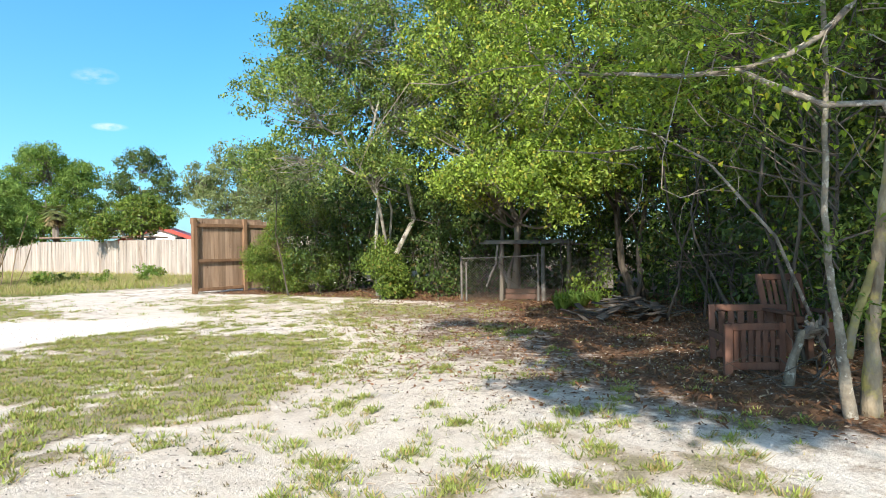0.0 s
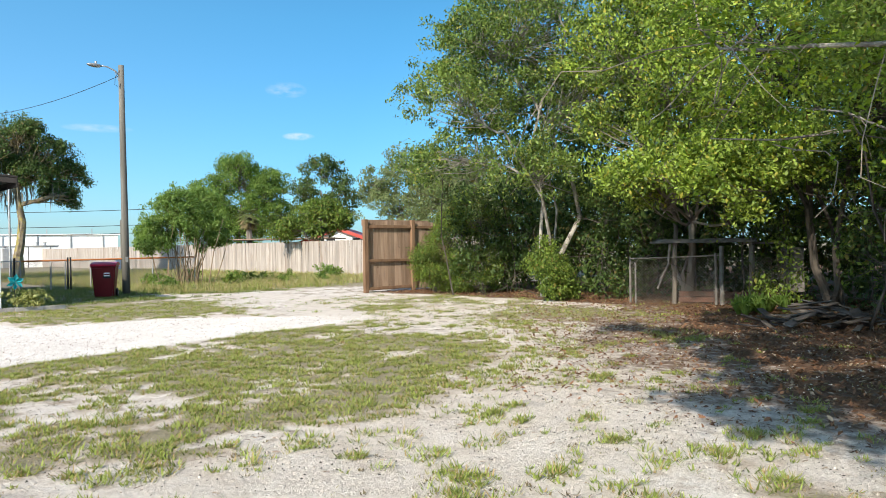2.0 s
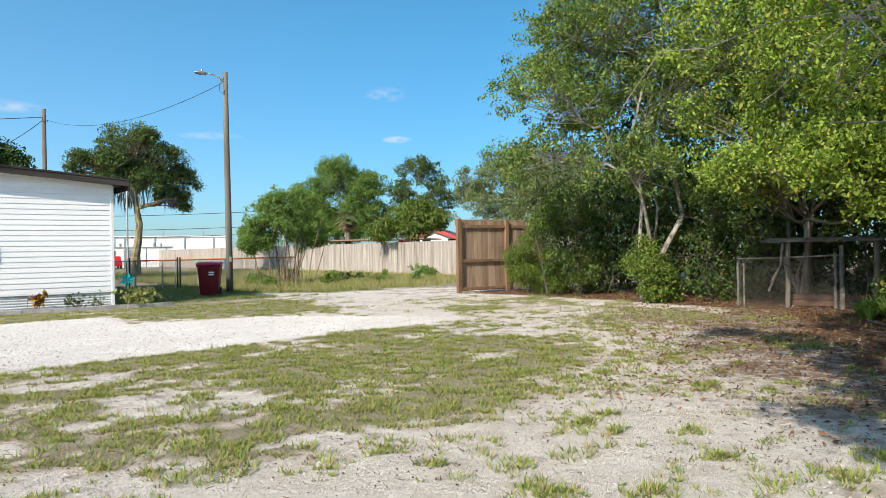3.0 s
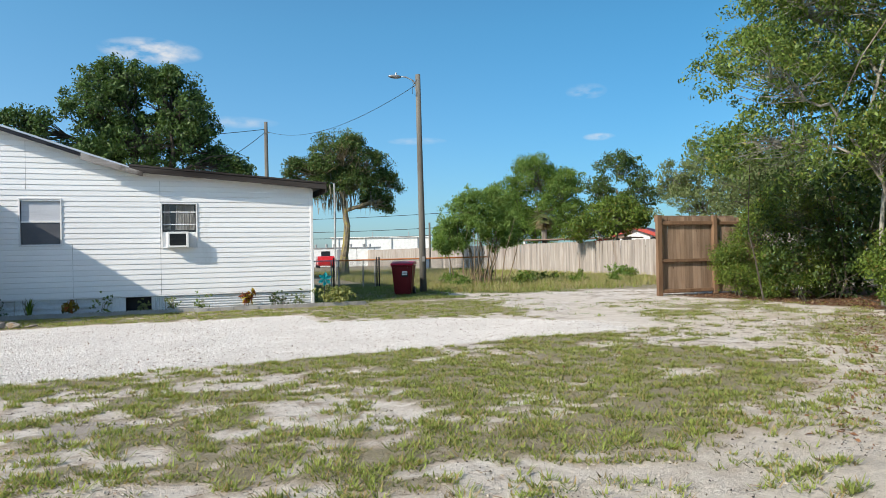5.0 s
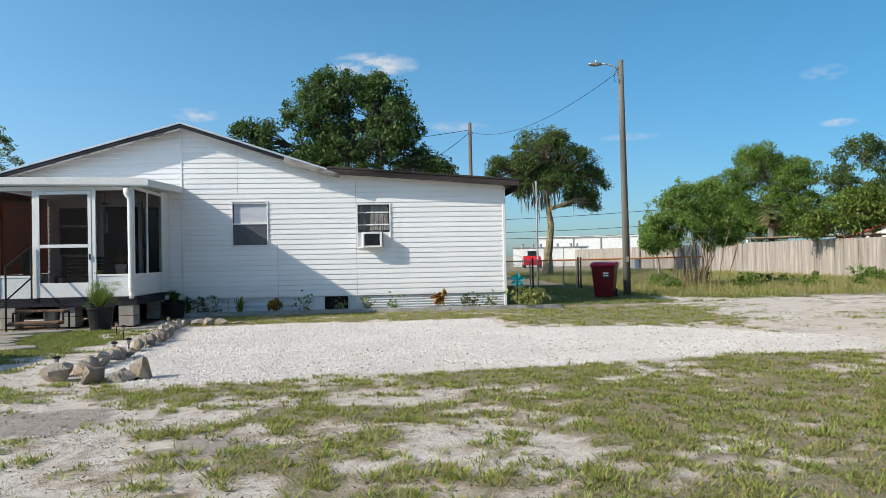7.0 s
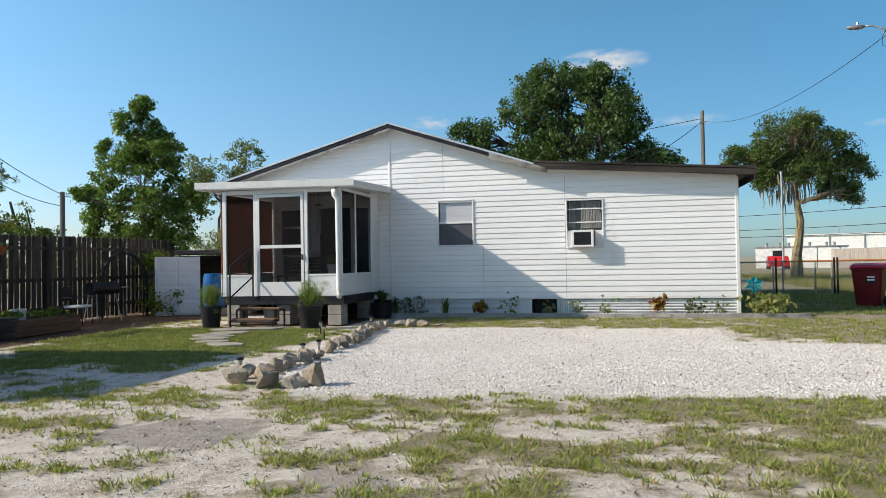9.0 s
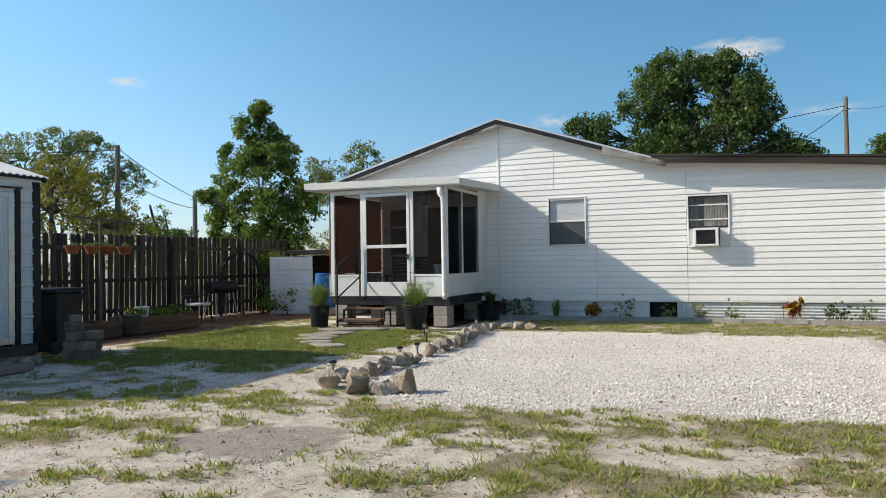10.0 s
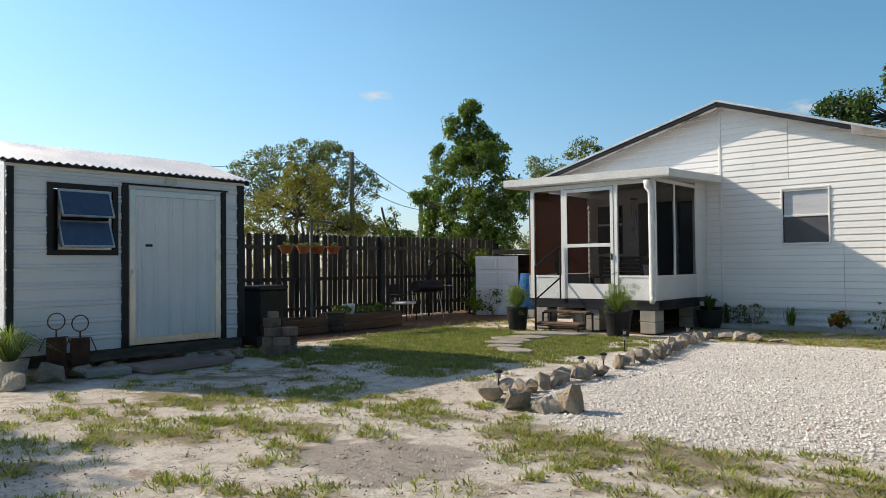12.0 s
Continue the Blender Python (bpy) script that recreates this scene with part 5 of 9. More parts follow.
tube(bm, [Vector((SX + 0.03, y0 + 0.05, 1.28)) - so, Vector((SX + 0.075, y0 + 0.05, 1.28)) - so, Vector((SX + 0.085, y0 + 0.05, 1.28)) - so], [0.018, 0.018, 0.034], 12)
box(bm, Vector((SX + 0.03, y0 + 0.025, 1.22)) - so, Vector((SX + 0.036, y0 + 0.075, 1.34)) - so)
part("door_handle", bm, M["alu"], leaf_door)
part("sticker", boxes(sh((SX + 0.031, y0 + 0.22, 1.62), (SX + 0.033, y0 + 0.32, 1.655))), M["black"], leaf_door)
part("maker_plate", boxes(sh((SX + 0.026, -10.18, 2.50), (SX + 0.030, -10.02, 2.585))), surface("green_white_plate", (0.45, 0.58, 0.50), (0.60, 0.66, 0.60), 8, 60), shed)


# ---- fences ----
def picket_me(name, w, h, t, dog=0.04):
    bm = bmesh.new()
    prism(bm, [(-w / 2, 0), (w / 2, 0), (w / 2, h - dog), (w / 2 - dog, h), (-w / 2 + dog, h), (-w / 2, h - dog)], lambda u, v, q: (u, q, v), -t / 2, t / 2)
    me = bpy.data.meshes.new(name)
    bm.to_mesh(me)
    bm.free()
    return me


def line_fence(name, label, a, b, me, step, key, height, posts=2.4, jitter=0.01, z0=0.03, rail_side=-1):
    """Boards between a and b on two or three rails and posts."""
    a, b = Vector(a), Vector(b)
    run = (b - a).length
    ang = math.degrees(math.atan2(b.y - a.y, b.x - a.x))
    fence = thing(name, label, "fence", (a.x, a.y, 0), ang)
    me.materials.append(M[key])
    r = random.Random(int(run * 100))
    s = 0.0
    while s < run:
        ob = new("board", me)
        ob.parent = fence
        ob.matrix_basis = pose(s, r.uniform(-jitter, jitter) * 0.4, z0 + r.uniform(-jitter, jitter), r.uniform(-0.6, 0.6), r.uniform(-0.9, 0.9), r.uniform(-1.5, 1.5))
        s += step
    for h in (0.35, height * 0.5, height - 0.3):
        part("rail", boxes(((-0.05, 0.03 * rail_side - 0.02, h - 0.045), (run, 0.03 * rail_side + 0.02, h + 0.045)), bevel=0.004), M[key], fence)
    p = 0.0
    while p <= run + 0.01:
        part("post", boxes(((p - 0.045, 0.05 * rail_side - 0.045 + 0.05 * rail_side, 0), (p + 0.045, 0.05 * rail_side + 0.045 + 0.05 * rail_side, height + 0.02)), bevel=0.006), M[key], fence)
        p += posts
    return fence


line_fence("picket_fence", "tall dark weathered wooden picket fence with gaps", (-16.35, -9.6), (-15.35, 2.2), picket_me("board", 0.125, 2.05, 0.018, 0.035), 0.152, "fence_grey", 2.08, 2.4, 0.015)

# tall wooden gate panel at the end of the track
gate = thing("wooden_gate", "tall brown wooden gate panel on square posts", "gate", (9.28, -2.44, 0), -1.5)
me = picket_me("board", 0.138, 2.17, 0.019, 0.0)
me.materials.append(M["gate_wood"])
for k in range(14):
    ob = new("board", me)
    ob.parent = gate
    ob.matrix_basis = pose(0.16 + k * 0.142, 0.035, 0.06, 0, random.Random(k).uniform(-0.25, 0.25), 0)
for x0, w in ((-0.06, 0.15), (1.88, 0.14)):
    part("post", boxes(((x0, -0.09, 0), (x0 + w, 0.02, 2.27)), bevel=0.008), M["gate_frame"], gate)
for z0, d in ((0.08, 0.09), (0.94, 0.09), (2.00, 0.10)):
    part("rail", boxes(((0.092, -0.062, z0), (1.878, 0.022, z0 + d)), bevel=0.006), M["gate_frame"], gate)
part("cap_board", boxes(((-0.06, 0.048, 2.08), (2.75, 0.066, 2.265)), bevel=0.004), M["gate_wood"], gate)
# fixed panel beyond the gate, into the shrubs
panel = thing("fence_panel", "tall brown wooden fence panel half hidden in shrubs", "fence", (11.32, -2.50, 0), -1.5)
for k in range(10):
    ob = new("board", me)
    ob.parent = panel
    ob.matrix_basis = pose(0.12 + k * 0.142, 0.035, 0.04, 0, random.Random(k + 50).uniform(-0.3, 0.3), 0)
for z0 in (0.3, 1.1, 2.0):
    part("rail", boxes(((0.03, -0.02, z0), (1.45, 0.022, z0 + 0.09)), bevel=0.006), M["gate_frame"], panel)
part("post", boxes(((1.45, -0.09, 0), (1.55, 0.02, 2.25)), bevel=0.008), M["gate_frame"], panel)

# ---- trees and shrubs ----
def leaf_cloud(centres, spread, per, size, r, aspect=0.5, lift=0.25, squash=0.6):
    """Leaves as folded diamonds round each centre. Returns vertices and quads."""
    n = len(centres) * per
    c = np.repeat(np.asarray(centres, float), per, 0)
    off = r.normal(size=(n, 3))
    off *= (r.random((n, 1)) ** 0.45) / np.maximum(np.linalg.norm(off, axis=1, keepdims=True), 1e-6)
    sp = np.repeat(np.broadcast_to(np.asarray(spread, float), (len(centres),)), per)[:, None]
    off *= sp
    off[:, 2] *= squash
    c = c + off
    nrm = r.normal(size=(n, 3)) + np.array([0, 0, lift * 2]) + off / sp * 0.9
    nrm /= np.linalg.norm(nrm, axis=1, keepdims=True)
    u = np.cross(nrm, r.normal(size=(n, 3)))
    u /= np.maximum(np.linalg.norm(u, axis=1, keepdims=True), 1e-6)
    u[:, 2] -= 0.25
    v = np.cross(nrm, u)
    s = size * r.uniform(0.65, 1.3, (n, 1))
    fold = nrm * s * 0.10
    verts = np.stack([c - u * s * 0.5, c + v * s * aspect * 0.5 + fold, c + u * s * 0.5, c - v * s * aspect * 0.5 + fold], 1).reshape(-1, 3)
    return verts, np.arange(4 * n).reshape(n, 4)


def heart_leaves(places, size, r):
    """Heart-shaped leaves hanging tip down, each of two halves folded along the midrib."""
    n = len(places)
    c = np.asarray(places, float)
    a = r.uniform(0, 2 * math.pi, n)
    side = np.stack([np.cos(a), np.sin(a), r.normal(size=n) * 0.25], 1)
    side /= np.linalg.norm(side, axis=1, keepdims=True)
    down = np.stack([r.normal(size=n) * 0.8, r.normal(size=n) * 0.8, -np.abs(r.normal(size=n)) * 0.8 - 0.1], 1)
    down -= side * (down * side).sum(1, keepdims=True)
    down /= np.linalg.norm(down, axis=1, keepdims=True)
    out = np.cross(side, down)
    q = size * r.uniform(0.6, 1.25, (n, 1))
    half = [((0.0, 0.0), (0.30, -0.16), (0.48, 0.20), (0.0, 1.0)), ((0.0, 0.0), (0.0, 1.0), (-0.48, 0.20), (-0.30, -0.16))]
    pts = [c + (side * u + down * v + out * abs(u) * 0.35) * q for h in half for u, v in h]
    return np.stack(pts, 1).reshape(-1, 3), np.arange(8 * n).reshape(2 * n, 4)


def compound_leaves(places, length, r, pairs=9):
    """Feathery leaves: narrow leaflets in pairs along an arching rib."""
    verts = []
    for p in np.asarray(places, float):
        a, ln = r.uniform(0, 2 * math.pi), length * r.uniform(0.7, 1.2)
        ahead = np.array([math.cos(a), math.sin(a), 0.0])
        side = np.array([-math.sin(a), math.cos(a), 0.0])
        tilt = r.uniform(-0.3, 0.25)
        for k in range(pairs):
            f = (k + 0.6) / pairs
            root = p + ahead * ln * f + np.array([0, 0, ln * (tilt * f - 0.35 * f * f)])
            w = ln * 0.27 * math.sin(math.pi * min(0.96, 0.22 + 0.74 * f)) * r.uniform(0.85, 1.1)
            for sgn in (-1, 1):
                d = side * sgn * 0.92 + ahead * 0.35 + np.array([0, 0, -0.22 + r.normal() * 0.08])
                g = ahead * ln * 0.036
                verts += [root, root + d * w * 0.45 + g, root + d * w, root + d * w * 0.45 - g]
    n = len(verts) // 4
    return np.array(verts), np.arange(4 * n).reshape(n, 4)


def wander(a, b, r, bend=0.12, steps=5):
    a, b = np.asarray(a, float), np.asarray(b, float)
    d = np.linalg.norm(b - a)
    k = r.normal(size=3) * bend * d
    return [a + (b - a) * s + k * math.sin(math.pi * s) + r.normal(size=3) * 0.02 * d * (0 < s < 1) for s in np.linspace(0, 1, steps)]


def grow(name, label, base, stems, blobs, seed, leaf="leaf_mid", bark="bark", clumps=26, per=60, clump_r=0.42, size=0.09, radius=0.12, category="tree", aspect=0.5, group="", twigs=True, kind="", shell=0.35, lump=0.58):
    """A tree: stems are end points (relative) of the main trunks; each blob (x, y, z, rx, ry, rz) is a lobe of the crown."""
    r = np.random.default_rng(seed)
    ob = thing(name, label, category, base, group=group, kind=kind)
    wood = bmesh.new()
    tips, ends = [], []
    for q, s in enumerate(stems):
        foot = np.array([0.10 * min(q, 5) * math.cos(q * 2.1), 0.10 * min(q, 5) * math.sin(q * 2.1), -0.05])
        path = wander(foot, s, r, 0.06, 7)
        rr = radius * (1.0 if q == 0 else r.uniform(0.55, 0.85))
        tube(wood, path, [rr * (1.25 if k == 0 else 1.0 - 0.62 * k / 6) for k in range(7)], 8)
        ends.append(path)
    for (bx, by, bz, rx, ry, rz) in blobs:
        c = np.array([bx, by, bz])
        path = min(ends, key=lambda p: min(np.linalg.norm(np.asarray(q) - c) for q in p))
        low = [q for q in path if q[2] < bz - 0.15 * rz] or path[:2]
        start = min(low[-3:], key=lambda q: np.linalg.norm(q - c))
        limb = wander(start, c, r, 0.10, 6)
        lr = radius * 0.42
        tube(wood, limb, [lr * (1 - 0.13 * k) for k in range(6)], 6)
        vol = max(1.0, rx * ry * rz) ** 0.5
        radii = np.array([rx, ry, rz])
        heads = []
        if lump:
            # the lobe is a heap of smaller heads of foliage with hollows between them
            for _ in range(max(5, int(9 * vol))):
                h = r.normal(size=3) + (0, 0, 0.25)
                h *= r.uniform(0.55, 0.92) / np.linalg.norm(h)
                heads.append((h * radii, lump * (rx * ry * rz) ** (1 / 3) * r.uniform(0.55, 1.2)))
        for _ in range(int(clumps * vol)):
            d = r.normal(size=3)
            d /= np.linalg.norm(d)
            if heads and r.random() < 0.82:
                h, hr = heads[r.integers(len(heads))]
                d = d + 0.5 * h / np.linalg.norm(h) + (0, 0, 0.3)
                p = c + h + d / np.linalg.norm(d) * hr * r.uniform(0.55, 1.0) * (1, 1, 0.95)
            else:
                d *= (shell + (1 - shell) * r.random()) * (1 + 0.16 * math.sin(5 * d[0] + 3 * d[2] + seed))
                p = c + d * radii
            if p[2] < 0.12:
                p[2] = 0.12 + 0.2 * r.random()
            tips.append(p)
            if twigs and r.random() < 0.55:
                tw = wander(limb[r.integers(2, 6)], p, r, 0.10, 4)
                t0 = lr * r.uniform(0.25, 0.45)
                tube(wood, tw, [t0, t0 * 0.75, t0 * 0.5, t0 * 0.25], 4, False)
    part("trunk", wood, M[bark], ob)
    tips = np.array(tips)
    sp = clump_r * r.uniform(0.6, 1.35, len(tips))
    me = fast_mesh("crown", *leaf_cloud(tips, sp, per, size, r, aspect, squash=0.75))
    crown = hang(new("crown", me), M[leaf], ob)
    return ob


# the woodland edge to the east
grow("tree", "tall multi-stemmed tree with pale trunks and bright green leaves", (10.8, -8.2, 0), [(-1.2, 0.6, 6.2), (-0.2, -0.9, 6.8), (0.4, 0.5, 5.2), (-1.9, -0.2, 4.2)],
     [(-1.0, 0.2, 6.6, 2.2, 2.2, 1.5), (-2.5, 0.7, 4.9, 1.5, 1.4, 0.9), (-1.9, 0.4, 6.4, 1.3, 1.3, 0.8), (-2.3, 0.9, 3.5, 1.5, 1.5, 0.8), (-0.4, -1.2, 4.8, 1.9, 1.9, 1.2), (-0.6, -0.2, 8.0, 1.7, 1.7, 0.9), (-1.0, -0.4, 3.2, 1.3, 1.3, 0.7), (0.6, 1.0, 5.6, 1.6, 1.6, 1.1)], 3, "leaf_tall", "bark_silver", 86, 62, 0.28, 0.082, 0.08, group="woodland edge trees")
grow("tree", "leafy woodland tree with yellow-green leaves", (11.6, -11.8, 0), [(-1.2, 0.3, 6.5), (-0.6, -1.2, 6.0), (0.6, 0.6, 6.0)],
     [(-1.5, 0.4, 5.2, 1.8, 1.9, 1.5), (-2.0, -0.2, 3.3, 1.5, 1.7, 1.0), (-1.2, -0.8, 7.0, 1.9, 2.0, 1.3), (-1.7, -1.6, 4.6, 1.6, 1.8, 1.5), (0.3, 0.3, 7.8, 1.9, 1.9, 1.0), (-3.4, -1.1, 2.7, 0.9, 0.9, 0.35), (-3.0, -2.2, 2.8, 0.9, 0.8, 0.35), (-2.7, -0.3, 2.6, 0.8, 0.8, 0.3), (-3.0, -3.2, 2.8, 0.9, 0.8, 0.35)], 5, "leaf_sun", "bark", 82, 58, 0.29, 0.086, 0.09, group="woodland edge trees")
grow("tree", "dense dark woodland tree hung with vines", (10.9, -15.2, 0), [(-1.6, 0.3, 6.2), (-0.8, -0.8, 6.8), (0.2, 0.6, 6)],
     [(-2.0, 0.5, 4.8, 1.9, 1.9, 1.4), (-2.0, 0.2, 2.9, 1.5, 1.7, 0.9), (-1.6, -0.2, 6.8, 2.0, 2.2, 1.4), (-1.3, -1.6, 4.0, 1.8, 1.8, 1.6), (-0.6, 0.2, 8.3, 2.0, 2.0, 1.0)], 7, "leaf_sun", "bark_dark", 76, 54, 0.31, 0.092, 0.09, group="woodland edge trees")
grow("tree", "dense woodland tree with drooping leafy limbs", (8.0, -18.6, 0), [(-1.4, 0.4, 5.2), (-0.5, -0.6, 6.0), (0.4, 0.3, 6.2)],
     [(-1.5, 0.6, 4.2, 1.6, 1.6, 1.2), (-1.0, 0.2, 6.2, 1.9, 1.9, 1.3), (-0.9, -0.3, 2.6, 1.3, 1.4, 0.9), (0.8, 0.8, 4.6, 1.7, 1.7, 1.5), (-0.4, -0.2, 7.8, 1.8, 1.8, 1.0)], 9, "leaf_mid", "bark_dark", 66, 54, 0.31, 0.092, 0.08, group="woodland edge trees")
grow("tree", "small dark tree over the fallen leaves", (5.4, -20.6, 0), [(-0.8, 0.6, 4.4), (0.3, 0.2, 5.2), (-1.0, -0.4, 4.0)],
     [(-0.9, 0.8, 3.6, 1.3, 1.3, 0.9), (-0.2, 0.5, 5.2, 1.6, 1.6, 1.1), (-0.6, 0.2, 2.1, 1.0, 1.1, 0.8), (0.9, 1.0, 3.6, 1.4, 1.4, 1.3), (-1.6, 0.1, 4.8, 1.2, 1.2, 0.9)], 11, "leaf_mid", "bark_dark", 44, 84, 0.42, 0.085, 0.09, group="woodland edge trees")
# shrubs at the foot of the trees
grow("shrub", "feathery green shrub growing against the gate", (11.0, -3.7, 0), [(0, 0, 1.6), (-0.5, -0.4, 1.2), (0.3, -0.6, 1.4)],
     [(-0.1, 0.0, 0.9, 0.8, 0.8, 0.85), (0.1, -0.7, 1.5, 0.9, 0.9, 0.9), (0.2, -1.5, 1.3, 0.9, 0.9, 1.2), (-0.2, -0.9, 0.6, 0.9, 0.9, 0.55), (0.1, -1.9, 0.6, 0.9, 0.8, 0.6), (0.4, -1.2, 2.3, 0.8, 0.8, 0.7)], 21, "leaf_mid", "bark_dark", 120, 54, 0.24, 0.075, 0.03, "shrub", 0.3, lump=0.5)
grow("shrub", "rounded shrub with small bright leaves", (9.75, -9.0, 0), [(0, 0, 0.9), (0.3, -0.2, 0.8)], [(0, 0, 0.6, 0.55, 0.5, 0.45), (0.1, -0.3, 0.4, 0.5, 0.45, 0.35), (0.1, 0.15, 1.05, 0.4, 0.4, 0.4)], 23, "leaf_mid", "bark_dark", 70, 50, 0.22, 0.07, 0.03, "shrub")
# undergrowth behind the first trunks, its shade put into the dark leaf colour
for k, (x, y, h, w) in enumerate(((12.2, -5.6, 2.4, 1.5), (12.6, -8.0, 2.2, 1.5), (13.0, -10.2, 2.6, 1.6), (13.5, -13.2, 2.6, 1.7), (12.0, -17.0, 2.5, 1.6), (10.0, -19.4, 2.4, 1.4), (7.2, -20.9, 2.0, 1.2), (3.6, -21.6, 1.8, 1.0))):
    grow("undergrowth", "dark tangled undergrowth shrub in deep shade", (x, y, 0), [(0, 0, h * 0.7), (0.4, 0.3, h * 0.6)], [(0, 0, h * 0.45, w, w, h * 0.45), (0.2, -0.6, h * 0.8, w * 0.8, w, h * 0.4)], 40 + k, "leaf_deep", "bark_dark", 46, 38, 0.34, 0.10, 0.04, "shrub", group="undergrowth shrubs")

# far woods that close the view to the east and north-east
def far_woods():
    r = np.random.default_rng(77)
    centres, spread = [], []
    for k in range(46):
        s = k / 45
        x, y = 13.5 + 6 * r.random() + 5 * s, -24 + 24 * s + r.normal() * 0.6
        h = r.uniform(5.5, 9.0) * (0.8 + 0.2 * (s < 0.8))
        for j in range(34):
            a, b = r.uniform(0, 2 * math.pi), r.random() ** 0.5
            zz = r.uniform(0.4, h)
            w = 2.1 * (1 - 0.5 * zz / h)
            centres.append((x + math.cos(a) * b * w, y + math.sin(a) * b * w, zz))
            spread.append(r.uniform(0.5, 1.0))
    # low growth and saplings that fill the wood behind the first trunks
    for k in range(560):
        s = r.random()
        if s < 0.6:
            x, y = r.uniform(11.9, 14.2), r.uniform(-16.5, -4.2)
        else:
            x = r.uniform(4.0, 12.0)
            y = -20.4 + 0.52 * (x - 3.0) - r.uniform(0.2, 1.8)
        centres.append((x, y, r.uniform(0.15, 3.4)))
        spread.append(r.uniform(0.4, 0.7))
    for k in range(900):
        s = r.random()
        x, y = 12.2 + 9 * r.random() ** 1.3, -22 + 19 * s
        centres.append((x, y, r.uniform(3.0, 8.6)))
        spread.append(r.uniform(0.6, 1.0))
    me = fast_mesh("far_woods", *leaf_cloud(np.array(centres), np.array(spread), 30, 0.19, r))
    # dark leaves stand in for the shadow deep inside the wood
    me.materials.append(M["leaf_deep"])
    tagged(new("far_woods", me), "dense mixed woodland foliage behind the first trees", "woods", "", "stuff")


far_woods()

# big dark oak behind the house
grow("oak_tree", "big dark green oak behind the house", (-4.6, 19.5, 0), [(0, 0, 7.5), (-1.5, 0.5, 7), (1.5, -0.5, 7.5)],
     [(-1.7, 0, 8.7, 1.5, 1.8, 1.4), (1.6, 0, 8.6, 1.8, 1.8, 1.5), (0.2, 0, 7.0, 3.0, 2.4, 1.3), (-0.8, 0, 10.1, 1.3, 1.4, 0.8), (1.0, 0, 10.0, 1.0, 1.2, 0.8), (2.8, 0, 7.0, 1.2, 1.5, 1.1), (-4.8, -0.4, 7.5, 1.0, 1.2, 0.9), (-5.9, -0.3, 6.6, 1.1, 1.2, 0.7), (3.9, 0, 5.9, 1.6, 1.4, 0.6), (-2.4, 0, 6.2, 1.7, 1.8, 0.9)], 31, "leaf_live_oak", "bark_dark", 78, 44, 0.40, 0.17, 0.28)
grow("oak_tree", "spreading oak draped with grey hanging moss", (7.5, 27.0, 0), [(-0.2, 0, 6.0)],
     [(0.0, 0, 7.5, 2.2, 1.9, 1.3), (-1.8, 0, 6.9, 1.5, 1.4, 0.9), (-3.2, 0, 6.9, 0.6, 0.6, 0.5), (1.6, 0, 7.0, 1.7, 1.5, 1.3), (2.9, 0, 5.9, 0.9, 0.9, 0.9), (2.8, 0, 4.8, 0.6, 0.6, 0.5), (0.5, 0, 6.0, 1.9, 1.5, 0.9), (-1.3, 0, 5.8, 1.0, 1.0, 0.6), (0.6, 0, 8.5, 1.0, 1.0, 0.4), (1.9, 0, 5.0, 0.6, 0.6, 0.5)], 33, "leaf_oak", "bark_pale", 84, 46, 0.40, 0.13, 0.30)
# multi-stemmed feathery tree by the track
canes = grow("small_tree", "many-stemmed young tree with feathery fresh leaves", (8.5, 8.1, 0), [(-0.7, -0.5, 2.5), (0.8, 0.5, 2.5), (-0.3, 0.6, 2.5), (0.4, 0.0, 2.8), (0.0, -0.6, 2.4), (1.2, 0.1, 2.3), (-1.0, 0.3, 2.6), (-0.5, -0.2, 2.9), (0.1, 0.1, 3.0), (0.5, 0.3, 2.8), (0.9, -0.2, 2.6), (-0.2, 0.4, 2.6), (-1.2, -0.3, 2.2), (0.3, -0.4, 2.4)],
     [(-0.8, 0, 2.9, 0.8, 0.8, 0.5), (0.5, 0.1, 3.1, 0.9, 0.9, 0.5), (-0.3, 0, 3.5, 0.7, 0.8, 0.3), (1.2, 0, 2.5, 0.6, 0.7, 0.4), (-1.3, 0.1, 2.4, 0.5, 0.7, 0.4), (0.2, -0.2, 2.4, 0.9, 0.9, 0.4), (-0.2, 0, 2.9, 1.0, 0.9, 0.5), (-0.7, 0.3, 1.9, 0.6, 0.5, 0.35), (0.8, 0.2, 1.8, 0.6, 0.5, 0.35), (-1.2, 0, 1.9, 0.6, 0.6, 0.4), (-1.5, 0, 1.6, 0.3, 0.4, 0.3), (1.6, 0, 1.9, 0.35, 0.4, 0.3), (0.9, 0, 3.6, 0.5, 0.5, 0.3)], 35, "leaf_feather", "cane", 78, 34, 0.21, 0.12, 0.02, "tree", 0.3)
rc = np.random.default_rng(36)
for k in range(20):
    fx, fy = rc.normal() * 0.55, rc.normal() * 0.3
    top = (fx * 1.5 + rc.normal() * 0.15, fy * 1.5 + rc.normal() * 0.15, rc.uniform(1.9, 2.7))
    part("cane", tubes((wander((fx, fy, -0.03), top, rc, 0.03, 5), [0.022, 0.02, 0.018, 0.015, 0.011]), n=6), M["cane"], canes)
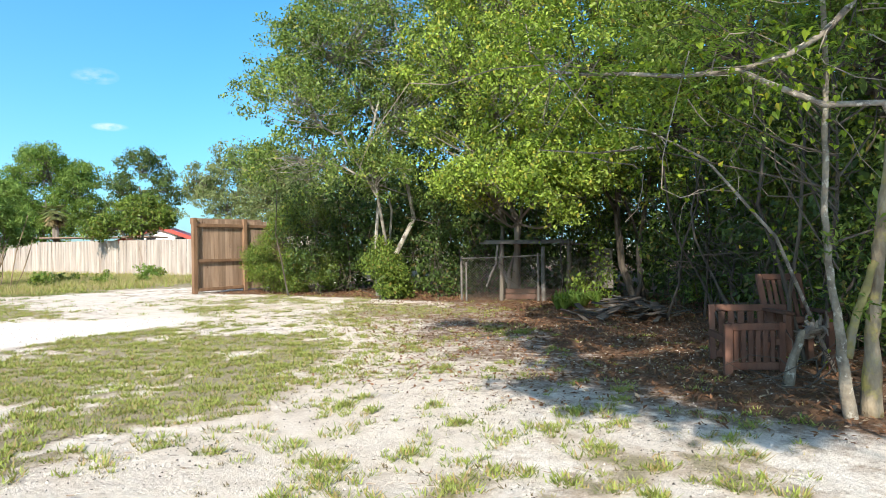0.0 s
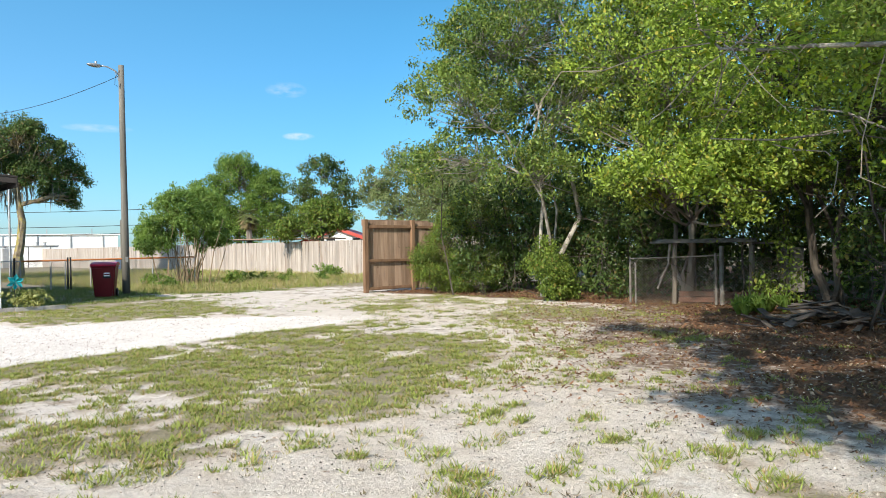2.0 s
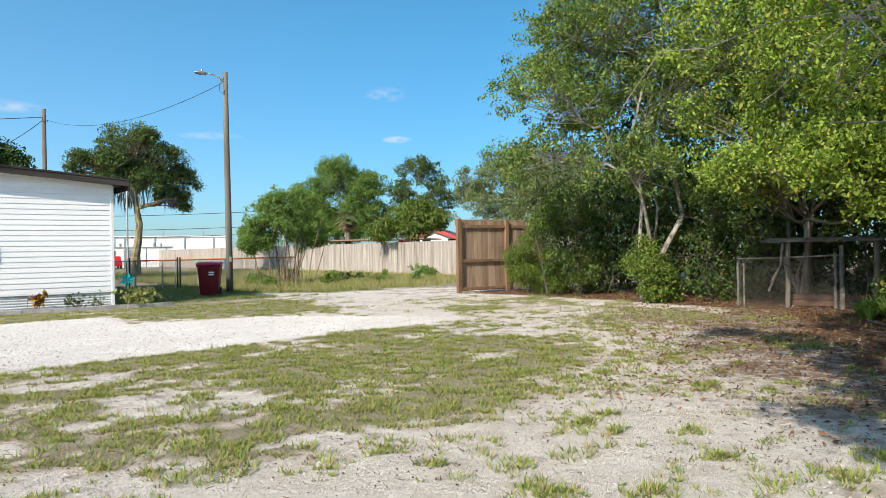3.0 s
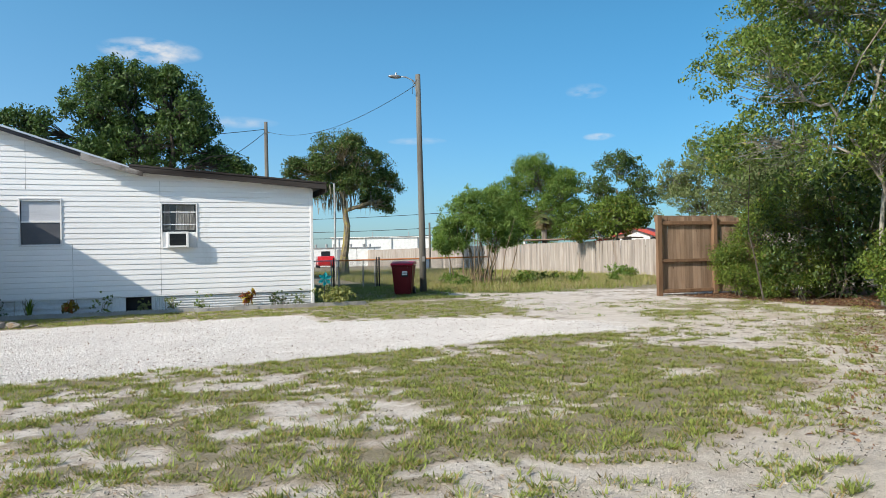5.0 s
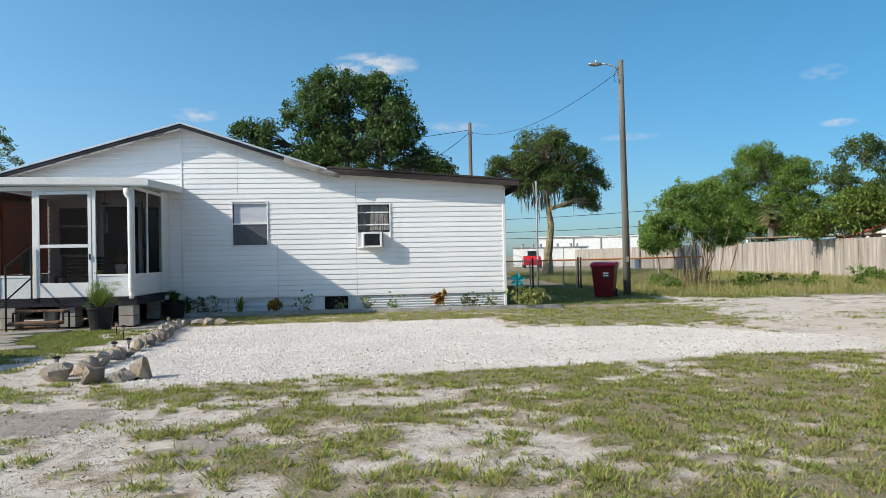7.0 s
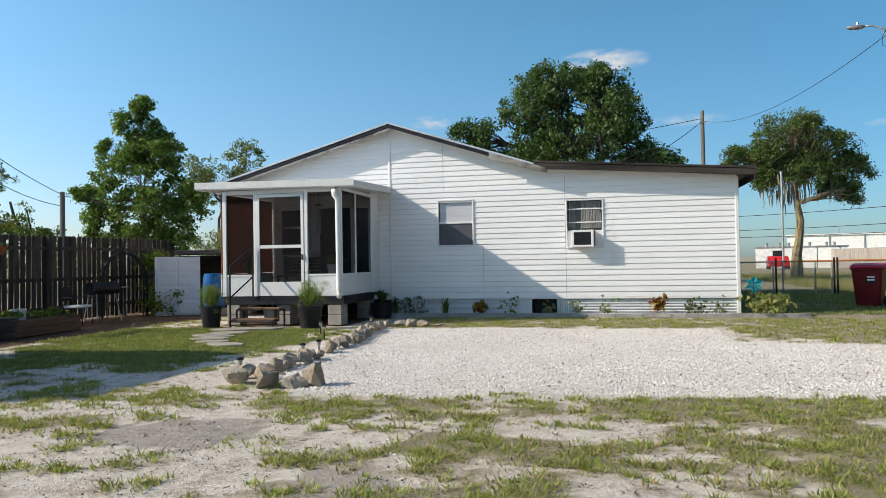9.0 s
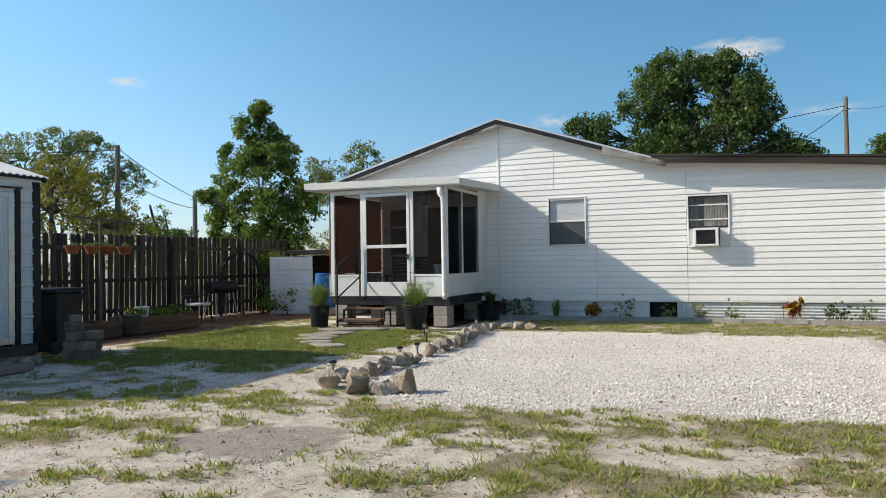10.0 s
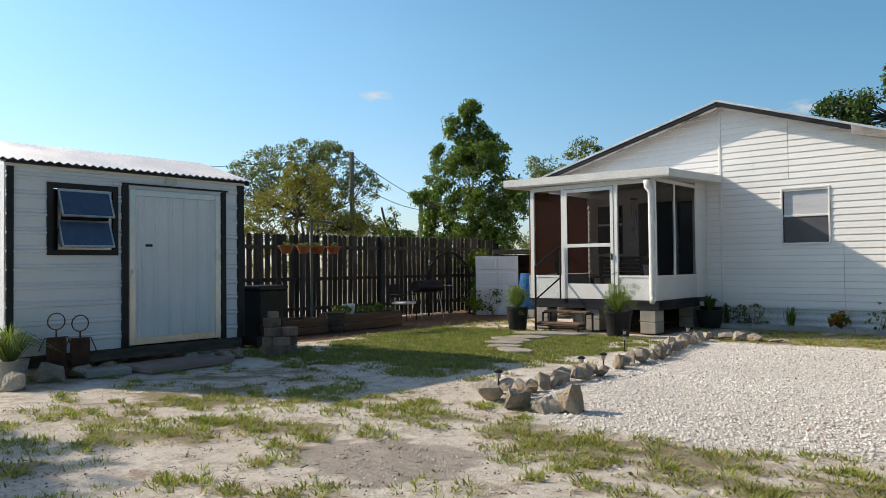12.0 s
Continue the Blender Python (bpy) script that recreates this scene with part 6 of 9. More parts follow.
# trees beyond the far fence
for k, (lab, base, stems, blobs, key, cl) in enumerate((
    ("round bright green tree beyond the fence", (23.3, 29.5), [(0, 0, 5), (0.8, 0, 5.5)], [(0.2, 0, 6.6, 2.0, 2, 1.7), (-1.5, 1, 5.2, 1.9, 1.8, 1.4), (1.8, -1, 5.0, 1.9, 1.8, 1.5), (0.3, 0, 3.4, 2.8, 2.4, 1.3), (-0.3, 0, 7.6, 1.5, 1.5, 0.9), (2.0, -1.0, 6.4, 1.5, 1.5, 1.0), (-2.2, 1.4, 4.2, 1.6, 1.6, 1.3), (1.6, -1.0, 3.6, 2.2, 2.0, 1.4), (-1.0, 0.6, 3.2, 2.4, 2.2, 1.4)], "leaf_bright", 34),
    ("low spreading tree leaning over the fence", (19.5, 13.8), [(0, 0, 2.2), (-0.8, 0.6, 2.4)], [(-0.3, 0, 3.0, 1.7, 1.7, 0.7), (-1.3, 0.9, 2.4, 1.2, 1.2, 0.5), (0.7, -0.2, 2.9, 0.9, 0.9, 0.5), (-0.2, 0, 3.5, 0.9, 0.9, 0.4)], "leaf_mid", 50),
    ("open-crowned tree with thin leaves", (25.6, 22.4), [(0, 0, 5.5), (0.9, -0.4, 6.0)], [(0, 0, 6.8, 1.4, 1.4, 1.0), (-1.2, 0.6, 5.6, 1.2, 1.2, 0.8), (1.3, -1, 5.4, 1.6, 1.5, 1.0), (0, 0, 4.0, 1.8, 1.8, 1.2)], "leaf_oak", 26),
    ("pale thin-leaved tree in the distance", (26.2, 14.8), [(0, 0, 6), (0.8, -0.6, 6.5)], [(0.3, 0, 6.8, 1.6, 1.6, 1.0), (-1.1, 1, 5.5, 1.5, 1.5, 1.1), (1.4, -1.6, 5.4, 1.8, 1.9, 1.5), (0, 0, 3.6, 2.4, 2.4, 1.4), (2.4, -3.5, 4.2, 2.2, 2.2, 1.8)], "leaf_far", 24),
    ("grey-green tree hung with moss behind the gate", (25.0, 8.6), [(0, 0, 4.8), (0.6, -0.8, 5.0)], [(0, 0, 5.0, 1.9, 1.9, 1.2), (0.2, 1.4, 4.0, 1.8, 1.7, 1.3), (0.4, -1.6, 4.4, 1.9, 1.8, 1.4), (0, 0, 2.6, 2.2, 2.4, 1.2), (0.6, -3.4, 3.4, 1.8, 1.8, 1.6)], "leaf_far", 26))):
    grow("tree", lab, (*base, 0), stems, blobs, 60 + k, key, "bark", int(cl * 2.1) + 8, 40, 0.40, 0.15, 0.12, group="trees beyond the fence")
# young tree behind the picket fence
grow("magnolia_tree", "upright young tree with glossy broad leaves", (-16.6, 2.2, 0), [(0.2, 0, 5.4)],
     [(0.1, 0, 5.3, 0.72, 0.7, 0.65), (-0.5, 0.1, 4.7, 0.8, 0.8, 0.6), (0.8, 0, 4.7, 0.8, 0.8, 0.6), (0.1, 0, 4.0, 1.3, 1.1, 0.6), (-0.9, 0.1, 3.4, 0.9, 0.9, 0.6), (1.1, 0, 3.5, 0.9, 0.9, 0.7), (0.1, 0, 3.0, 1.3, 1.1, 0.5), (-1.5, 0.1, 2.9, 0.5, 0.6, 0.4), (1.6, 0, 2.8, 0.6, 0.6, 0.5), (0.15, 0, 6.0, 0.25, 0.25, 0.45), (0.3, 0.2, 5.0, 0.8, 0.7, 0.5), (-1.1, 0.1, 2.3, 0.7, 0.6, 0.35), (1.3, 0, 2.1, 0.7, 0.6, 0.4), (0.3, 0, 2.3, 0.7, 0.6, 0.3), (1.9, 0, 3.4, 0.35, 0.4, 0.3), (-1.8, 0, 3.5, 0.3, 0.4, 0.25)], 71, "leaf_gloss", "bark", 96, 24, 0.20, 0.105, 0.05, "tree", 0.5, lump=0.38)
for k, (lab, base, blobs, key) in enumerate((
    ("olive-toned bushy tree behind the fence", (-34.5, 9.4), [(0, 0, 4.4, 2.6, 2.6, 1.6), (-1.8, -1.2, 3.2, 2, 2, 1.4), (2.0, 1.6, 3.4, 2, 2, 1.4), (0.4, 0.3, 6.0, 1.5, 1.5, 0.8)], "leaf_olive"),
    ("tall open oak in the distance", (-42, 15.4), [(-1.5, -1, 8.0, 2.4, 2.4, 1.2), (1.6, 1.4, 8.2, 2.2, 2.2, 1.2), (3.2, 2.6, 6.6, 1.6, 1.6, 1.0), (-3.4, -2.4, 6.4, 2.4, 2.4, 1.6), (0, 0, 6.2, 3, 3, 1.2), (0.5, 0.5, 9.2, 1.4, 1.4, 0.7)], "leaf_far"),
    ("green tree low behind the fence", (-34.8, 16.2), [(0, 0, 3.2, 1.8, 1.8, 1.2), (1.4, 1.2, 2.5, 1.5, 1.5, 0.9), (-1.2, -1.0, 3.9, 1.3, 1.3, 0.8)], "leaf_mid"),
    ("thin tree behind the house", (-26.0, 23.5), [(-1.4, -0.6, 7.2, 1.3, 1.3, 0.9), (1.2, 0.5, 7.6, 1.5, 1.5, 1.0), (0, 0, 6.0, 2.0, 2.0, 1.2)], "leaf_far"))):
    grow("tree", lab, (*base, 0), [(0, 0, 5), (0.7, 0.4, 4.6)], blobs, 80 + k, key, "bark_dark", 42, 34, 0.36, 0.16, 0.16, group="trees behind the picket fence")


def far_hedge():
    """Low scrub and distant trees along the skyline behind the picket fence."""
    r = np.random.default_rng(83)
    c, sp = [], []
    for k in range(90):
        s = r.random()
        x, y = -52 + 40 * s + r.normal() * 1.2, 20 + 26 * s + r.normal() * 2.0
        h = 2.6 + 1.3 * math.sin(9 * s + 1) ** 2 + r.uniform(-0.3, 0.5)
        for j in range(9):
            c.append((x + r.normal() * 0.9, y + r.normal() * 0.9, h * r.uniform(0.25, 1.0)))
            sp.append(r.uniform(0.45, 0.8))
    me = fast_mesh("far_scrub", *leaf_cloud(np.array(c), np.array(sp), 24, 0.24, r))
    me.materials.append(M["leaf_far"])
    tagged(new("far_scrub", me), "low distant scrub along the skyline", "woods", "", "stuff")


far_hedge()
for k, (x, y, h, w) in enumerate(((-15.6, 4.6, 2.3, 0.9), (-14.2, 5.6, 2.0, 0.8), (-17.2, 4.4, 1.9, 0.7))):
    grow("shrub", "dull olive shrub behind the picket fence", (x, y, 0), [(0, 0, h * 0.7), (0.2, 0.2, h * 0.6)], [(0, 0, h * 0.5, w, w, h * 0.4), (0.1, 0, h * 0.8, w * 0.7, w * 0.7, h * 0.25)], 190 + k, "leaf_far" if k != 1 else "leaf_oak", "bark_dark", 46, 30, 0.24, 0.08, 0.02, "shrub", group="shrubs behind the picket fence")

# ---- trees beside and behind the path, whose shade falls on the sand ----
def near_tree():
    """Twin trunks at the path's edge: a slim grey one and a thicker lichened one."""
    r = np.random.default_rng(15)
    o = np.array([1.25, -19.62, 0.0])
    ob = thing("tree", "small tree with slim grey and yellow-lichened trunks", "tree", tuple(o), group="woodland edge trees")
    runs = (
        ([(1.20, -19.60, -0.05), (1.20, -19.53, 0.6), (1.20, -19.46, 1.12), (1.19, -19.43, 1.56), (1.20, -19.44, 2.13), (1.20, -19.45, 2.79), (1.22, -19.42, 3.6), (1.3, -19.3, 4.3)], [0.055, 0.036, 0.028, 0.026, 0.024, 0.022, 0.018, 0.014], "bark_slim"),
        ([(1.36, -19.73, -0.05), (1.35, -19.74, 0.6), (1.36, -19.77, 1.03), (1.37, -19.80, 1.38), (1.38, -19.85, 1.77), (1.40, -19.92, 2.4), (1.5, -20.0, 3.4)], [0.085, 0.054, 0.050, 0.048, 0.046, 0.042, 0.03], "bark_pale"),
        ([(1.22, -19.57, 0.45), (1.25, -19.62, 0.72), (1.28, -19.70, 0.98), (1.33, -19.78, 1.25)], [0.04, 0.034, 0.034, 0.025], "bark_lichen"),
    )
    for pts, rad, key in runs:
        # uneven girth and small bends between the main points
        way, girth = [], []
        for k in range(len(pts) - 1):
            for j in range(5):
                f = j / 5
                way.append(np.array(pts[k]) * (1 - f) + np.array(pts[k + 1]) * f - o + r.normal(size=3) * (0.004, 0.004, 0))
                girth.append((rad[k] * (1 - f) + rad[k + 1] * f) * r.uniform(0.92, 1.09))
        part("trunk", tubes((way, girth), n=12), M[key], ob, smooth=True)
    tips = []
    bm = bmesh.new()
    for k in range(120):
        c = r.uniform((0.9, -19.7, 2.2), (3.2, -17.4, 4.2)) - o
        tips.append(c)
        if k % 5 == 0:
            tube(bm, wander((0.0, 0.1, min(c[2], 3.6) * r.uniform(0.5, 0.8)), c, r, 0.16, 5), [0.009, 0.008, 0.006, 0.004, 0.002], 5, False)
    tagged(part("branchwork", bm, M["bark_dark"], ob), kind="stuff")
    low = r.uniform((1.0, -19.9, 0.6), (1.7, -19.4, 1.6), (9, 3)) - o
    me = fast_mesh("crown", *leaf_cloud(np.concatenate([np.array(tips), low]), 0.22, 30, 0.062, r, 0.32, 0.3))
    hang(new("crown", me), M["leaf_mid"], ob)


M["bark_limb"] = surface("mottled_limb_bark", (0.12, 0.10, 0.085), (0.34, 0.31, 0.265), 7, 45, rough=0.95, bump=1.0, depth=0.01, stain=(0.50, 0.47, 0.42), stain_at=(0.55, 0.61), stain_scale=9)

M["bark_slim"] = surface("mottled_slim_bark", (0.11, 0.092, 0.07), (0.28, 0.245, 0.19), 9, 45, rough=0.95, bump=1.0, depth=0.01, stain=(0.40, 0.37, 0.31), stain_at=(0.57, 0.63), stain_scale=12)
M["bark_lichen"] = surface("lichened_bark", (0.15, 0.13, 0.055), (0.25, 0.22, 0.085), 7, 40, rough=0.95, bump=0.6, stain=(0.17, 0.15, 0.11), stain_at=(0.55, 0.65), stain_scale=4)
near_tree()


def bare_limbs():
    """Crooked pale limbs reaching out over the clearing, with vine leaves along them."""
    limb = thing("leaning_limb", "crooked pale limb draped with lime vine leaves", "branch", (1.30, -19.85, 0))
    o = np.array([1.30, -19.85, 0.0])
    runs = [
        ([(1.36, -20.05, 1.9), (1.06, -19.83, 2.37), (0.96, -19.45, 2.38), (0.84, -19.05, 2.58), (0.80, -18.89, 2.68), (0.80, -18.4, 2.70), (0.80, -17.96, 2.78), (0.79, -17.6, 2.82), (0.78, -17.31, 2.89), (0.83, -17.12, 3.10), (0.88, -17.05, 3.38)], [0.030, 0.027, 0.025, 0.024, 0.022, 0.019, 0.017, 0.014, 0.012, 0.009, 0.006]),
        ([(0.80, -18.89, 2.68), (0.84, -19.24, 2.77), (0.90, -19.45, 2.90), (0.96, -19.62, 3.09), (1.05, -19.75, 3.4)], [0.020, 0.023, 0.025, 0.026, 0.028]),
        ([(3.3, -19.4, 0.0), (2.9, -18.9, 1.4), (2.5, -18.3, 2.2), (2.2, -17.8, 2.5), (2.0, -17.3, 2.6)], [0.022, 0.018, 0.014, 0.010, 0.005]),
        ([(2.0, -17.9, 2.3), (1.7, -17.4, 2.25), (1.5, -16.9, 2.30)], [0.012, 0.01, 0.005]),
    ]
    r = np.random.default_rng(5)
    along = []
    for pts, rad in runs:
        part("limb", tubes(([np.array(p) - o for p in pts], rad), n=7), M["bark_limb"], limb, smooth=True)
        for a, b in zip(pts, pts[1:]):
            for _ in range(7):
                along.append(np.array(a) + (np.array(b) - np.array(a)) * r.random() - o)
    extra = r.uniform((0.7, -18.6, 1.9), (2.6, -16.4, 3.5), (42, 3)) - o
    centres = np.array(along)[r.random(len(along)) < 0.9]
    centres = np.concatenate([centres + r.normal(size=centres.shape) * 0.12 - (0, 0, 0.06), extra])
    spots = np.repeat(centres, 6, 0) + r.normal(size=(len(centres) * 6, 3)) * (0.10, 0.10, 0.15)
    me = fast_mesh("vine", *heart_leaves(spots[r.random(len(spots)) < 0.8], 0.056, r))
    hang(new("vine", me), M["leaf_vine"], limb, "lime green heart-shaped vine leaves")
    # feathery sprays above and along the limbs
    up = np.concatenate([np.array(along)[::2] + r.normal(size=(len(along[::2]), 3)) * (0.16, 0.2, 0.10) + (0, 0, 0.12), r.uniform((0.3, -19.7, 2.5), (1.8, -16.9, 3.5), (190, 3)) - o])
    me = fast_mesh("sprays", *compound_leaves(up, 0.34, r))
    hang(new("sprays", me), M["leaf_bright"], limb, "fresh green feathery compound leaves")
    # dead vine stems hang and loop below
    bm = bmesh.new()
    for k in range(26):
        p = np.array(along[r.integers(len(along))]) + r.normal(size=3) * 0.1
        q = p + r.normal(size=3) * (0.5, 0.7, 0.25) - (0, 0, r.uniform(0.1, 0.7))
        tube(bm, wander(p, q, r, 0.22, 7), [0.006, 0.006, 0.005, 0.005, 0.004, 0.003, 0.002], 4, False)
    tagged(part("dead_vine", bm, M["twig"], limb), kind="stuff")


bare_limbs()
# tall trees beside the path, out of view, that shade the litter
SHADED = ((1.3, -17.0), (0.9, -17.8), (1.8, -17.6), (0.8, -18.5), (1.9, -18.5), (2.5, -17.8), (2.7, -16.9), (3.1, -17.7), (3.4, -16.3), (4.2, -15.9), (0.7, -19.2), (4.9, -15.2), (5.5, -14.4), (5.6, -13.5), (5.8, -15.8), (4.6, -16.8),
          (3.9, -18.1), (4.3, -18.5), (4.7, -18.6), (5.0, -18.7), (2.4, -18.9), (2.0, -19.3), (2.8, -18.9), (3.4, -18.6), (5.6, -18.2), (6.2, -17.4), (3.8, -19.0),
          (6.8, -15.9), (7.5, -15.2), (7.1, -16.7), (8.3, -14.6), (8.2, -15.9), (8.9, -13.8), (7.6, -14.2), (9.2, -14.9), (8.8, -16.4), (9.8, -13.6), (9.6, -15.9))


def above(spots, h):
    """Crown centres that shade the given spots of ground."""
    return tuple((x + h * SUN_FROM.x / SUN_FROM.z, y + h * SUN_FROM.y / SUN_FROM.z, h, 0.60) for x, y in spots)


for k, (base, stem, lobes) in enumerate((
    ((-6.6, -23.4), (0.2, 1.4, 4.6), above(SHADED[:6], 4.7)),
    ((-4.0, -23.0), (0.2, 1.4, 4.8), above(SHADED[6:11], 4.8)),
    ((-1.0, -22.4), (-0.2, 1.4, 5.0), above(SHADED[11:16], 5.0)),
    ((-3.6, -24.6), (0.3, 1.6, 5.0), above(SHADED[16:27], 5.2)),
    ((-3.2, -22.0), (0.4, 1.6, 5.6), above(SHADED[27:], 5.8)),
    ((1.0, -22.6), (-0.2, 0.9, 5.4), ((-2.0, -23.0, 5.6, 0.9), (-0.5, -22.5, 5.6, 0.9), (1.0, -21.5, 5.6, 0.9), (2.4, -20.8, 5.6, 0.9), (0.2, -21.3, 6.2, 0.9), (1.6, -22.2, 6.4, 0.9), (3.2, -21.6, 5.2, 0.9), (0.2, -22.6, 4.8, 0.9), (-1.2, -22.4, 4.8, 0.8), (2.0, -23.2, 5.6, 0.9))),
    ((-1.2, -25.2), (0.0, 0.8, 6.4), ((-2.5, -24.3, 6.5, 1.1), (-1.5, -23.7, 7.0, 1.1), (-0.5, -23.0, 7.0, 1.1), (0.6, -22.1, 7.0, 1.1), (-3.3, -24.6, 7.2, 1.0), (-0.2, -24.2, 7.8, 1.1), (1.8, -22.6, 7.6, 1.1), (-4.0, -25.4, 6.6, 1.0), (0.6, -24.6, 6.4, 1.0))),
)):
    grow("tree", "tall leafy tree standing beside the path, shading the sand", (*base, 0), [stem],
         [(x - base[0], y + (0.35 * z if k > 4 else 0) - base[1], z, q, q, 0.35) for x, y, z, q in lobes], 90 + k, "leaf_mid", "bark", 28 if k > 3 else 23, 22 if k > 2 else 28, 0.22, 0.12, 0.03, group="shading trees", twigs=False, shell=0.1, lump=0)
# a tree beyond the shed's end, out of view, whose crown dapples the sand
shade_spots = ((-7.7, -13.5), (-8.6, -13.3), (-7.2, -13.9), (-9.4, -13.5))
grow("tree", "leafy tree standing past the shed's end", (-15.6, -17.6, 0), [(0.3, 0.8, 4.8)], [(x + 15.6, y + 17.6, z, q, q, 0.35) for x, y, z, q in above(shade_spots, 4.9)], 99, "leaf_mid", "bark", 22, 26, 0.20, 0.12, 0.05, twigs=False, shell=0.1, lump=0)
# more woodland edge, filling down to the ground; leaf_deep ones paint in canopy shade
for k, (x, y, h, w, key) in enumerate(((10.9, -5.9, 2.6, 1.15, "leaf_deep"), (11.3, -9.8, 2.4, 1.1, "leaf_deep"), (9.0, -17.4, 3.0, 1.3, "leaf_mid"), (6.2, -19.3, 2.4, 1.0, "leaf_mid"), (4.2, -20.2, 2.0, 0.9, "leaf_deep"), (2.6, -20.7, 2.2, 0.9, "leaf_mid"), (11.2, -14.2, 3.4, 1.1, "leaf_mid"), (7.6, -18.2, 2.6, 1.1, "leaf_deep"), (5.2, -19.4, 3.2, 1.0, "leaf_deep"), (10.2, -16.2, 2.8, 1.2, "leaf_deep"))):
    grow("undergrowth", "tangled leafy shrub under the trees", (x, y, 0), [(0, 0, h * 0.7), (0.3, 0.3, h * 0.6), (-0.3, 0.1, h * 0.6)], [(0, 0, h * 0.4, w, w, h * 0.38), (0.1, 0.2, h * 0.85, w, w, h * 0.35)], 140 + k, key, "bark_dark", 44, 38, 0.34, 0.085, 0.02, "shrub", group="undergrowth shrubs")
# tall feathery pine behind
grow("pine_tree", "tall dark feathery pine behind the woodland", (17.6, -7.4, 0), [(0, 0, 12)], [(0, 0, 9.6, 1.9, 1.9, 1.4), (-0.5, 0.4, 8.0, 2.0, 2.0, 1.1), (0.3, -0.5, 11.4, 1.5, 1.5, 1.3)], 95, "needle", "bark_dark", 40, 70, 0.5, 0.30, 0.18, "tree", 0.05)


def thicket():
    """Bare stems and dead twigs hanging among the leaves."""
    r = np.random.default_rng(12)
    bm = bmesh.new()
    for k in range(420):
        s = r.random()
        if s < 0.55:
            x, y = r.uniform(10.6, 12.8), r.uniform(-15.5, -4.0)
        else:
            x = r.uniform(3.2, 9.5)
            y = -18.9 + 0.5 * (x - 2.6) - r.uniform(0.5, 2.2)
        z0 = r.uniform(0.0, 2.8)
        d = r.normal(size=3) * (0.6, 0.6, 0.5)
        tube(bm, wander((x, y, z0), (x + d[0], y + d[1], max(0.1, z0 + d[2])), r, 0.25, 5), [0.010, 0.008, 0.006, 0.005, 0.003], 4, False)
    for k in range(14):
        x = r.uniform(3.5, 12)
        y = min(-4, -18.4 + 0.5 * (x - 2.6) - r.uniform(0.5, 2.5)) if x < 9.5 else r.uniform(-16, -4)
        tube(bm, wander((x, y, 0), (x + r.normal() * 0.5, y + r.normal() * 0.5, r.uniform(2.5, 4.5)), r, 0.08, 6), [0.026, 0.024, 0.02, 0.018, 0.014, 0.01], 6, False)
    tagged(part("thicket", bm, M["bark_dark"]), "bare grey stems and dead twigs tangled in the woodland edge", "twigs", "", "stuff")


thicket()


def hanging_moss():
    r = np.random.default_rng(8)
    n = 300
    hub = np.array([(r.uniform(-1.6, 1.8), r.uniform(-0.9, 0.9), r.uniform(4.7, 5.8)) for _ in range(16)])
    c = hub[r.integers(0, 16, n)] + r.normal(size=(n, 3)) * (0.26, 0.26, 0.3) + (7.5, 27, 0)
    length, w = r.uniform(0.3, 0.9, n), r.uniform(0.02, 0.05, n)
    a = r.uniform(0, math.pi, n)
    side = np.stack([np.cos(a), np.sin(a), 0 * a], 1) * w[:, None]
    drop = np.stack([r.normal(size=n) * 0.05, r.normal(size=n) * 0.05, -length], 1)
    verts = np.stack([c - side, c + side, c + drop * 0.6 + side * 0.7, c + drop], 1).reshape(-1, 3)
    me = fast_mesh("hanging_moss", verts, np.arange(4 * n).reshape(n, 4))
    me.materials.append(M["moss"])
    tagged(new("hanging_moss", me), "grey strands of moss hanging from the oak", "moss", "", "stuff")


hanging_moss()


def palm(at, h, seed):
    r = np.random.default_rng(seed)
    ob = thing("palm_tree", "shaggy cabbage palm with drooping straw-coloured fronds", "palm", at)
    part("trunk", tubes(([(0, 0, 0), (0.05, 0, h * 0.5), (0, 0, h)], [0.22, 0.2, 0.2]), n=8), M["bark"], ob)
    M["frond"] = M.get("frond") or leafy("straw_frond", (0.08, 0.10, 0.035), (0.21, 0.23, 0.09), None, 0.2, 0.6)
    M["frond_dead"] = leafy("dead_frond", (0.16, 0.125, 0.06), (0.38, 0.31, 0.17), None, 0.2, 0.8)
    verts, old = [], []
    for k in range(92):
        a, e = r.uniform(0, 2 * math.pi), r.uniform(-1.35, 1.3)
        dead = e < -0.35
        ln = r.uniform(0.55, 0.95) if dead else r.uniform(0.8, 1.2)
        d = np.array([math.cos(a) * math.cos(e), math.sin(a) * math.cos(e), math.sin(e)])
        side = np.array([-math.sin(a), math.cos(a), 0])
        tip = np.array([0, 0, h]) + d * ln * 0.5
        for j in range(12):
            f = (j - 5.5) / 6
            q = tip + (d * 0.5 + side * f * 0.6 + np.array([0, 0, -0.25 - 0.2 * abs(f)])) * ln * 0.8
            w = side * 0.035
            (old if dead else verts).extend([tip - w, tip + w, q + w * 0.3, q - w * 0.3])
    n = len(verts) // 4
    hang(new("fronds", fast_mesh("fronds", np.array(verts), np.arange(4 * n).reshape(n, 4))), M["frond"], ob)
    hang(new("dead_fronds", fast_mesh("dead_fronds", np.array(old), np.arange(4 * (len(old) // 4)).reshape(-1, 4))), M["frond_dead"], ob, "straw-coloured skirt of dead fronds")


palm((21.2, 24.8, 0), 3.7, 3)

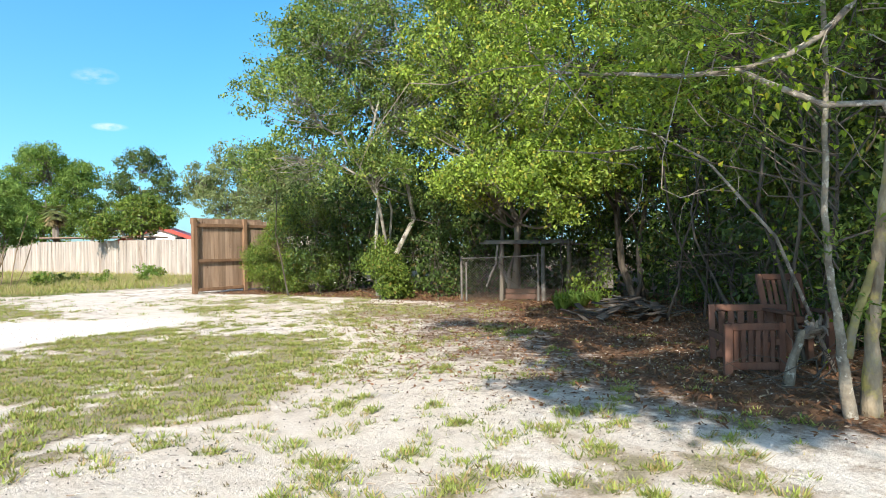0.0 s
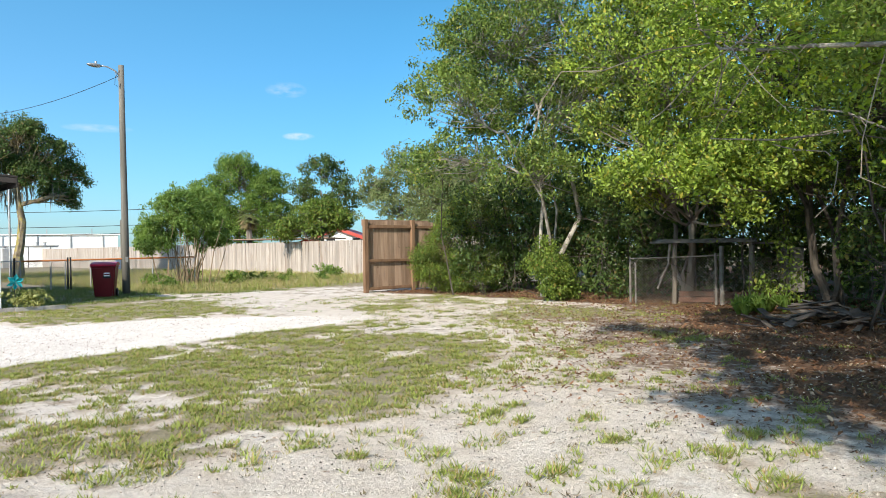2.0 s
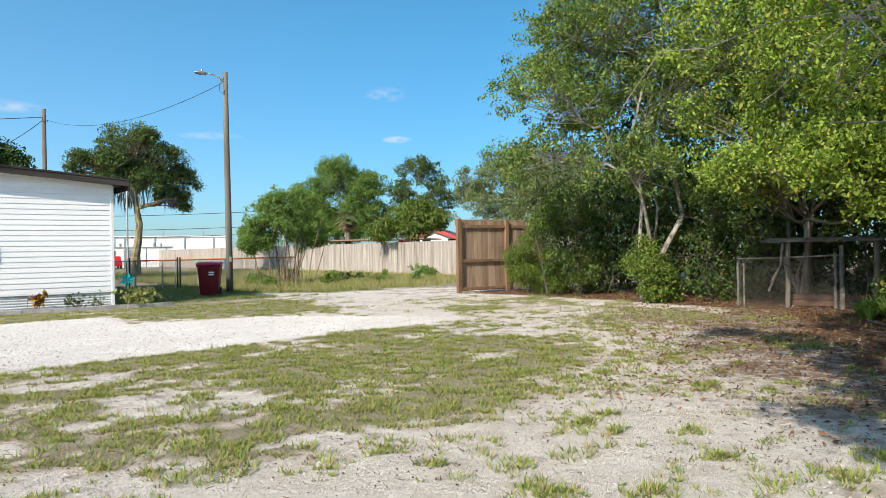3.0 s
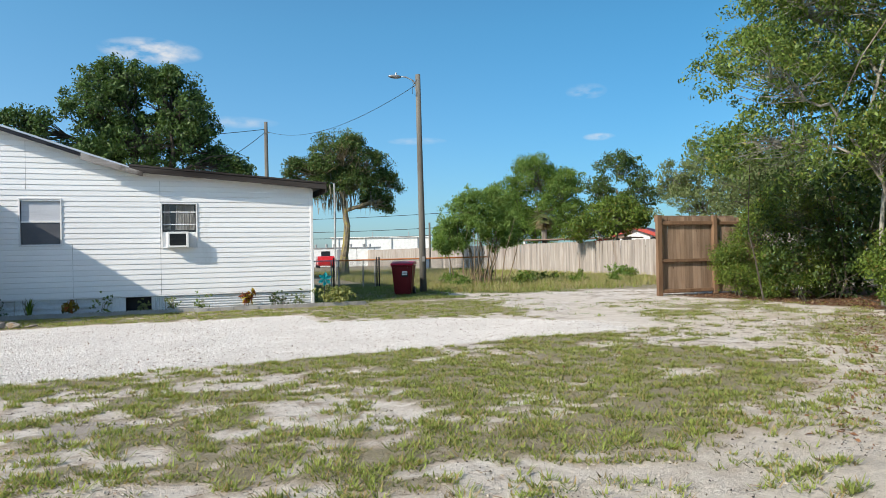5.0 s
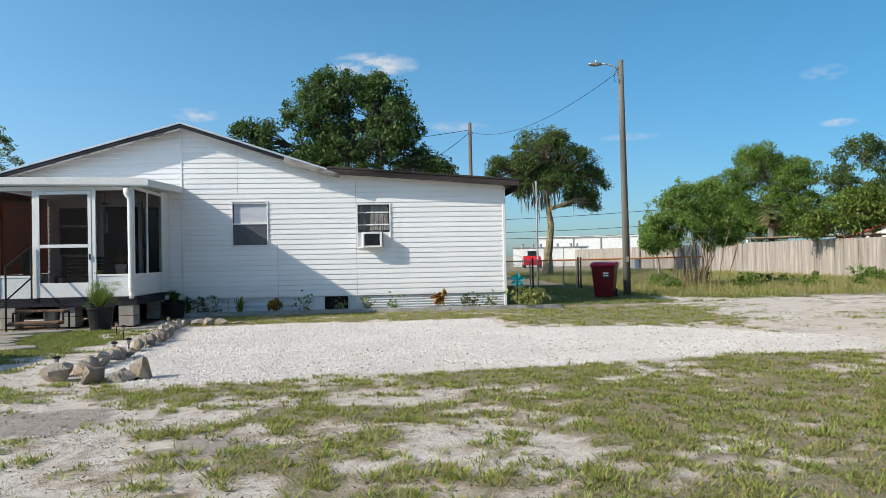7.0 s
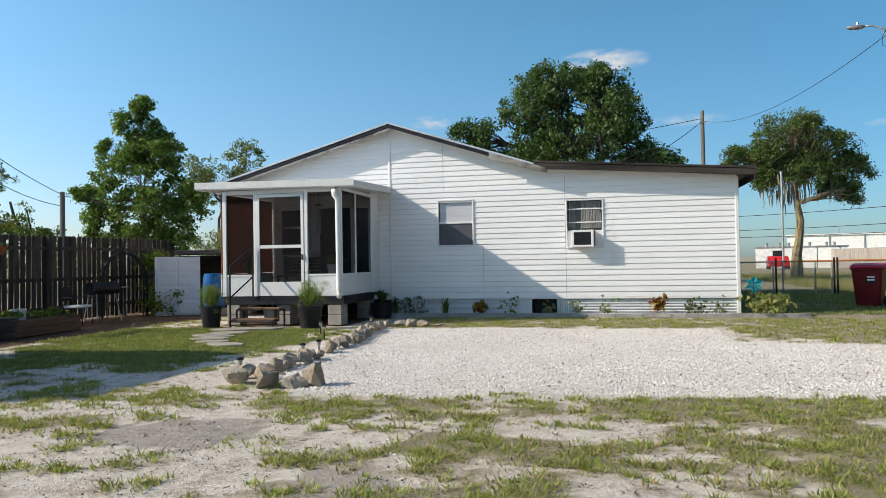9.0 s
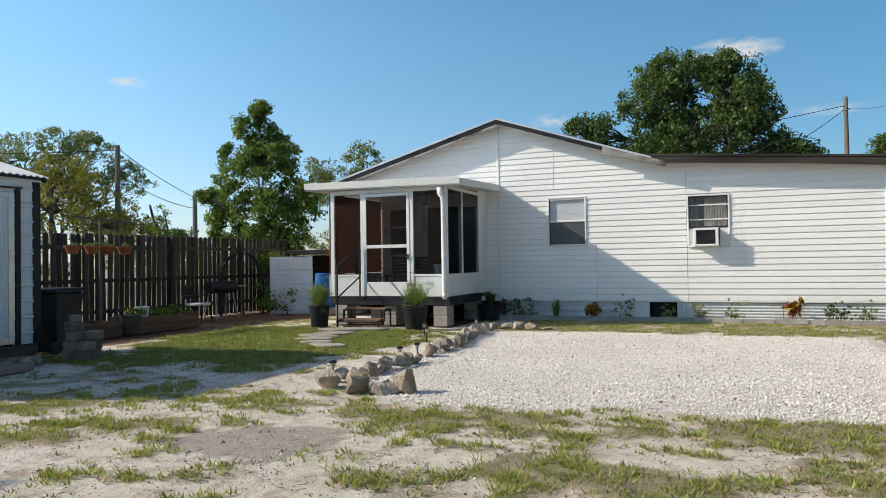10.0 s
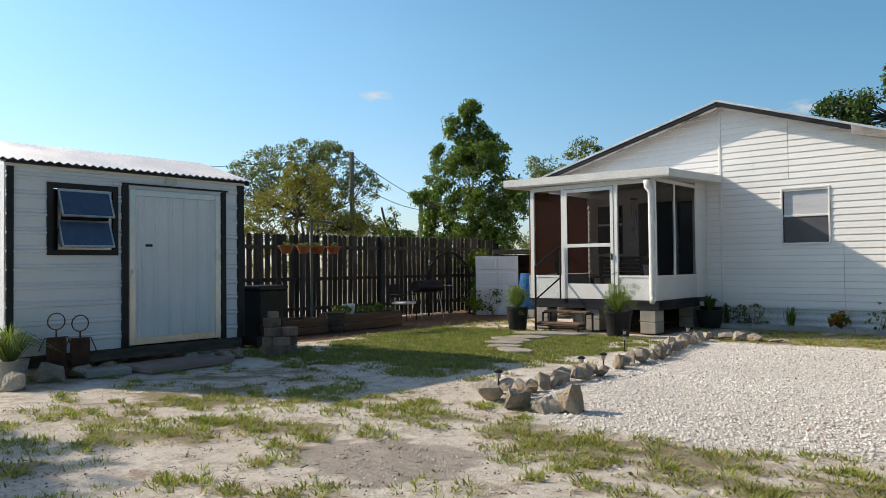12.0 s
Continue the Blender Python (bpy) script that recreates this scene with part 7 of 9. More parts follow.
# ---- street-lamp pole, wires, bin, back fences, far buildings ----
def wire(a, b, sag, r=0.012, n=18, label="thin black overhead cable between poles"):
    a, b = Vector(a), Vector(b)
    pts = [a.lerp(b, k / n) - Vector((0, 0, sag * 4 * (k / n) * (1 - k / n))) for k in range(n + 1)]
    ob = thing("overhead_cable", label, "cable", a)
    part("strand", tubes(([p - a for p in pts], r), n=5), M["wire"], ob)


lamp = thing("lamp_pole", "weathered wooden utility pole with a street lamp arm", "street lamp", (4.62, 4.10, 0))
part("pole", tubes(([(0, 0, -0.05), (-0.03, -0.04, 2.5), (-0.07, -0.08, 5.0), (-0.11, -0.14, 7.42)], [0.122, 0.108, 0.096, 0.086]), n=14), M["pole"], lamp, smooth=True)
part("arm", tubes(([(-0.12, -0.14, 7.02), (-0.28, -0.10, 7.22), (-0.50, -0.06, 7.32), (-0.72, -0.05, 7.33)], 0.024), n=8), M["galv"], lamp, smooth=True)
bm = bmesh.new()
bmesh.ops.create_uvsphere(bm, u_segments=14, v_segments=8, radius=1.0)
for v in bm.verts:
    v.co = Vector((v.co.x * 0.24 - 0.90, v.co.y * 0.10 - 0.05, (v.co.z * (0.055 if v.co.z > 0 else 0.075)) + 7.32))
head = part("lamp_head", bm, M["galv"], lamp, "grey cobra-head street lamp", smooth=True)
part("photocell", tubes(([(-0.86, -0.05, 7.37), (-0.86, -0.05, 7.44)], 0.035), n=8), M["galv"], head)
part("brace", tubes(([(-0.12, -0.14, 6.72), (-0.30, -0.10, 7.20)], 0.010), n=6), M["galv"], lamp)
part("cable_loop", tubes(([(-0.13, -0.18, 7.30), (-0.32, -0.2, 7.0), (-0.34, -0.2, 6.75), (-0.2, -0.2, 6.68), (-0.13, -0.18, 6.9)], 0.008), n=5), M["wire"], lamp)
part("tag", boxes(((-0.06, -0.145, 1.05), (0.02, -0.125, 1.22))), M["alu"], lamp)
pole2 = thing("utility_pole", "tall bare wooden utility pole behind the house", "pole", (2.8, 28.1, 0), group="utility poles")
part("pole", tubes(([(0, 0, 0), (0, 0, 10.0)], [0.16, 0.11]), n=12), M["pole"], pole2, smooth=True)
part("insulator", tubes(([(0.12, -0.1, 9.3), (0.2, -0.1, 9.3)], 0.05), n=8), M["galv"], pole2)
wire((4.50, 3.95, 7.1), (2.9, 28.0, 9.35), 0.8, 0.010)
wire((2.7, 28.0, 9.5), (-22, 24, 7.0), 0.5, 0.02)
wire((2.7, 28.0, 9.3), (-4.2, 9.5, 3.75), 0.4, 0.018)
pole4 = thing("utility_pole", "slim grey metal post beyond the chain-link fence", "pole", (5.1, 19.1, 0), group="utility poles")
part("pole", tubes(([(0, 0, 0), (0, 0, 5.2)], [0.05, 0.045]), n=8), M["galv"], pole4)
pole3 = thing("utility_pole", "short wooden pole by the far fence", "pole", (17.3, 37.0, 0), group="utility poles")
part("pole", tubes(([(0, 0, 0), (0, 0, 3.9)], [0.09, 0.08]), n=8), M["pole"], pole3)
part("meter_box", boxes(((-0.45, -0.1, 0.0), (-0.12, 0.1, 0.9)), bevel=0.01), surface("blue_grey_box", (0.12, 0.19, 0.30), (0.18, 0.25, 0.36)), pole3)
pole5 = thing("utility_pole", "wooden utility pole in the distance", "pole", (33.5, 40.0, 0), group="utility poles")
part("pole", tubes(([(0, 0, 0), (0, 0, 6.2)], [0.13, 0.10]), n=8), M["pole"], pole5)
for za, zb in ((5.2, 6.0), (3.85, 4.5), (3.2, 3.7)):
    wire((6, 60, za), (33.5, 40.1, zb), 0.35, 0.028)
    wire((6, 60, za), (-40, 66, za + 0.4), 0.3, 0.028)

# wheeled refuse bin
trash = thing("refuse_bin", "dark red wheeled refuse bin with bright red lid", "bin", (3.52, 2.9, 0), -28)
bm = bmesh.new()
hexa(bm, [(-0.26, -0.29, 0.03), (0.26, -0.29, 0.03), (0.26, 0.24, 0.03), (-0.26, 0.24, 0.03), (-0.335, -0.39, 0.94), (0.335, -0.39, 0.94), (0.335, 0.37, 0.99), (-0.335, 0.37, 0.99)])
body = part("body", soft(bm, 0.035, 2), M["bin_red"], trash)
part("rim", boxes(((-0.355, -0.415, 0.915), (0.355, 0.395, 0.965)), bevel=0.015), M["bin_red"], body)
bm = bmesh.new()
prism(bm, [(-0.43, 0.965), (0.42, 0.985), (0.42, 1.035), (0.1, 1.085), (-0.30, 1.045), (-0.43, 0.995)], lambda u, v, w: (w, u, v), -0.365, 0.365)
part("lid", soft(bm, 0.014), M["lid_red"], trash)
bm = tubes(([(-0.26, 0.44, 0.96), (-0.26, 0.49, 0.98), (0.26, 0.49, 0.98), (0.26, 0.44, 0.96)], 0.018))
part("handle", bm, M["black"], trash)
for x in (-0.32, 0.27):
    w = part("wheel", tubes(([(x, 0.27, 0.135), (x + 0.05, 0.27, 0.135)], 0.135), n=20), M["black"], trash)
    part("hub", tubes(([(x - 0.005, 0.27, 0.135), (x + 0.055, 0.27, 0.135)], 0.05), n=12), M["galv"], w)
plate = part("label_plate", boxes(((-0.02, -0.365, 0.60), (0.20, -0.340, 0.80))), M["black"], body)
part("print_bar", boxes(((0.01, -0.372, 0.66), (0.17, -0.366, 0.70)), ((0.01, -0.372, 0.73), (0.17, -0.366, 0.77))), M["white"], plate)

# chain-link fence behind the house
def link_mat():
    m, nt, bsdf = node_mat("chain_link")
    pos = nt.nodes.new("ShaderNodeNewGeometry").outputs["Position"]
    rot = nt.nodes.new("ShaderNodeMapping")
    rot.inputs["Rotation"].default_value = (0, radians(45), radians(0))
    nt.links.new(pos, rot.inputs[0])
    sep = nt.nodes.new("ShaderNodeSeparateXYZ")
    nt.links.new(rot.outputs[0], sep.inputs[0])
    hits = []
    for key in ("X", "Z"):
        md = nt.nodes.new("ShaderNodeMath")
        md.operation = "PINGPONG"
        nt.links.new(sep.outputs[key], md.inputs[0])
        md.inputs[1].default_value = 0.026
        lt = nt.nodes.new("ShaderNodeMath")
        lt.operation = "LESS_THAN"
        nt.links.new(md.outputs[0], lt.inputs[0])
        lt.inputs[1].default_value = 0.0035
        hits.append(lt.outputs[0])
    mx = nt.nodes.new("ShaderNodeMath")
    mx.operation = "MAXIMUM"
    nt.links.new(hits[0], mx.inputs[0])
    nt.links.new(hits[1], mx.inputs[1])
    tr = nt.nodes.new("ShaderNodeBsdfTransparent")
    sh_ = nt.nodes.new("ShaderNodeMixShader")
    nt.links.new(mx.outputs[0], sh_.inputs[0])
    nt.links.new(tr.outputs[0], sh_.inputs[1])
    bsdf.inputs["Base Color"].default_value = (0.20, 0.20, 0.19, 1)
    bsdf.inputs["Metallic"].default_value, bsdf.inputs["Roughness"].default_value = 0.4, 0.5
    nt.links.new(bsdf.outputs[0], sh_.inputs[2])
    nt.links.new(sh_.outputs[0], nt.nodes["Material Output"].inputs[0])
    return m


M["links"] = link_mat()
M["orange_rail"] = surface("orange_rusty_rail", (0.50, 0.16, 0.05), (0.62, 0.24, 0.09), 3, 60, rough=0.7, bump=0.2)
chain = thing("chain_link_fence", "low chain-link fence with orange rusted top rail", "fence", (0.3, 9.2, 0))
for x in (0.3, 1.2, 2.3, 2.6, 3.6, 4.1, 5.0, 7.4, 9.2):
    part("post", tubes(([(x, 0, 0), (x, 0, 1.12)], 0.028), n=8), M["galv"], chain)
for x in (2.35, 4.12, 4.22):
    part("gate_post", tubes(([(x, -0.2, 0), (x, -0.2, 1.22)], 0.03), n=8), M["black"], chain)
part("rail", tubes(([(0.3, 0, 1.10), (2.6, 0, 1.10)], 0.022), n=8), M["galv"], chain)
part("rail", tubes(([(2.6, 0, 1.10), (9.2, 0, 1.13)], 0.030), n=8), M["orange_rail"], chain)
part("link_mesh", boxes(((0.3, 0.03, 0.03), (9.2, 0.034, 1.09))), M["links"], chain)

# long pale board fence at the back of the lot
line_fence("board_fence", "long pale weathered wooden privacy fence", (18.6, 1.0), (18.6, 42.5), picket_me("board", 0.143, 1.80, 0.018, 0.02), 0.146, "fence_pale", 1.8, 2.44, 0.012, rail_side=-1)
bm = bmesh.new()
y = 42.6
while y < 80:
    box(bm, (18.59, y, 0.03), (18.61, y + 0.19, 1.83))
    y += 0.2
solid("board_fence_far", bm, M["fence_pale"], "far end of the pale board fence", "fence", "stuff")

# far buildings
M["far_white"] = surface("white_render", (0.74, 0.74, 0.72), (0.80, 0.80, 0.78), 0.3, 3, rough=0.7, bump=0.05)
M["red_roof"] = surface("red_metal_roof", (0.42, 0.065, 0.05), (0.52, 0.10, 0.08), 0.8, 8, rough=0.5, bump=0.1)
ware = thing("warehouse", "long white flat-roofed warehouse in the distance", "building", (20.8, 88.4, 0), -16.5)
part("wall", boxes(((0, 0, 0), (15, 14, 3.85))), M["far_white"], ware)
part("roof", boxes(((-0.2, -0.2, 3.85), (15.2, 14.2, 4.05))), M["far_white"], ware)
for x in (2.0, 6.2, 11.8):
    part("vent_pipe", tubes(([(x, 2, 4.0), (x, 2, 4.8)], 0.06), n=6), M["galv"], ware)
for k in range(4):
    part("downpipe", boxes(((1 + k * 4, -0.12, 0), (1.12 + k * 4, -0.02, 3.8))), M["galv"], ware)
shop = thing("workshop", "low white workshop with dark flat roof edge", "building", (11.9, 62.2, 0), -13)
part("wall", boxes(((0, 0, 0), (8.3, 8, 2.12))), M["far_white"], shop)
part("roof", boxes(((-0.1, -0.1, 2.12), (8.4, 8.1, 2.22))), M["galv"], shop)
part("window", boxes(((1.6, -0.03, 1.0), (2.6, 0.02, 1.8))), M["glass"], shop)
part("door", boxes(((3.4, -0.04, 0.0), (4.2, 0.02, 1.95))), M["galv"], shop)
for x in (1, 2.2, 3.1, 5, 6.5, 7.2):
    part("roof_vent", tubes(([(x, 1.5, 2.2), (x, 1.5, 2.6)], [0.12, 0.16]), n=8), M["galv"], shop)
for x in (3.6, 5.6, 7.6):
    part("seam", boxes(((x, -0.03, 0), (x + 0.05, 0.01, 2.1))), M["black_trim"], shop)
red = thing("bungalow", "white bungalow with red metal roof behind the fence", "house", (25.3, 20.1, 0), -46)
bm = bmesh.new()
prism(bm, [(-3.2, 0), (3.2, 0), (3.2, 1.45), (0, 2.66), (-3.2, 1.45)], lambda u, v, w: (u, w, v), 0, 8)
part("wall", bm, M["far_white"], red)
for s in (-1, 1):
    bm = bmesh.new()
    hexa(bm, [(0, -0.3, 2.66), (s * 3.6, -0.3, 1.32), (s * 3.6, 8.3, 1.32), (0, 8.3, 2.66), (0, -0.3, 2.90), (s * 3.6, -0.3, 1.56), (s * 3.6, 8.3, 1.56), (0, 8.3, 2.90)])
    part("roof", bm, M["red_roof"], red)
part("window", boxes(((-1.2, -0.04, 1.2), (-0.2, 0.02, 2.1))), M["glass"], red)
part("window", boxes(((1.0, -0.04, 1.2), (2.0, 0.02, 2.1))), M["glass"], red)
low = thing("carport", "low brown flat roof showing over the fence", "building", (21.0, 20.0, 0), -60)
part("roof", boxes(((-4.5, 0, 2.05), (3.0, 3.0, 2.13)), bevel=0.02), M["gate_wood"], low)
for x in (-4.2, 2.7):
    part("post", boxes(((x, 0.1, 0), (x + 0.12, 0.22, 2.0))), M["white"], low)
    part("post", boxes(((x, 2.7, 0), (x + 0.12, 2.82, 2.0))), M["white"], low)
# red car by the workshop
truck = thing("car", "red car parked before the workshop", "car", (13.0, 57.5, 0), -98)
M["truck_red"] = surface("red_car_paint", (0.50, 0.02, 0.025), (0.56, 0.03, 0.03), 1, 20, rough=0.25, bump=0.02)
bm = bmesh.new()
prism(bm, [(-2.1, 0.25), (2.1, 0.25), (2.15, 0.65), (1.2, 0.82), (0.5, 1.24), (-0.9, 1.25), (-1.6, 0.88), (-2.1, 0.82)], lambda u, v, w: (u, w, v), -0.9, 0.9)
tb = part("body", soft(bm, 0.06), M["truck_red"], truck)
part("side_window", boxes(((-0.8, -0.915, 0.86), (0.5, -0.895, 1.14))), M["glass"], tb)
for x in (-1.5, 1.5):
    for s in (-0.92, 0.72):
        wq = part("wheel", tubes(([(x, s, 0.30), (x, s + 0.2, 0.30)], 0.30), n=16), M["black"], truck)
        part("rim", tubes(([(x, s - 0.01, 0.30), (x, s + 0.21, 0.30)], 0.18), n=10), M["galv"], wq)

# ---- yard west of the house ----
def fern_leaves(n, h, spread, r, width=0.05):
    """Fine upright sprays from one point, as slim quads."""
    a, e = r.uniform(0, 2 * math.pi, n), r.uniform(0.2, 1.0, n)
    ln = h * r.uniform(0.55, 1.05, n)
    top = np.stack([np.cos(a) * spread * e, np.sin(a) * spread * e, ln * (1 - 0.35 * e)], 1)
    base = top * r.uniform(0.0, 0.55, (n, 1))
    side = np.stack([-np.sin(a), np.cos(a), 0 * a], 1) * width * 0.5
    verts = np.stack([base - side * 0.4, base + side * 0.4, base * 0.4 + top * 0.6 + side, top], 1).reshape(-1, 3)
    return verts, np.arange(4 * n).reshape(n, 4)


def blades(n, h, spread, r, width=0.03, droop=0.3):
    a, e = r.uniform(0, 2 * math.pi, n), r.uniform(0.1, 1.0, n)
    d = np.stack([np.cos(a), np.sin(a), 0 * a], 1)
    side = np.stack([-np.sin(a), np.cos(a), 0 * a], 1) * width * 0.5
    ln = (h * r.uniform(0.6, 1.0, n))[:, None]
    up = np.array([0, 0, 1.0])
    p0, p1 = d * 0.02, d * (spread * e * 0.45)[:, None] + up * ln * 0.65
    p2 = d * (spread * e)[:, None] + up * ln * (1 - droop * e)[:, None]
    v = np.stack([p0 - side, p0 + side, p1 + side, p1 - side, p1 - side, p1 + side, p2 + side * 0.1, p2 - side * 0.1], 1).reshape(-1, 3)
    return v, np.arange(8 * n).reshape(2 * n, 4)


def planter(at, label, r0, h, plant_h, spread, seed, key="leaf_fern", dense=900):
    ob = thing("potted_plant", label, "plant", at)
    bm = bmesh.new()
    lathe(bm, [(r0 * 0.78, 0.0), (r0 * 0.98, h * 0.9), (r0 * 1.06, h * 0.9), (r0 * 1.06, h), (r0 * 0.92, h), (r0 * 0.9, h * 0.9), (0.02, h * 0.88)], n=22)
    part("pot", bm, M["black"], ob, "black plastic nursery pot", smooth=False)
    r = np.random.default_rng(seed)
    v, f = fern_leaves(dense // 2, plant_h * 0.9, spread, r, 0.016)
    v2, f2 = leaf_cloud(r.normal(size=(90, 3)) * (spread * 0.42, spread * 0.42, plant_h * 0.22) + (0, 0, plant_h * 0.5), 0.09, 34, 0.034, r, 0.22)
    v = np.concatenate([v, v2]) + (0, 0, h * 0.9)
    hang(new("foliage", fast_mesh("foliage", v, np.concatenate([f, f2 + len(f) * 4]))), M[key], ob)
    return ob


planter((-8.72, -3.22, 0), "bushy fern-like plant in a black pot beside the steps", 0.25, 0.46, 0.62, 0.34, 1)
planter((-10.95, -3.22, 0), "feathery green plant in a black pot by the porch", 0.22, 0.46, 0.58, 0.28, 2)
pot3 = thing("potted_plant", "spiky dark plant in a black pot against the wall", "plant", (-8.02, -0.62, 0))
part("pot", lathe(bmesh.new(), [(0.20, 0), (0.26, 0.32), (0.27, 0.36), (0.22, 0.36), (0.2, 0.3), (0.02, 0.3)], n=20), M["black"], pot3)
r3 = np.random.default_rng(4)
v, f = blades(70, 0.45, 0.34, r3, 0.04, 0.5)
hang(new("foliage", fast_mesh("foliage", v + (0, 0, 0.3), f)), M["leaf_deep"], pot3)

# wooden steps with iron frame and handrail
steps = thing("porch_steps", "worn wooden steps on a dark iron frame", "steps", (-10.0, -2.95, 0))
M["tread"] = surface("worn_tread_wood", (0.16, 0.095, 0.06), (0.27, 0.175, 0.12), 3, 60, (0.4, 4, 4), rough=0.85, bump=0.5)
for z0, y0, y1 in ((0.36, -0.02, 0.24), (0.15, -0.28, -0.02)):
    for k in range(2):
        d = (y1 - y0) / 2
        part("tread", boxes(((-0.48, y0 + k * d + 0.008, z0), (0.48, y0 + (k + 1) * d - 0.008, z0 + 0.04)), bevel=0.008), M["tread"], steps)
for x in (-0.5, 0.46):
    part("stringer", tubes(([(x, -0.30, 0.0), (x, -0.30, 0.14), (x, -0.02, 0.14), (x, -0.02, 0.35), (x, 0.26, 0.35), (x, 0.26, 0.0)], 0.022), n=6), M["black_trim"], steps)
part("cross_bar", tubes(([(-0.5, -0.30, 0.13), (0.46, -0.30, 0.13)], 0.018), n=6), M["black_trim"], steps)
rail = thing("handrail", "thin black iron handrail beside the steps", "handrail", (-10.52, -3.2, 0))
part("post", tubes(([(0, 0, 0), (0, 0, 1.30)], 0.018), n=8), M["black_trim"], rail)
part("post", tubes(([(0.22, 0.58, 0.62), (0.22, 0.58, 1.68)], 0.018), n=8), M["black_trim"], rail)
part("top_rail", tubes(([(0, 0, 1.28), (0.22, 0.58, 1.68)], 0.020), n=8), M["black_trim"], rail)
part("mid_rail", tubes(([(0, 0, 0.62), (0.22, 0.58, 1.05)], 0.016), n=8), M["black_trim"], rail)
under = thing("stored_bucket", "grey bucket stored under the porch", "bucket", (-10.1, -2.2, 0))
part("bucket", lathe(bmesh.new(), [(0.13, 0), (0.16, 0.34), (0.17, 0.36), (0.14, 0.36), (0.12, 0.3), (0.01, 0.3)]), M["galv"], under)
porch_plant = thing("potted_plant", "white pot with trailing plant inside the porch", "plant", (-8.95, -1.4, 0.61))
part("stand", boxes(((-0.12, -0.12, 0.0), (0.12, 0.12, 0.46)), bevel=0.01), M["dark_wood"], porch_plant)
part("pot", lathe(bmesh.new(), [(0.09, 0.46), (0.13, 0.68), (0.11, 0.68), (0.02, 0.64)], n=16), M["white"], porch_plant)
v, f = blades(50, 0.42, 0.3, r3, 0.03, 0.9)
hang(new("foliage", fast_mesh("foliage", v + (0, 0, 0.64), f)), M["leaf_mid"], porch_plant)
bench = thing("porch_bench", "dark slatted wooden bench inside the porch", "bench", (-10.1, -0.45, 0.61))
for k in range(5):
    part("slat", boxes(((-0.62, -0.22 + k * 0.085, 0.40), (0.62, -0.15 + k * 0.085, 0.425)), bevel=0.004), M["dark_wood"], bench)
    part("slat", boxes(((-0.62, 0.20, 0.46 + k * 0.085), (0.62, 0.225, 0.53 + k * 0.085)), bevel=0.004), M["dark_wood"], bench)
for x in (-0.6, 0.54):
    part("leg", boxes(((x, -0.22, 0), (x + 0.06, -0.16, 0.40)), bevel=0.004), M["dark_wood"], bench)
    part("leg", boxes(((x, 0.226, 0), (x + 0.06, 0.28, 0.9)), bevel=0.004), M["dark_wood"], bench)
porch_plant2 = thing("potted_plant", "tall leafy plant standing behind the porch screen", "plant", (-10.65, -2.0, 0.61))
part("pot", lathe(bmesh.new(), [(0.14, 0), (0.19, 0.30), (0.17, 0.30), (0.02, 0.27)], n=16), M["terracotta"], porch_plant2)
v, f = blades(60, 1.0, 0.45, r3, 0.05, 0.5)
hang(new("foliage", fast_mesh("foliage", v + (0, 0, 0.26), f)), M["leaf_deep"], porch_plant2)
chime = thing("wind_chime", "dark wind chime hanging inside the porch", "wind chime", (-9.35, -1.2, 2.0))
for k in range(5):
    part("tube", tubes(([(0.05 * math.cos(k * 1.26), 0.05 * math.sin(k * 1.26), 0.0), (0.05 * math.cos(k * 1.26), 0.05 * math.sin(k * 1.26), 0.45 + 0.04 * k)], 0.010), n=6), M["galv"], chime)
part("top_disc", tubes(([(0, 0, 0.66), (0, 0, 0.69)], 0.08), n=14), M["dark_wood"], chime)
part("cord", tubes(([(0, 0, 0.69), (0, 0, 0.95)], 0.004), n=4), M["wire"], chime)

# flagstones from the steps
for k, (x, y, sx, sy, rz) in enumerate(((-9.85, -3.72, 0.60, 0.27, 14), (-9.78, -4.55, 0.36, 0.20, 12), (-9.82, -5.05, 0.40, 0.19, -10), (-9.58, -5.52, 0.32, 0.18, 8), (-9.28, -5.95, 0.26, 0.15, 20), (-8.85, -6.30, 0.30, 0.17, -14))):
    bm = bmesh.new()
    rr = random.Random(k)
    pts = [(sx * (1 + rr.uniform(-0.16, 0.12)) * math.cos(a) * (1.15 if abs(math.cos(a)) > 0.5 else 1), sy * (1 + rr.uniform(-0.16, 0.12)) * math.sin(a) * 1.1) for a in (2 * math.pi * j / 9 for j in range(9))]
    prism(bm, pts, lambda u, v, w: (u, v, w), -0.03, 0.035)
    ob = part("flagstone", soft(bm, 0.008), M["slab"])
    ob.matrix_basis = pose(x, y, 0.012, 0, 0, rz)
    tagged(ob, "flat grey flagstone set in the grass", "stone", "flagstone path")

# border of rough limestone rocks along the drive
BORDER = [(-6.84, -9.58, 0.26, 0.36), (-6.38, -9.80, 0.24, 0.27), (-6.06, -9.78, 0.20, 0.24), (-5.88, -9.66, 0.17, 0.36), (-6.62, -9.36, 0.13, 0.24), (-6.90, -9.20, 0.15, 0.26)]
rk = random.Random(9)
y = -8.98
while y < -2.95:
    x = -6.74 - 0.10 * ramp(y, -8.0, -6.0) - 0.42 * ramp(y, -6.0, -2.9)
    s = rk.uniform(0.11, 0.19)
    if not -7.35 < y < -7.05:
        BORDER.append((float(x) + rk.uniform(-0.07, 0.07), y, s, rk.uniform(0.17, 0.33)))
    y += s * rk.uniform(1.05, 1.5)
for x in (-7.28, -6.98, -6.74, -6.50):
    BORDER.append((x, -2.66 + rk.uniform(-0.06, 0.06), rk.uniform(0.13, 0.19), rk.uniform(0.16, 0.24)))
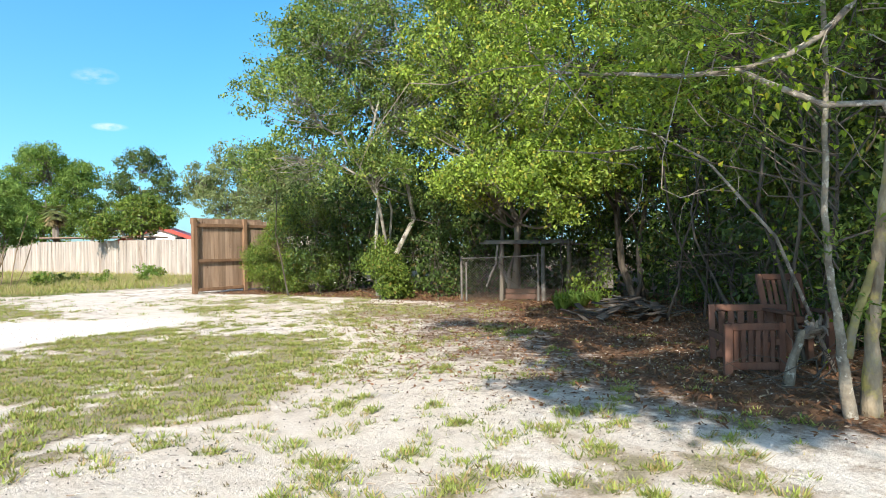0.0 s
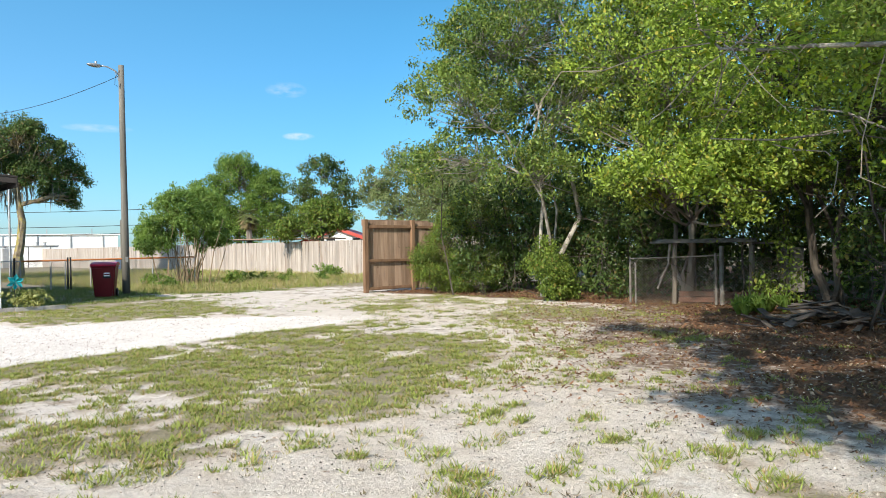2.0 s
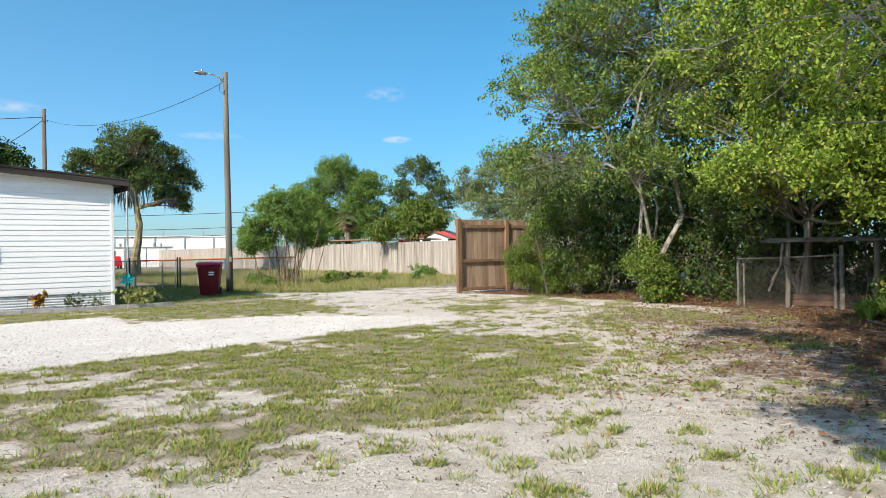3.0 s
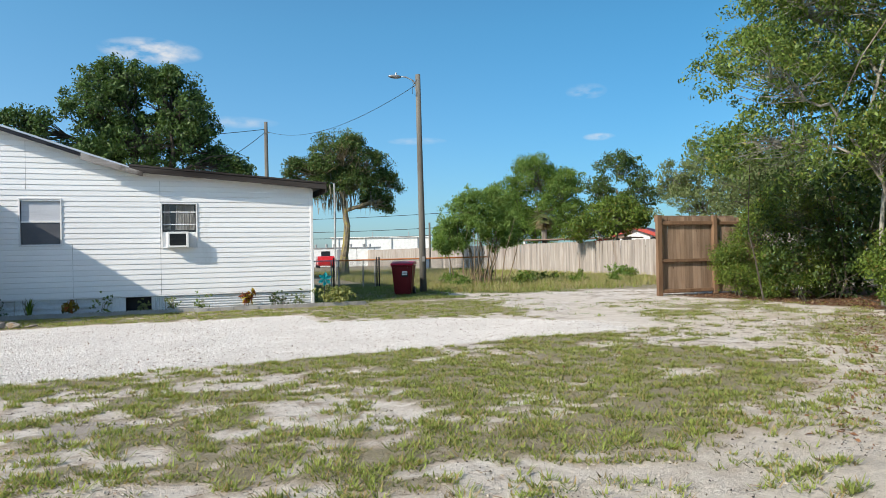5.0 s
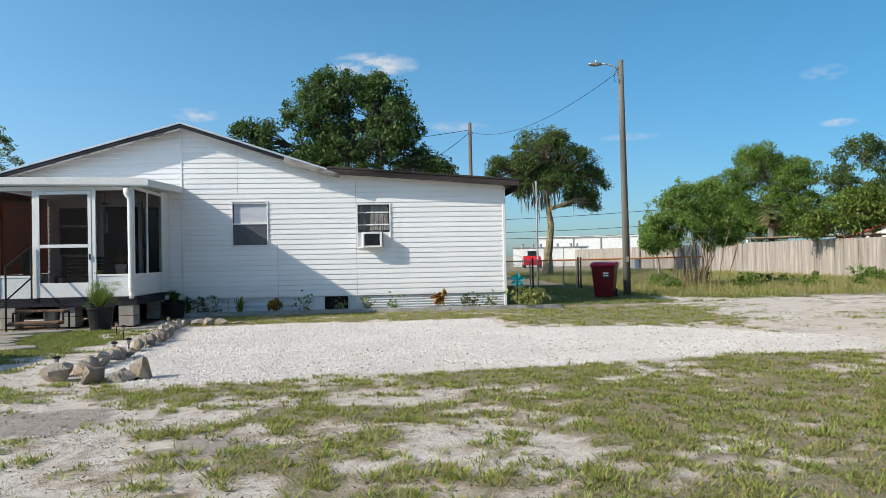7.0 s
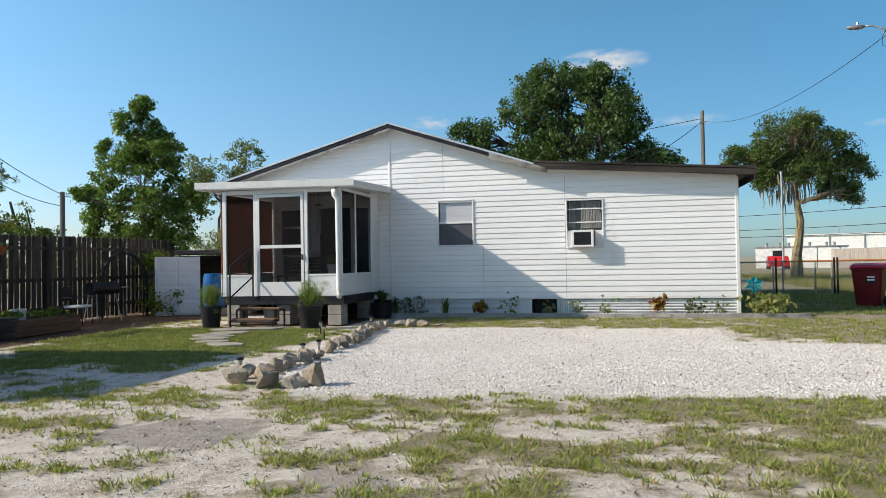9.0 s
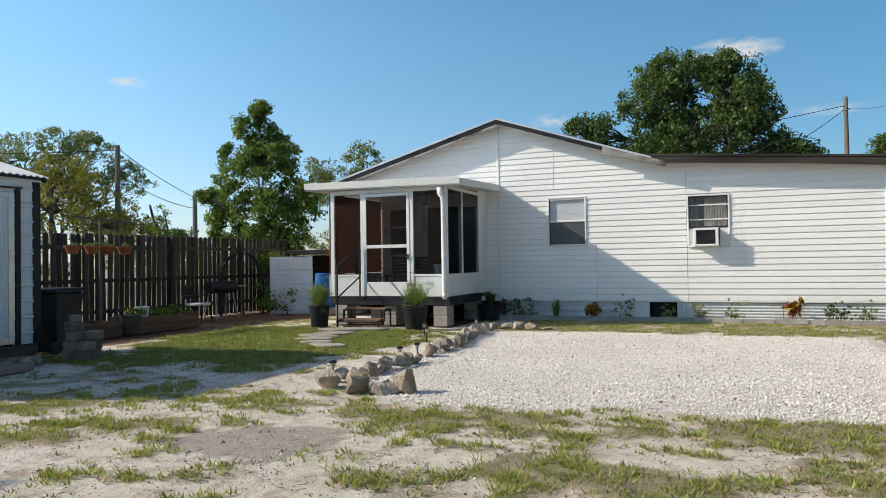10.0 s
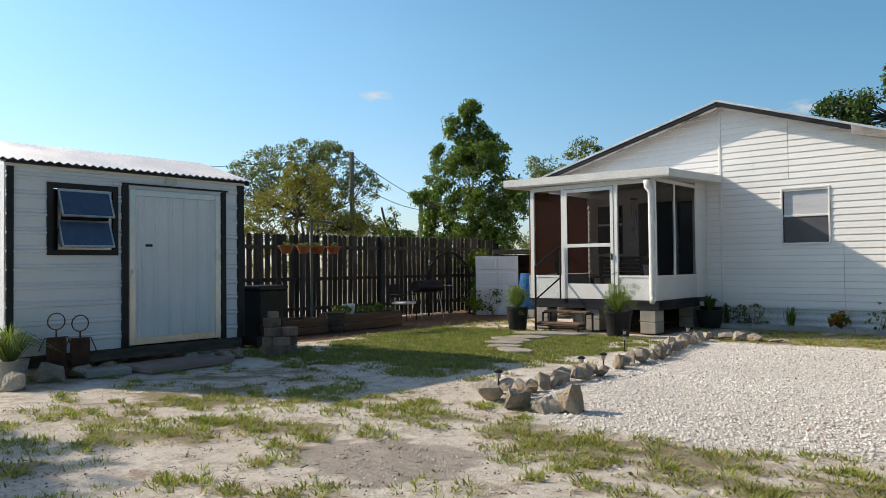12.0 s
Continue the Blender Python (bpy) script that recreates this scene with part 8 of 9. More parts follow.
BORDER.append((-6.18, -2.62, 0.17, 0.08))
rock_shapes = [rock_mesh("rock", (1, 0.85, 1), s + 1, 0.30) for s in range(7)]
for me in rock_shapes:
    me.materials.append(M["rock"])
for k, (x, y, s, h) in enumerate(BORDER):
    ob = new("border_rock", rock_shapes[k % 7])
    ob.matrix_basis = pose(x, y, h * 0.30, rk.uniform(-15, 15), rk.uniform(-15, 15), rk.uniform(0, 360)) @ Matrix.Diagonal((s * rk.uniform(0.72, 0.92), s * rk.uniform(0.6, 0.8), h * 0.40, 1))
    tagged(ob, "rough sandy-grey limestone rock edging the drive", "rock", "rock border")
# small solar path lights among the rocks
for x, y in ((-6.90, -9.28), (-6.76, -7.85), (-6.72, -7.40), (-7.55, -5.2), (-7.34, -3.3), (-7.95, -4.4)):
    ob = thing("path_light", "small black solar path light on a stake", "light", (x - 0.05, y, 0), group="solar path lights")
    part("stake", tubes(([(0, 0, 0), (0, 0, 0.16)], 0.010), n=6), M["black"], ob)
    part("lens", lathe(bmesh.new(), [(0.02, 0.16), (0.032, 0.22), (0.028, 0.22)], n=10), M["galv"], ob)
    part("cap", lathe(bmesh.new(), [(0.044, 0.22), (0.046, 0.235), (0.02, 0.25)], n=12), M["black"], ob)

# scalloped concrete edging along the wall
bm = bmesh.new()
pts = [(-0.15, 0.0), (0.15, 0.0)]
for j in range(4):
    cx = 0.1125 - j * 0.075
    pts += [(cx + 0.0375 * math.cos(a), 0.075 + 0.03 * math.sin(a)) for a in (0.15, 0.8, 1.57, 2.34, 2.99)]
prism(bm, pts, lambda u, v, w: (u, w, v), -0.025, 0.025)
edge_me = bpy.data.meshes.new("edging_block")
bm.to_mesh(edge_me)
bm.free()
edge_me.materials.append(M["concrete"])
for k in range(29):
    ob = new("edging_block", edge_me)
    x = -7.7 + k * 0.303
    ob.matrix_basis = pose(x, -0.45 + rk.uniform(-0.012, 0.012), rk.uniform(-0.012, 0.004), rk.uniform(-3, 3), 0, rk.uniform(-2, 2))
    tagged(ob, "scalloped concrete edging block below the wall", "edging", "wall edging")

# plants below the wall
M["croton"] = leafy("croton_leaf", (0.16, 0.035, 0.025), (0.30, 0.12, 0.03), (0.45, 0.33, 0.04), 0.3, 0.4, 0.35)
M["croton_gold"] = leafy("golden_croton_leaf", (0.06, 0.06, 0.02), (0.40, 0.27, 0.03), (0.30, 0.07, 0.03), 0.3, 0.4, 0.3)
M["variegated"] = leafy("variegated_leaf", (0.12, 0.16, 0.04), (0.40, 0.40, 0.16), None, 0.35, 0.5)


def small_plant(x, kind_, label, h, key, seed):
    r = np.random.default_rng(seed)
    ob = thing("garden_plant", label, "plant", (x, -0.30, 0.01), group="plants along the wall")
    if kind_ == "spiky":
        v, f = blades(34, h, h * 0.45, r, 0.035, 0.3)
    elif kind_ == "broad":
        v, f = leaf_cloud(r.normal(size=(16, 3)) * (h * 0.22, h * 0.2, h * 0.18) + (0, 0, h * 0.62), h * 0.2, 5, h * 0.42, r, 0.42)
    else:
        v, f = leaf_cloud(r.normal(size=(26, 3)) * (h * 0.3, h * 0.2, h * 0.3) + (0, 0, h * 0.6), h * 0.13, 7, 0.06, r, 0.45)
    v[:, 2] = np.maximum(v[:, 2], 0.01)
    hang(new("leaves", fast_mesh("leaves", v, f)), M[key], ob)
    bm = bmesh.new()
    for _ in range(5):
        tube(bm, wander((r.normal() * 0.02, r.normal() * 0.02, 0), (r.normal() * h * 0.25, r.normal() * h * 0.15, h * r.uniform(0.6, 0.95)), r, 0.08, 4), [0.008, 0.006, 0.005, 0.003], 4, False)
    part("stems", bm, M["twig"], ob)


for x, kd, lab, h, key in ((-7.80, "spiky", "dark spiky plant below the wall", 0.55, "leaf_deep"), (-7.22, "bushy", "dark leafy plant below the wall", 0.50, "leaf_deep"), (-7.55, "bushy", "dark leafy plant below the wall", 0.42, "leaf_deep"), (-6.55, "spiky", "spiky upright green plant below the wall", 0.52, "leaf_mid"), (-5.75, "broad", "croton with gold and bronze leaves", 0.34, "croton_gold"), (-5.05, "bushy", "sparse green seedling below the wall", 0.36, "leaf_mid"), (-4.15, "bushy", "pale weedy plant before the vent", 0.26, "leaf_far"), (-3.5, "bushy", "thin spindly plant with few leaves", 0.36, "leaf_far"), (-2.85, "bushy", "young green plant with upright leaves", 0.34, "leaf_fern"), (-1.72, "broad", "dark red croton below the wall", 0.40, "croton"), (-1.05, "bushy", "thin stalked flower below the wall", 0.30, "leaf_deep"), (-0.85, "bushy", "thin dark-headed flower below the wall", 0.32, "leaf_deep"), (-0.45, "bushy", "grey-green leafy plant by the corner", 0.38, "leaf_far")):
    small_plant(x, kd, lab, h, key, int(-x * 100))
bush = thing("corner_shrub", "low variegated shrub at the corner of the house", "shrub", (0.52, -0.35, 0))
rb = np.random.default_rng(6)
hang(new("foliage", fast_mesh("foliage", *leaf_cloud(np.abs(rb.normal(size=(60, 3))) * (1, 1, 1) * 0 + rb.normal(size=(60, 3)) * (0.22, 0.16, 0.10) + (0, 0, 0.30), 0.11, 16, 0.075, rb, 0.5))), M["variegated"], bush)
part("stems", tubes(([(0, 0, 0), (0.1, 0, 0.3)], 0.012), ([(0, 0, 0), (-0.12, 0.03, 0.3)], 0.012), ([(0, 0, 0), (0.02, 0.1, 0.34)], 0.012), n=5), M["twig"], bush)
spin = thing("pinwheel", "turquoise garden pinwheel on a thin stake", "ornament", (0.22, -0.42, 0))
part("stake", tubes(([(0, 0, 0), (0, 0, 0.66)], 0.008), n=6), M["black"], spin)
M["teal"] = surface("turquoise_foil", (0.02, 0.42, 0.48), (0.06, 0.55, 0.60), 6, 30, rough=0.3, bump=0.05)
for k in range(6):
    a = k * math.pi / 3 + 0.3
    bm = bmesh.new()
    c, t, s = Vector((0, -0.03, 0.70)), Vector((math.cos(a), -0.25, math.sin(a))), Vector((-math.sin(a), 0, math.cos(a)))
    pts = [c, c + t * 0.10 + s * 0.07, c + t * 0.20 + s * 0.02 + Vector((0, 0.04, 0)), c + t * 0.12 - s * 0.04 + Vector((0, -0.04, 0))]
    vs = [bm.verts.new(p) for p in pts]
    bm.faces.new((vs[0], vs[1], vs[2]))
    bm.faces.new((vs[0], vs[2], vs[3]))
    bmesh.ops.solidify(bm, geom=list(bm.faces), thickness=0.004)
    part("vane", bm, M["teal"], spin)
for k in range(4):
    ob = new("edging_block", edge_me)
    ob.matrix_basis = pose(1.12 - 0.25 * (k > 2), -0.62 + 0.0 * k, 0.0, 0, 0, 4) if k == 0 else pose(0.9 - 0.29 * k + 0.29, -0.64, rk.uniform(-0.01, 0.0), 0, 0, rk.uniform(-5, 5))
    tagged(ob, "scalloped concrete edging block below the wall", "edging", "wall edging")

# ---- by the shed ----
for k, (y, x, s, h) in enumerate(((-12.28, -11.40, 0.22, 0.20), (-11.86, -11.56, 0.22, 0.22), (-11.45, -11.70, 0.20, 0.16), (-11.1, -11.72, 0.18, 0.15), (-9.62, -11.78, 0.15, 0.14), (-9.45, -11.62, 0.14, 0.13), (-9.88, -11.85, 0.19, 0.17), (-9.2, -11.78, 0.15, 0.15))):
    ob = new("shed_rock", rock_shapes[(k + 3) % 7])
    ob.matrix_basis = pose(x, y, h * 0.34, 0, 0, k * 70) @ Matrix.Diagonal((s * 0.8, s * 0.7, h * 0.62, 1))
    tagged(ob, "grey rock laid against the shed footing", "rock", "rocks by the shed")
ob = part("door_slab", soft(boxes(((-0.34, -0.62, 0.0), (0.34, 0.62, 0.085))), 0.012), M["pink_slab"])
ob.matrix_basis = pose(-11.55, -10.25, 0.0, 0, 0, 6)
tagged(ob, "pinkish concrete step slab before the shed door", "slab")
ob = part("door_slab", soft(boxes(((-0.2, -0.26, 0.0), (0.2, 0.26, 0.09))), 0.012), M["concrete"])
ob.matrix_basis = pose(-11.62, -11.2, 0.0, 0, 0, -8)
tagged(ob, "grey concrete slab beside the shed door", "slab")
# stacked broken blocks
M["old_block"] = surface("old_brown_block", (0.19, 0.135, 0.105), (0.32, 0.235, 0.19), 5, 60, rough=0.95, bump=0.6, vary=0.25)
stack = thing("block_stack", "stack of old concrete blocks beside the shed", "blocks", (-11.55, -8.72, 0))
for lv, row in enumerate((((-0.12, 0.0), (0.10, 0.04), (0.03, 0.24)), ((-0.10, 0.02), (0.12, 0.05), (0.03, 0.24)), ((-0.05, 0.02), (0.08, 0.22)), ((-0.10, 0.04),), ((-0.06, 0.03),))):
    for x, y in row:
        s = 0.10 if lv < 4 else 0.07
        bm = boxes(((-s, -s, 0), (s, s, 0.135 if lv < 4 else 0.10)), bevel=0.012)
        b = part("block", bm, M["old_block"], stack)
        b.matrix_basis = pose(x, y, 0.138 * lv + 0.002, 0, 0, rk.uniform(-14, 14))
black_bin = thing("black_bin", "black wheeled bin standing between shed and fence", "bin", (-12.75, -8.1, 0), 8)
bm = bmesh.new()
hexa(bm, [(-0.22, -0.24, 0.03), (0.22, -0.24, 0.03), (0.22, 0.24, 0.03), (-0.22, 0.24, 0.03), (-0.29, -0.31, 0.95), (0.29, -0.31, 0.95), (0.29, 0.31, 0.95), (-0.29, 0.31, 0.95)])
part("body", soft(bm, 0.03), M["black"], black_bin)
part("lid", boxes(((-0.31, -0.33, 0.953), (0.31, 0.33, 1.02)), bevel=0.02), M["black"], black_bin)
for x in (-0.26, 0.21):
    part("wheel", tubes(([(x, -0.24, 0.10), (x + 0.05, -0.24, 0.10)], 0.10), n=16), M["black"], black_bin)
# two rusty ornaments leaning on the shed wall
for k, (y, h) in enumerate(((-11.70, 0.62), (-11.42, 0.58))):
    ob = thing("garden_ornament", "rusty sheet-metal garden ornament with a ring top", "ornament", (-11.82, y, 0.0), group="rusty ornaments")
    part("plate", soft(boxes(((-0.03, -0.115, 0.02), (0.03, 0.115, h * 0.80))), 0.02), M["rust_dark"], ob)
    bm = bmesh.new()
    tube(bm, [(0, 0.10 * math.cos(a), h + 0.07 + 0.10 * math.sin(a)) for a in (2 * math.pi * j / 18 for j in range(19))], 0.008, 6)
    part("ring", bm, M["rust"], ob)
    part("stem", tubes(([(0, 0, h * 0.78), (0, 0, h - 0.03)], 0.01), ([(0, -0.20, h * 0.55), (0, -0.13, h * 0.80), (0, 0.13, h * 0.80), (0, 0.20, h * 0.50)], 0.008), n=6), M["rust"], ob)
    part("foot", soft(boxes(((-0.06, -0.15, 0.0), (0.06, 0.15, 0.10))), 0.01), M["rust"], ob)
grass_pot = thing("potted_plant", "straggly grassy plant in a pot by the shed", "plant", (-11.80, -12.22, 0))
part("pot", lathe(bmesh.new(), [(0.15, 0), (0.21, 0.28), (0.18, 0.28), (0.02, 0.25)], n=18), M["concrete"], grass_pot)
v, f = blades(300, 0.58, 0.62, r3, 0.014, 0.75)
hang(new("foliage", fast_mesh("foliage", v + (0, 0, 0.22), f)), M["leaf_fern"], grass_pot)

# raised beds before the picket fence
M["bed_wood"] = surface("bed_timber", (0.13, 0.075, 0.048), (0.22, 0.135, 0.09), 3, 60, (4, 0.4, 4), rough=0.85, bump=0.4, vary=0.15)
M["soil"] = surface("dark_soil", (0.03, 0.022, 0.016), (0.06, 0.045, 0.033), 8, 60, rough=1.0, bump=0.8)
for k, (y0, y1, hh, key) in enumerate(((-7.4, -5.85, 0.30, "bed_wood"), (-5.45, -3.75, 0.34, "bed_wood"))):
    bed = thing("raised_bed", "timber raised garden bed by the fence" if k else "low block raised bed by the fence", "garden bed", (-14.1, (y0 + y1) / 2, 0), group="raised beds")
    yc = (y0 + y1) / 2
    for zz in range(2):
        z0 = zz * hh / 2
        part("board", boxes(((0.36, y0 - yc, z0 + 0.004), (0.40, y1 - yc, z0 + hh / 2 - 0.004)), bevel=0.006), M[key], bed)
        part("board", boxes(((-0.40, y0 - yc, z0 + 0.004), (-0.36, y1 - yc, z0 + hh / 2 - 0.004)), bevel=0.006), M[key], bed)
        for s, a in ((y0 - yc, 0), (y1 - yc - 0.04, 1)):
            part("board", boxes(((-0.358, s, z0 + 0.004), (0.358, s + 0.04, z0 + hh / 2 - 0.004)), bevel=0.006), M[key], bed)
    part("soil", boxes(((-0.355, y0 - yc + 0.045, 0.01), (0.355, y1 - yc - 0.045, hh - 0.06))), M["soil"], bed)
    v, f = leaf_cloud(r3.uniform((-0.3, y0 - yc + 0.1, hh), (0.3, y1 - yc - 0.1, hh + 0.12), (40, 3)), 0.09, 12, 0.07, r3, 0.6)
    if k:
        tagged(hang(new("greens", fast_mesh("greens", v, f)), M["leaf_mid"], bed), kind="stuff")
bucket = thing("flower_pot", "white painted pot with a small plant on the bed", "pot", (-14.1, -4.95, 0.28))
part("pot", lathe(bmesh.new(), [(0.10, 0), (0.13, 0.24), (0.11, 0.24), (0.02, 0.21)], n=16), M["white"], bucket)
brown = thing("flower_pot", "large dark clay pot between the raised beds", "pot", (-13.75, -5.66, 0))
part("pot", lathe(bmesh.new(), [(0.16, 0), (0.22, 0.36), (0.24, 0.40), (0.2, 0.40), (0.02, 0.36)], n=18), M["dark_wood"], brown)
# clothes pole with hanging red pots
cpole = thing("clothes_pole", "grey steel T-shaped clothes pole", "pole", (-14.6, -5.55, 0))
part("post", tubes(([(0, 0, 0), (0, 0, 2.32)], 0.032), n=10), M["pole"], cpole)
part("cross_arm", tubes(([(0, -0.70, 2.33), (0, 0.70, 2.27)], 0.020), n=8), M["pole"], cpole)
for y in (-0.62, -0.22, 0.12, 0.50):
    hp = thing("hanging_pot", "orange-red hanging pot with a small plant", "pot", (-14.55, -5.55 + y * 1.12, 1.60), group="hanging pots")
    part("bowl", lathe(bmesh.new(), [(0.09, 0.0), (0.145, 0.13), (0.165, 0.14), (0.165, 0.16), (0.13, 0.16), (0.02, 0.14)], n=18), M["terracotta"], hp)
    part("hanger", tubes(([(0.15, 0, 0.15), (0.0, 0.0, 0.66)], 0.003), ([(-0.08, 0.12, 0.15), (0.0, 0.0, 0.66)], 0.003), ([(-0.08, -0.12, 0.15), (0.0, 0.0, 0.66)], 0.003), n=4), M["wire"], hp)
    v, f = leaf_cloud(r3.normal(size=(10, 3)) * (0.05, 0.05, 0.02) + (0, 0, 0.19), 0.05, 8, 0.045, r3, 0.5)
    hang(new("sprig", fast_mesh("sprig", v, f)), M["leaf_far"], hp)
# barrel barbecue, folding chair, arch
grill = thing("barbecue", "black barrel barbecue on thin legs", "barbecue", (-14.75, -1.75, 0), 75)
bm = bmesh.new()
prism(bm, [(0.24 * math.cos(a), 0.80 + 0.16 * math.sin(a)) for a in (2 * math.pi * j / 16 for j in range(16))], lambda u, v, w: (w, u, v), -0.36, 0.36)
part("drum", soft(bm, 0.02), M["black"], grill)
for x in (-0.28, 0.28):
    for y in (-0.2, 0.2):
        part("leg", tubes(([(x * 0.9, y * 0.6, 0.72), (x * 1.15, y * 1.3, 0)], 0.014), n=6), M["galv"], grill)
part("side_shelf", boxes(((0.38, -0.2, 0.80), (0.62, 0.2, 0.82)), bevel=0.004), M["galv"], grill)
chair = thing("garden_chair", "black metal garden chair with a pale seat pad", "chair", (-14.6, -2.75, 0), 100)
part("seat", boxes(((-0.22, -0.22, 0.40), (0.22, 0.22, 0.46)), bevel=0.015), M["white"], chair)
for x in (-0.22, 0.22):
    part("leg", tubes(([(x, -0.22, 0), (x, -0.22, 0.42)], 0.013), n=6), M["black_trim"], chair)
    part("leg", tubes(([(x, 0.22, 0), (x, 0.22, 0.42), (x, 0.30, 0.88)], 0.013), n=6), M["black_trim"], chair)
part("backrest", boxes(((-0.21, 0.265, 0.55), (0.21, 0.285, 0.88)), bevel=0.006), M["black_trim"], chair)
for s in (-0.24, 0.24):
    part("armrest", tubes(([(s, -0.22, 0.62), (s, 0.24, 0.64)], 0.013), n=6), M["black_trim"], chair)
arch = thing("garden_arch", "thin black metal garden arch by the fence", "arch", (-15.0, -0.6, 0), 62)
part("hoop", tubes(([(-0.58, 0, 0), (-0.58, 0, 0.95)] + [(-0.58 * math.cos(a), 0, 0.95 + 0.72 * math.sin(a)) for a in (math.pi * j / 12 for j in range(13))] + [(0.58, 0, 0.95), (0.58, 0, 0)], 0.034), n=6), M["black_trim"], arch)
part("hoop", tubes(([(-0.58, 0.16, 0), (-0.58, 0.16, 0.95)] + [(-0.58 * math.cos(a), 0.16, 0.95 + 0.72 * math.sin(a)) for a in (math.pi * j / 12 for j in range(13))] + [(0.58, 0.16, 0.95), (0.58, 0.16, 0)], 0.012), n=6), M["black_trim"], arch)
grow("shrub", "dark shrub at the corner of the fence", (-14.55, 0.15, 0), [(0, 0, 0.6)], [(0, 0, 0.40, 0.55, 0.45, 0.35), (-0.35, 0.35, 1.0, 0.4, 0.4, 0.8), (0.35, -0.2, 0.3, 0.4, 0.35, 0.28)], 171, "leaf_mid", "bark_dark", 60, 40, 0.18, 0.07, 0.02, "shrub")
# lean-to with an old garage door panel
lean = thing("lean_to", "old plank lean-to with a flat dark roof", "lean-to", (-13.2, 1.4, 0), 30)
part("roof", boxes(((-1.35, -0.95, 1.62), (1.55, 1.0, 1.72)), bevel=0.01), M["dark_wood"], lean)
for k in range(9):
    part("plank", boxes(((0.15 + k * 0.145, -0.72, 0.02), (0.285 + k * 0.145, -0.70, 1.60)), bevel=0.003), M["fence_grey"], lean)
part("wall", boxes(((-1.25, 0.85, 0.0), (1.4, 0.88, 1.6)), ((-1.25, -0.7, 0.0), (-1.22, 0.85, 1.6)), ((1.42, -0.7, 0.0), (1.45, 0.85, 1.6))), M["dark_wood"], lean)
gd = thing("garage_door_panel", "old white panelled garage door leaning on end", "door panel", (-13.85, 0.0, 0), 31)
part("sheet", boxes(((-0.56, 0.0, 0.01), (0.56, 0.03, 1.55)), bevel=0.006), M["kick"], gd)
for i in range(4):
    for j in range(2):
        part("raised_panel", boxes(((-0.50 + j * 0.52, -0.014, 0.06 + i * 0.38), (-0.02 + j * 0.52, -0.001, 0.37 + i * 0.38)), bevel=0.010), M["kick"], gd)
drum = thing("blue_barrel", "blue plastic barrel beside the lean-to", "barrel", (-12.75, -0.05, 0))
M["blue"] = surface("blue_plastic", (0.01, 0.10, 0.30), (0.02, 0.14, 0.38), 2, 40, rough=0.4, bump=0.1)
part("barrel", lathe(bmesh.new(), [(0.26, 0.2), (0.29, 0.45), (0.28, 0.5), (0.29, 0.55), (0.29, 0.85), (0.26, 1.08), (0.24, 1.10)], n=22), M["blue"], drum)
part("stand", boxes(((-0.25, -0.25, 0), (0.25, 0.25, 0.2)), bevel=0.01), M["concrete"], drum)
# poles and cables beyond the fence
for x, y, h in ((-32.3, 11.5, 7.65), (-31.0, 15.7, 5.35)):
    ob = thing("utility_pole", "wooden utility pole behind the picket fence", "pole", (x, y, 0), group="utility poles")
    part("pole", tubes(([(0, 0, 0), (0, 0, h)], [0.15, 0.12]), n=10), M["pole"], ob)
    part("bracket", tubes(([(-0.3, 0, h - 0.25), (0.3, 0, h - 0.25)], 0.03), n=6), M["galv"], ob)
wire((-32.3, 11.5, 7.5), (-31.0, 15.7, 5.2), 0.15, 0.018)
wire((-32.3, 11.5, 6.2), (-31.0, 15.7, 4.6), 0.3, 0.018)
wire((-32.3, 11.5, 7.4), (-62, 2, 9.0), 0.5, 0.018)
wire((-31.0, 15.7, 5.1), (-18, 32, 6.0), 0.3, 0.018)

# ---- under the trees: old kennel, rubble, broken chairs ----
M["old_wire"] = surface("dull_old_wire", (0.16, 0.145, 0.125), (0.30, 0.275, 0.24), 4, 60, rough=0.7, metal=0.2, bump=0.2)
M["kennel_pale"] = surface("silvered_board", (0.085, 0.077, 0.068), (0.19, 0.177, 0.16), 2, 60, (0.4, 3, 3), rough=0.9, bump=0.5, stain=(0.12, 0.11, 0.10), stain_at=(0.55, 0.7))
M["redwood"] = surface("red_brown_stained_wood", (0.095, 0.046, 0.032), (0.165, 0.085, 0.060), 3, 60, (4, 4, 0.6), rough=0.75, bump=0.4, vary=0.15)
ken = thing("dog_kennel", "derelict chain-link kennel with a sagging board roof", "kennel", (10.07, -11.13, 0), -72)
for x, h, r0 in ((0, 1.08, 0.028), (0.12, 0.95, 0.022), (1.98, 1.30, 0.05), (1.86, 1.15, 0.03)):
    part("post", tubes(([(x, 0, 0), (x, 0, h)], r0), n=8), M["kennel_pale"], ken)
part("top_rail", tubes(([(0, 0, 1.04), (1.0, 0, 1.06), (1.98, 0, 1.10)], 0.016), n=6), M["old_wire"], ken)


def diamond_net(x0, x1, z0, z1, pitch=0.065, thick=0.0028):
    """Woven wire: two families of slanted wires, clipped to the panel."""
    bm = bmesh.new()
    for s in (1, -1):
        c = x0 - (z1 - z0)
        while c < x1 + (z1 - z0):
            lo, hi = max(x0, c if s > 0 else c - (z1 - z0)), min(x1, c + (z1 - z0) if s > 0 else c)
            if hi - lo > 0.02:
                ends = [(x, 0.012 + 0.003 * s, z0 + (x - c if s > 0 else c - x)) for x in (lo, hi)]
                tube(bm, [Vector(p) for p in ends], [thick, thick], 3, False)
            c += pitch
    return bm


part("link_mesh", diamond_net(0.02, 1.95, 0.02, 1.05), M["old_wire"], ken)
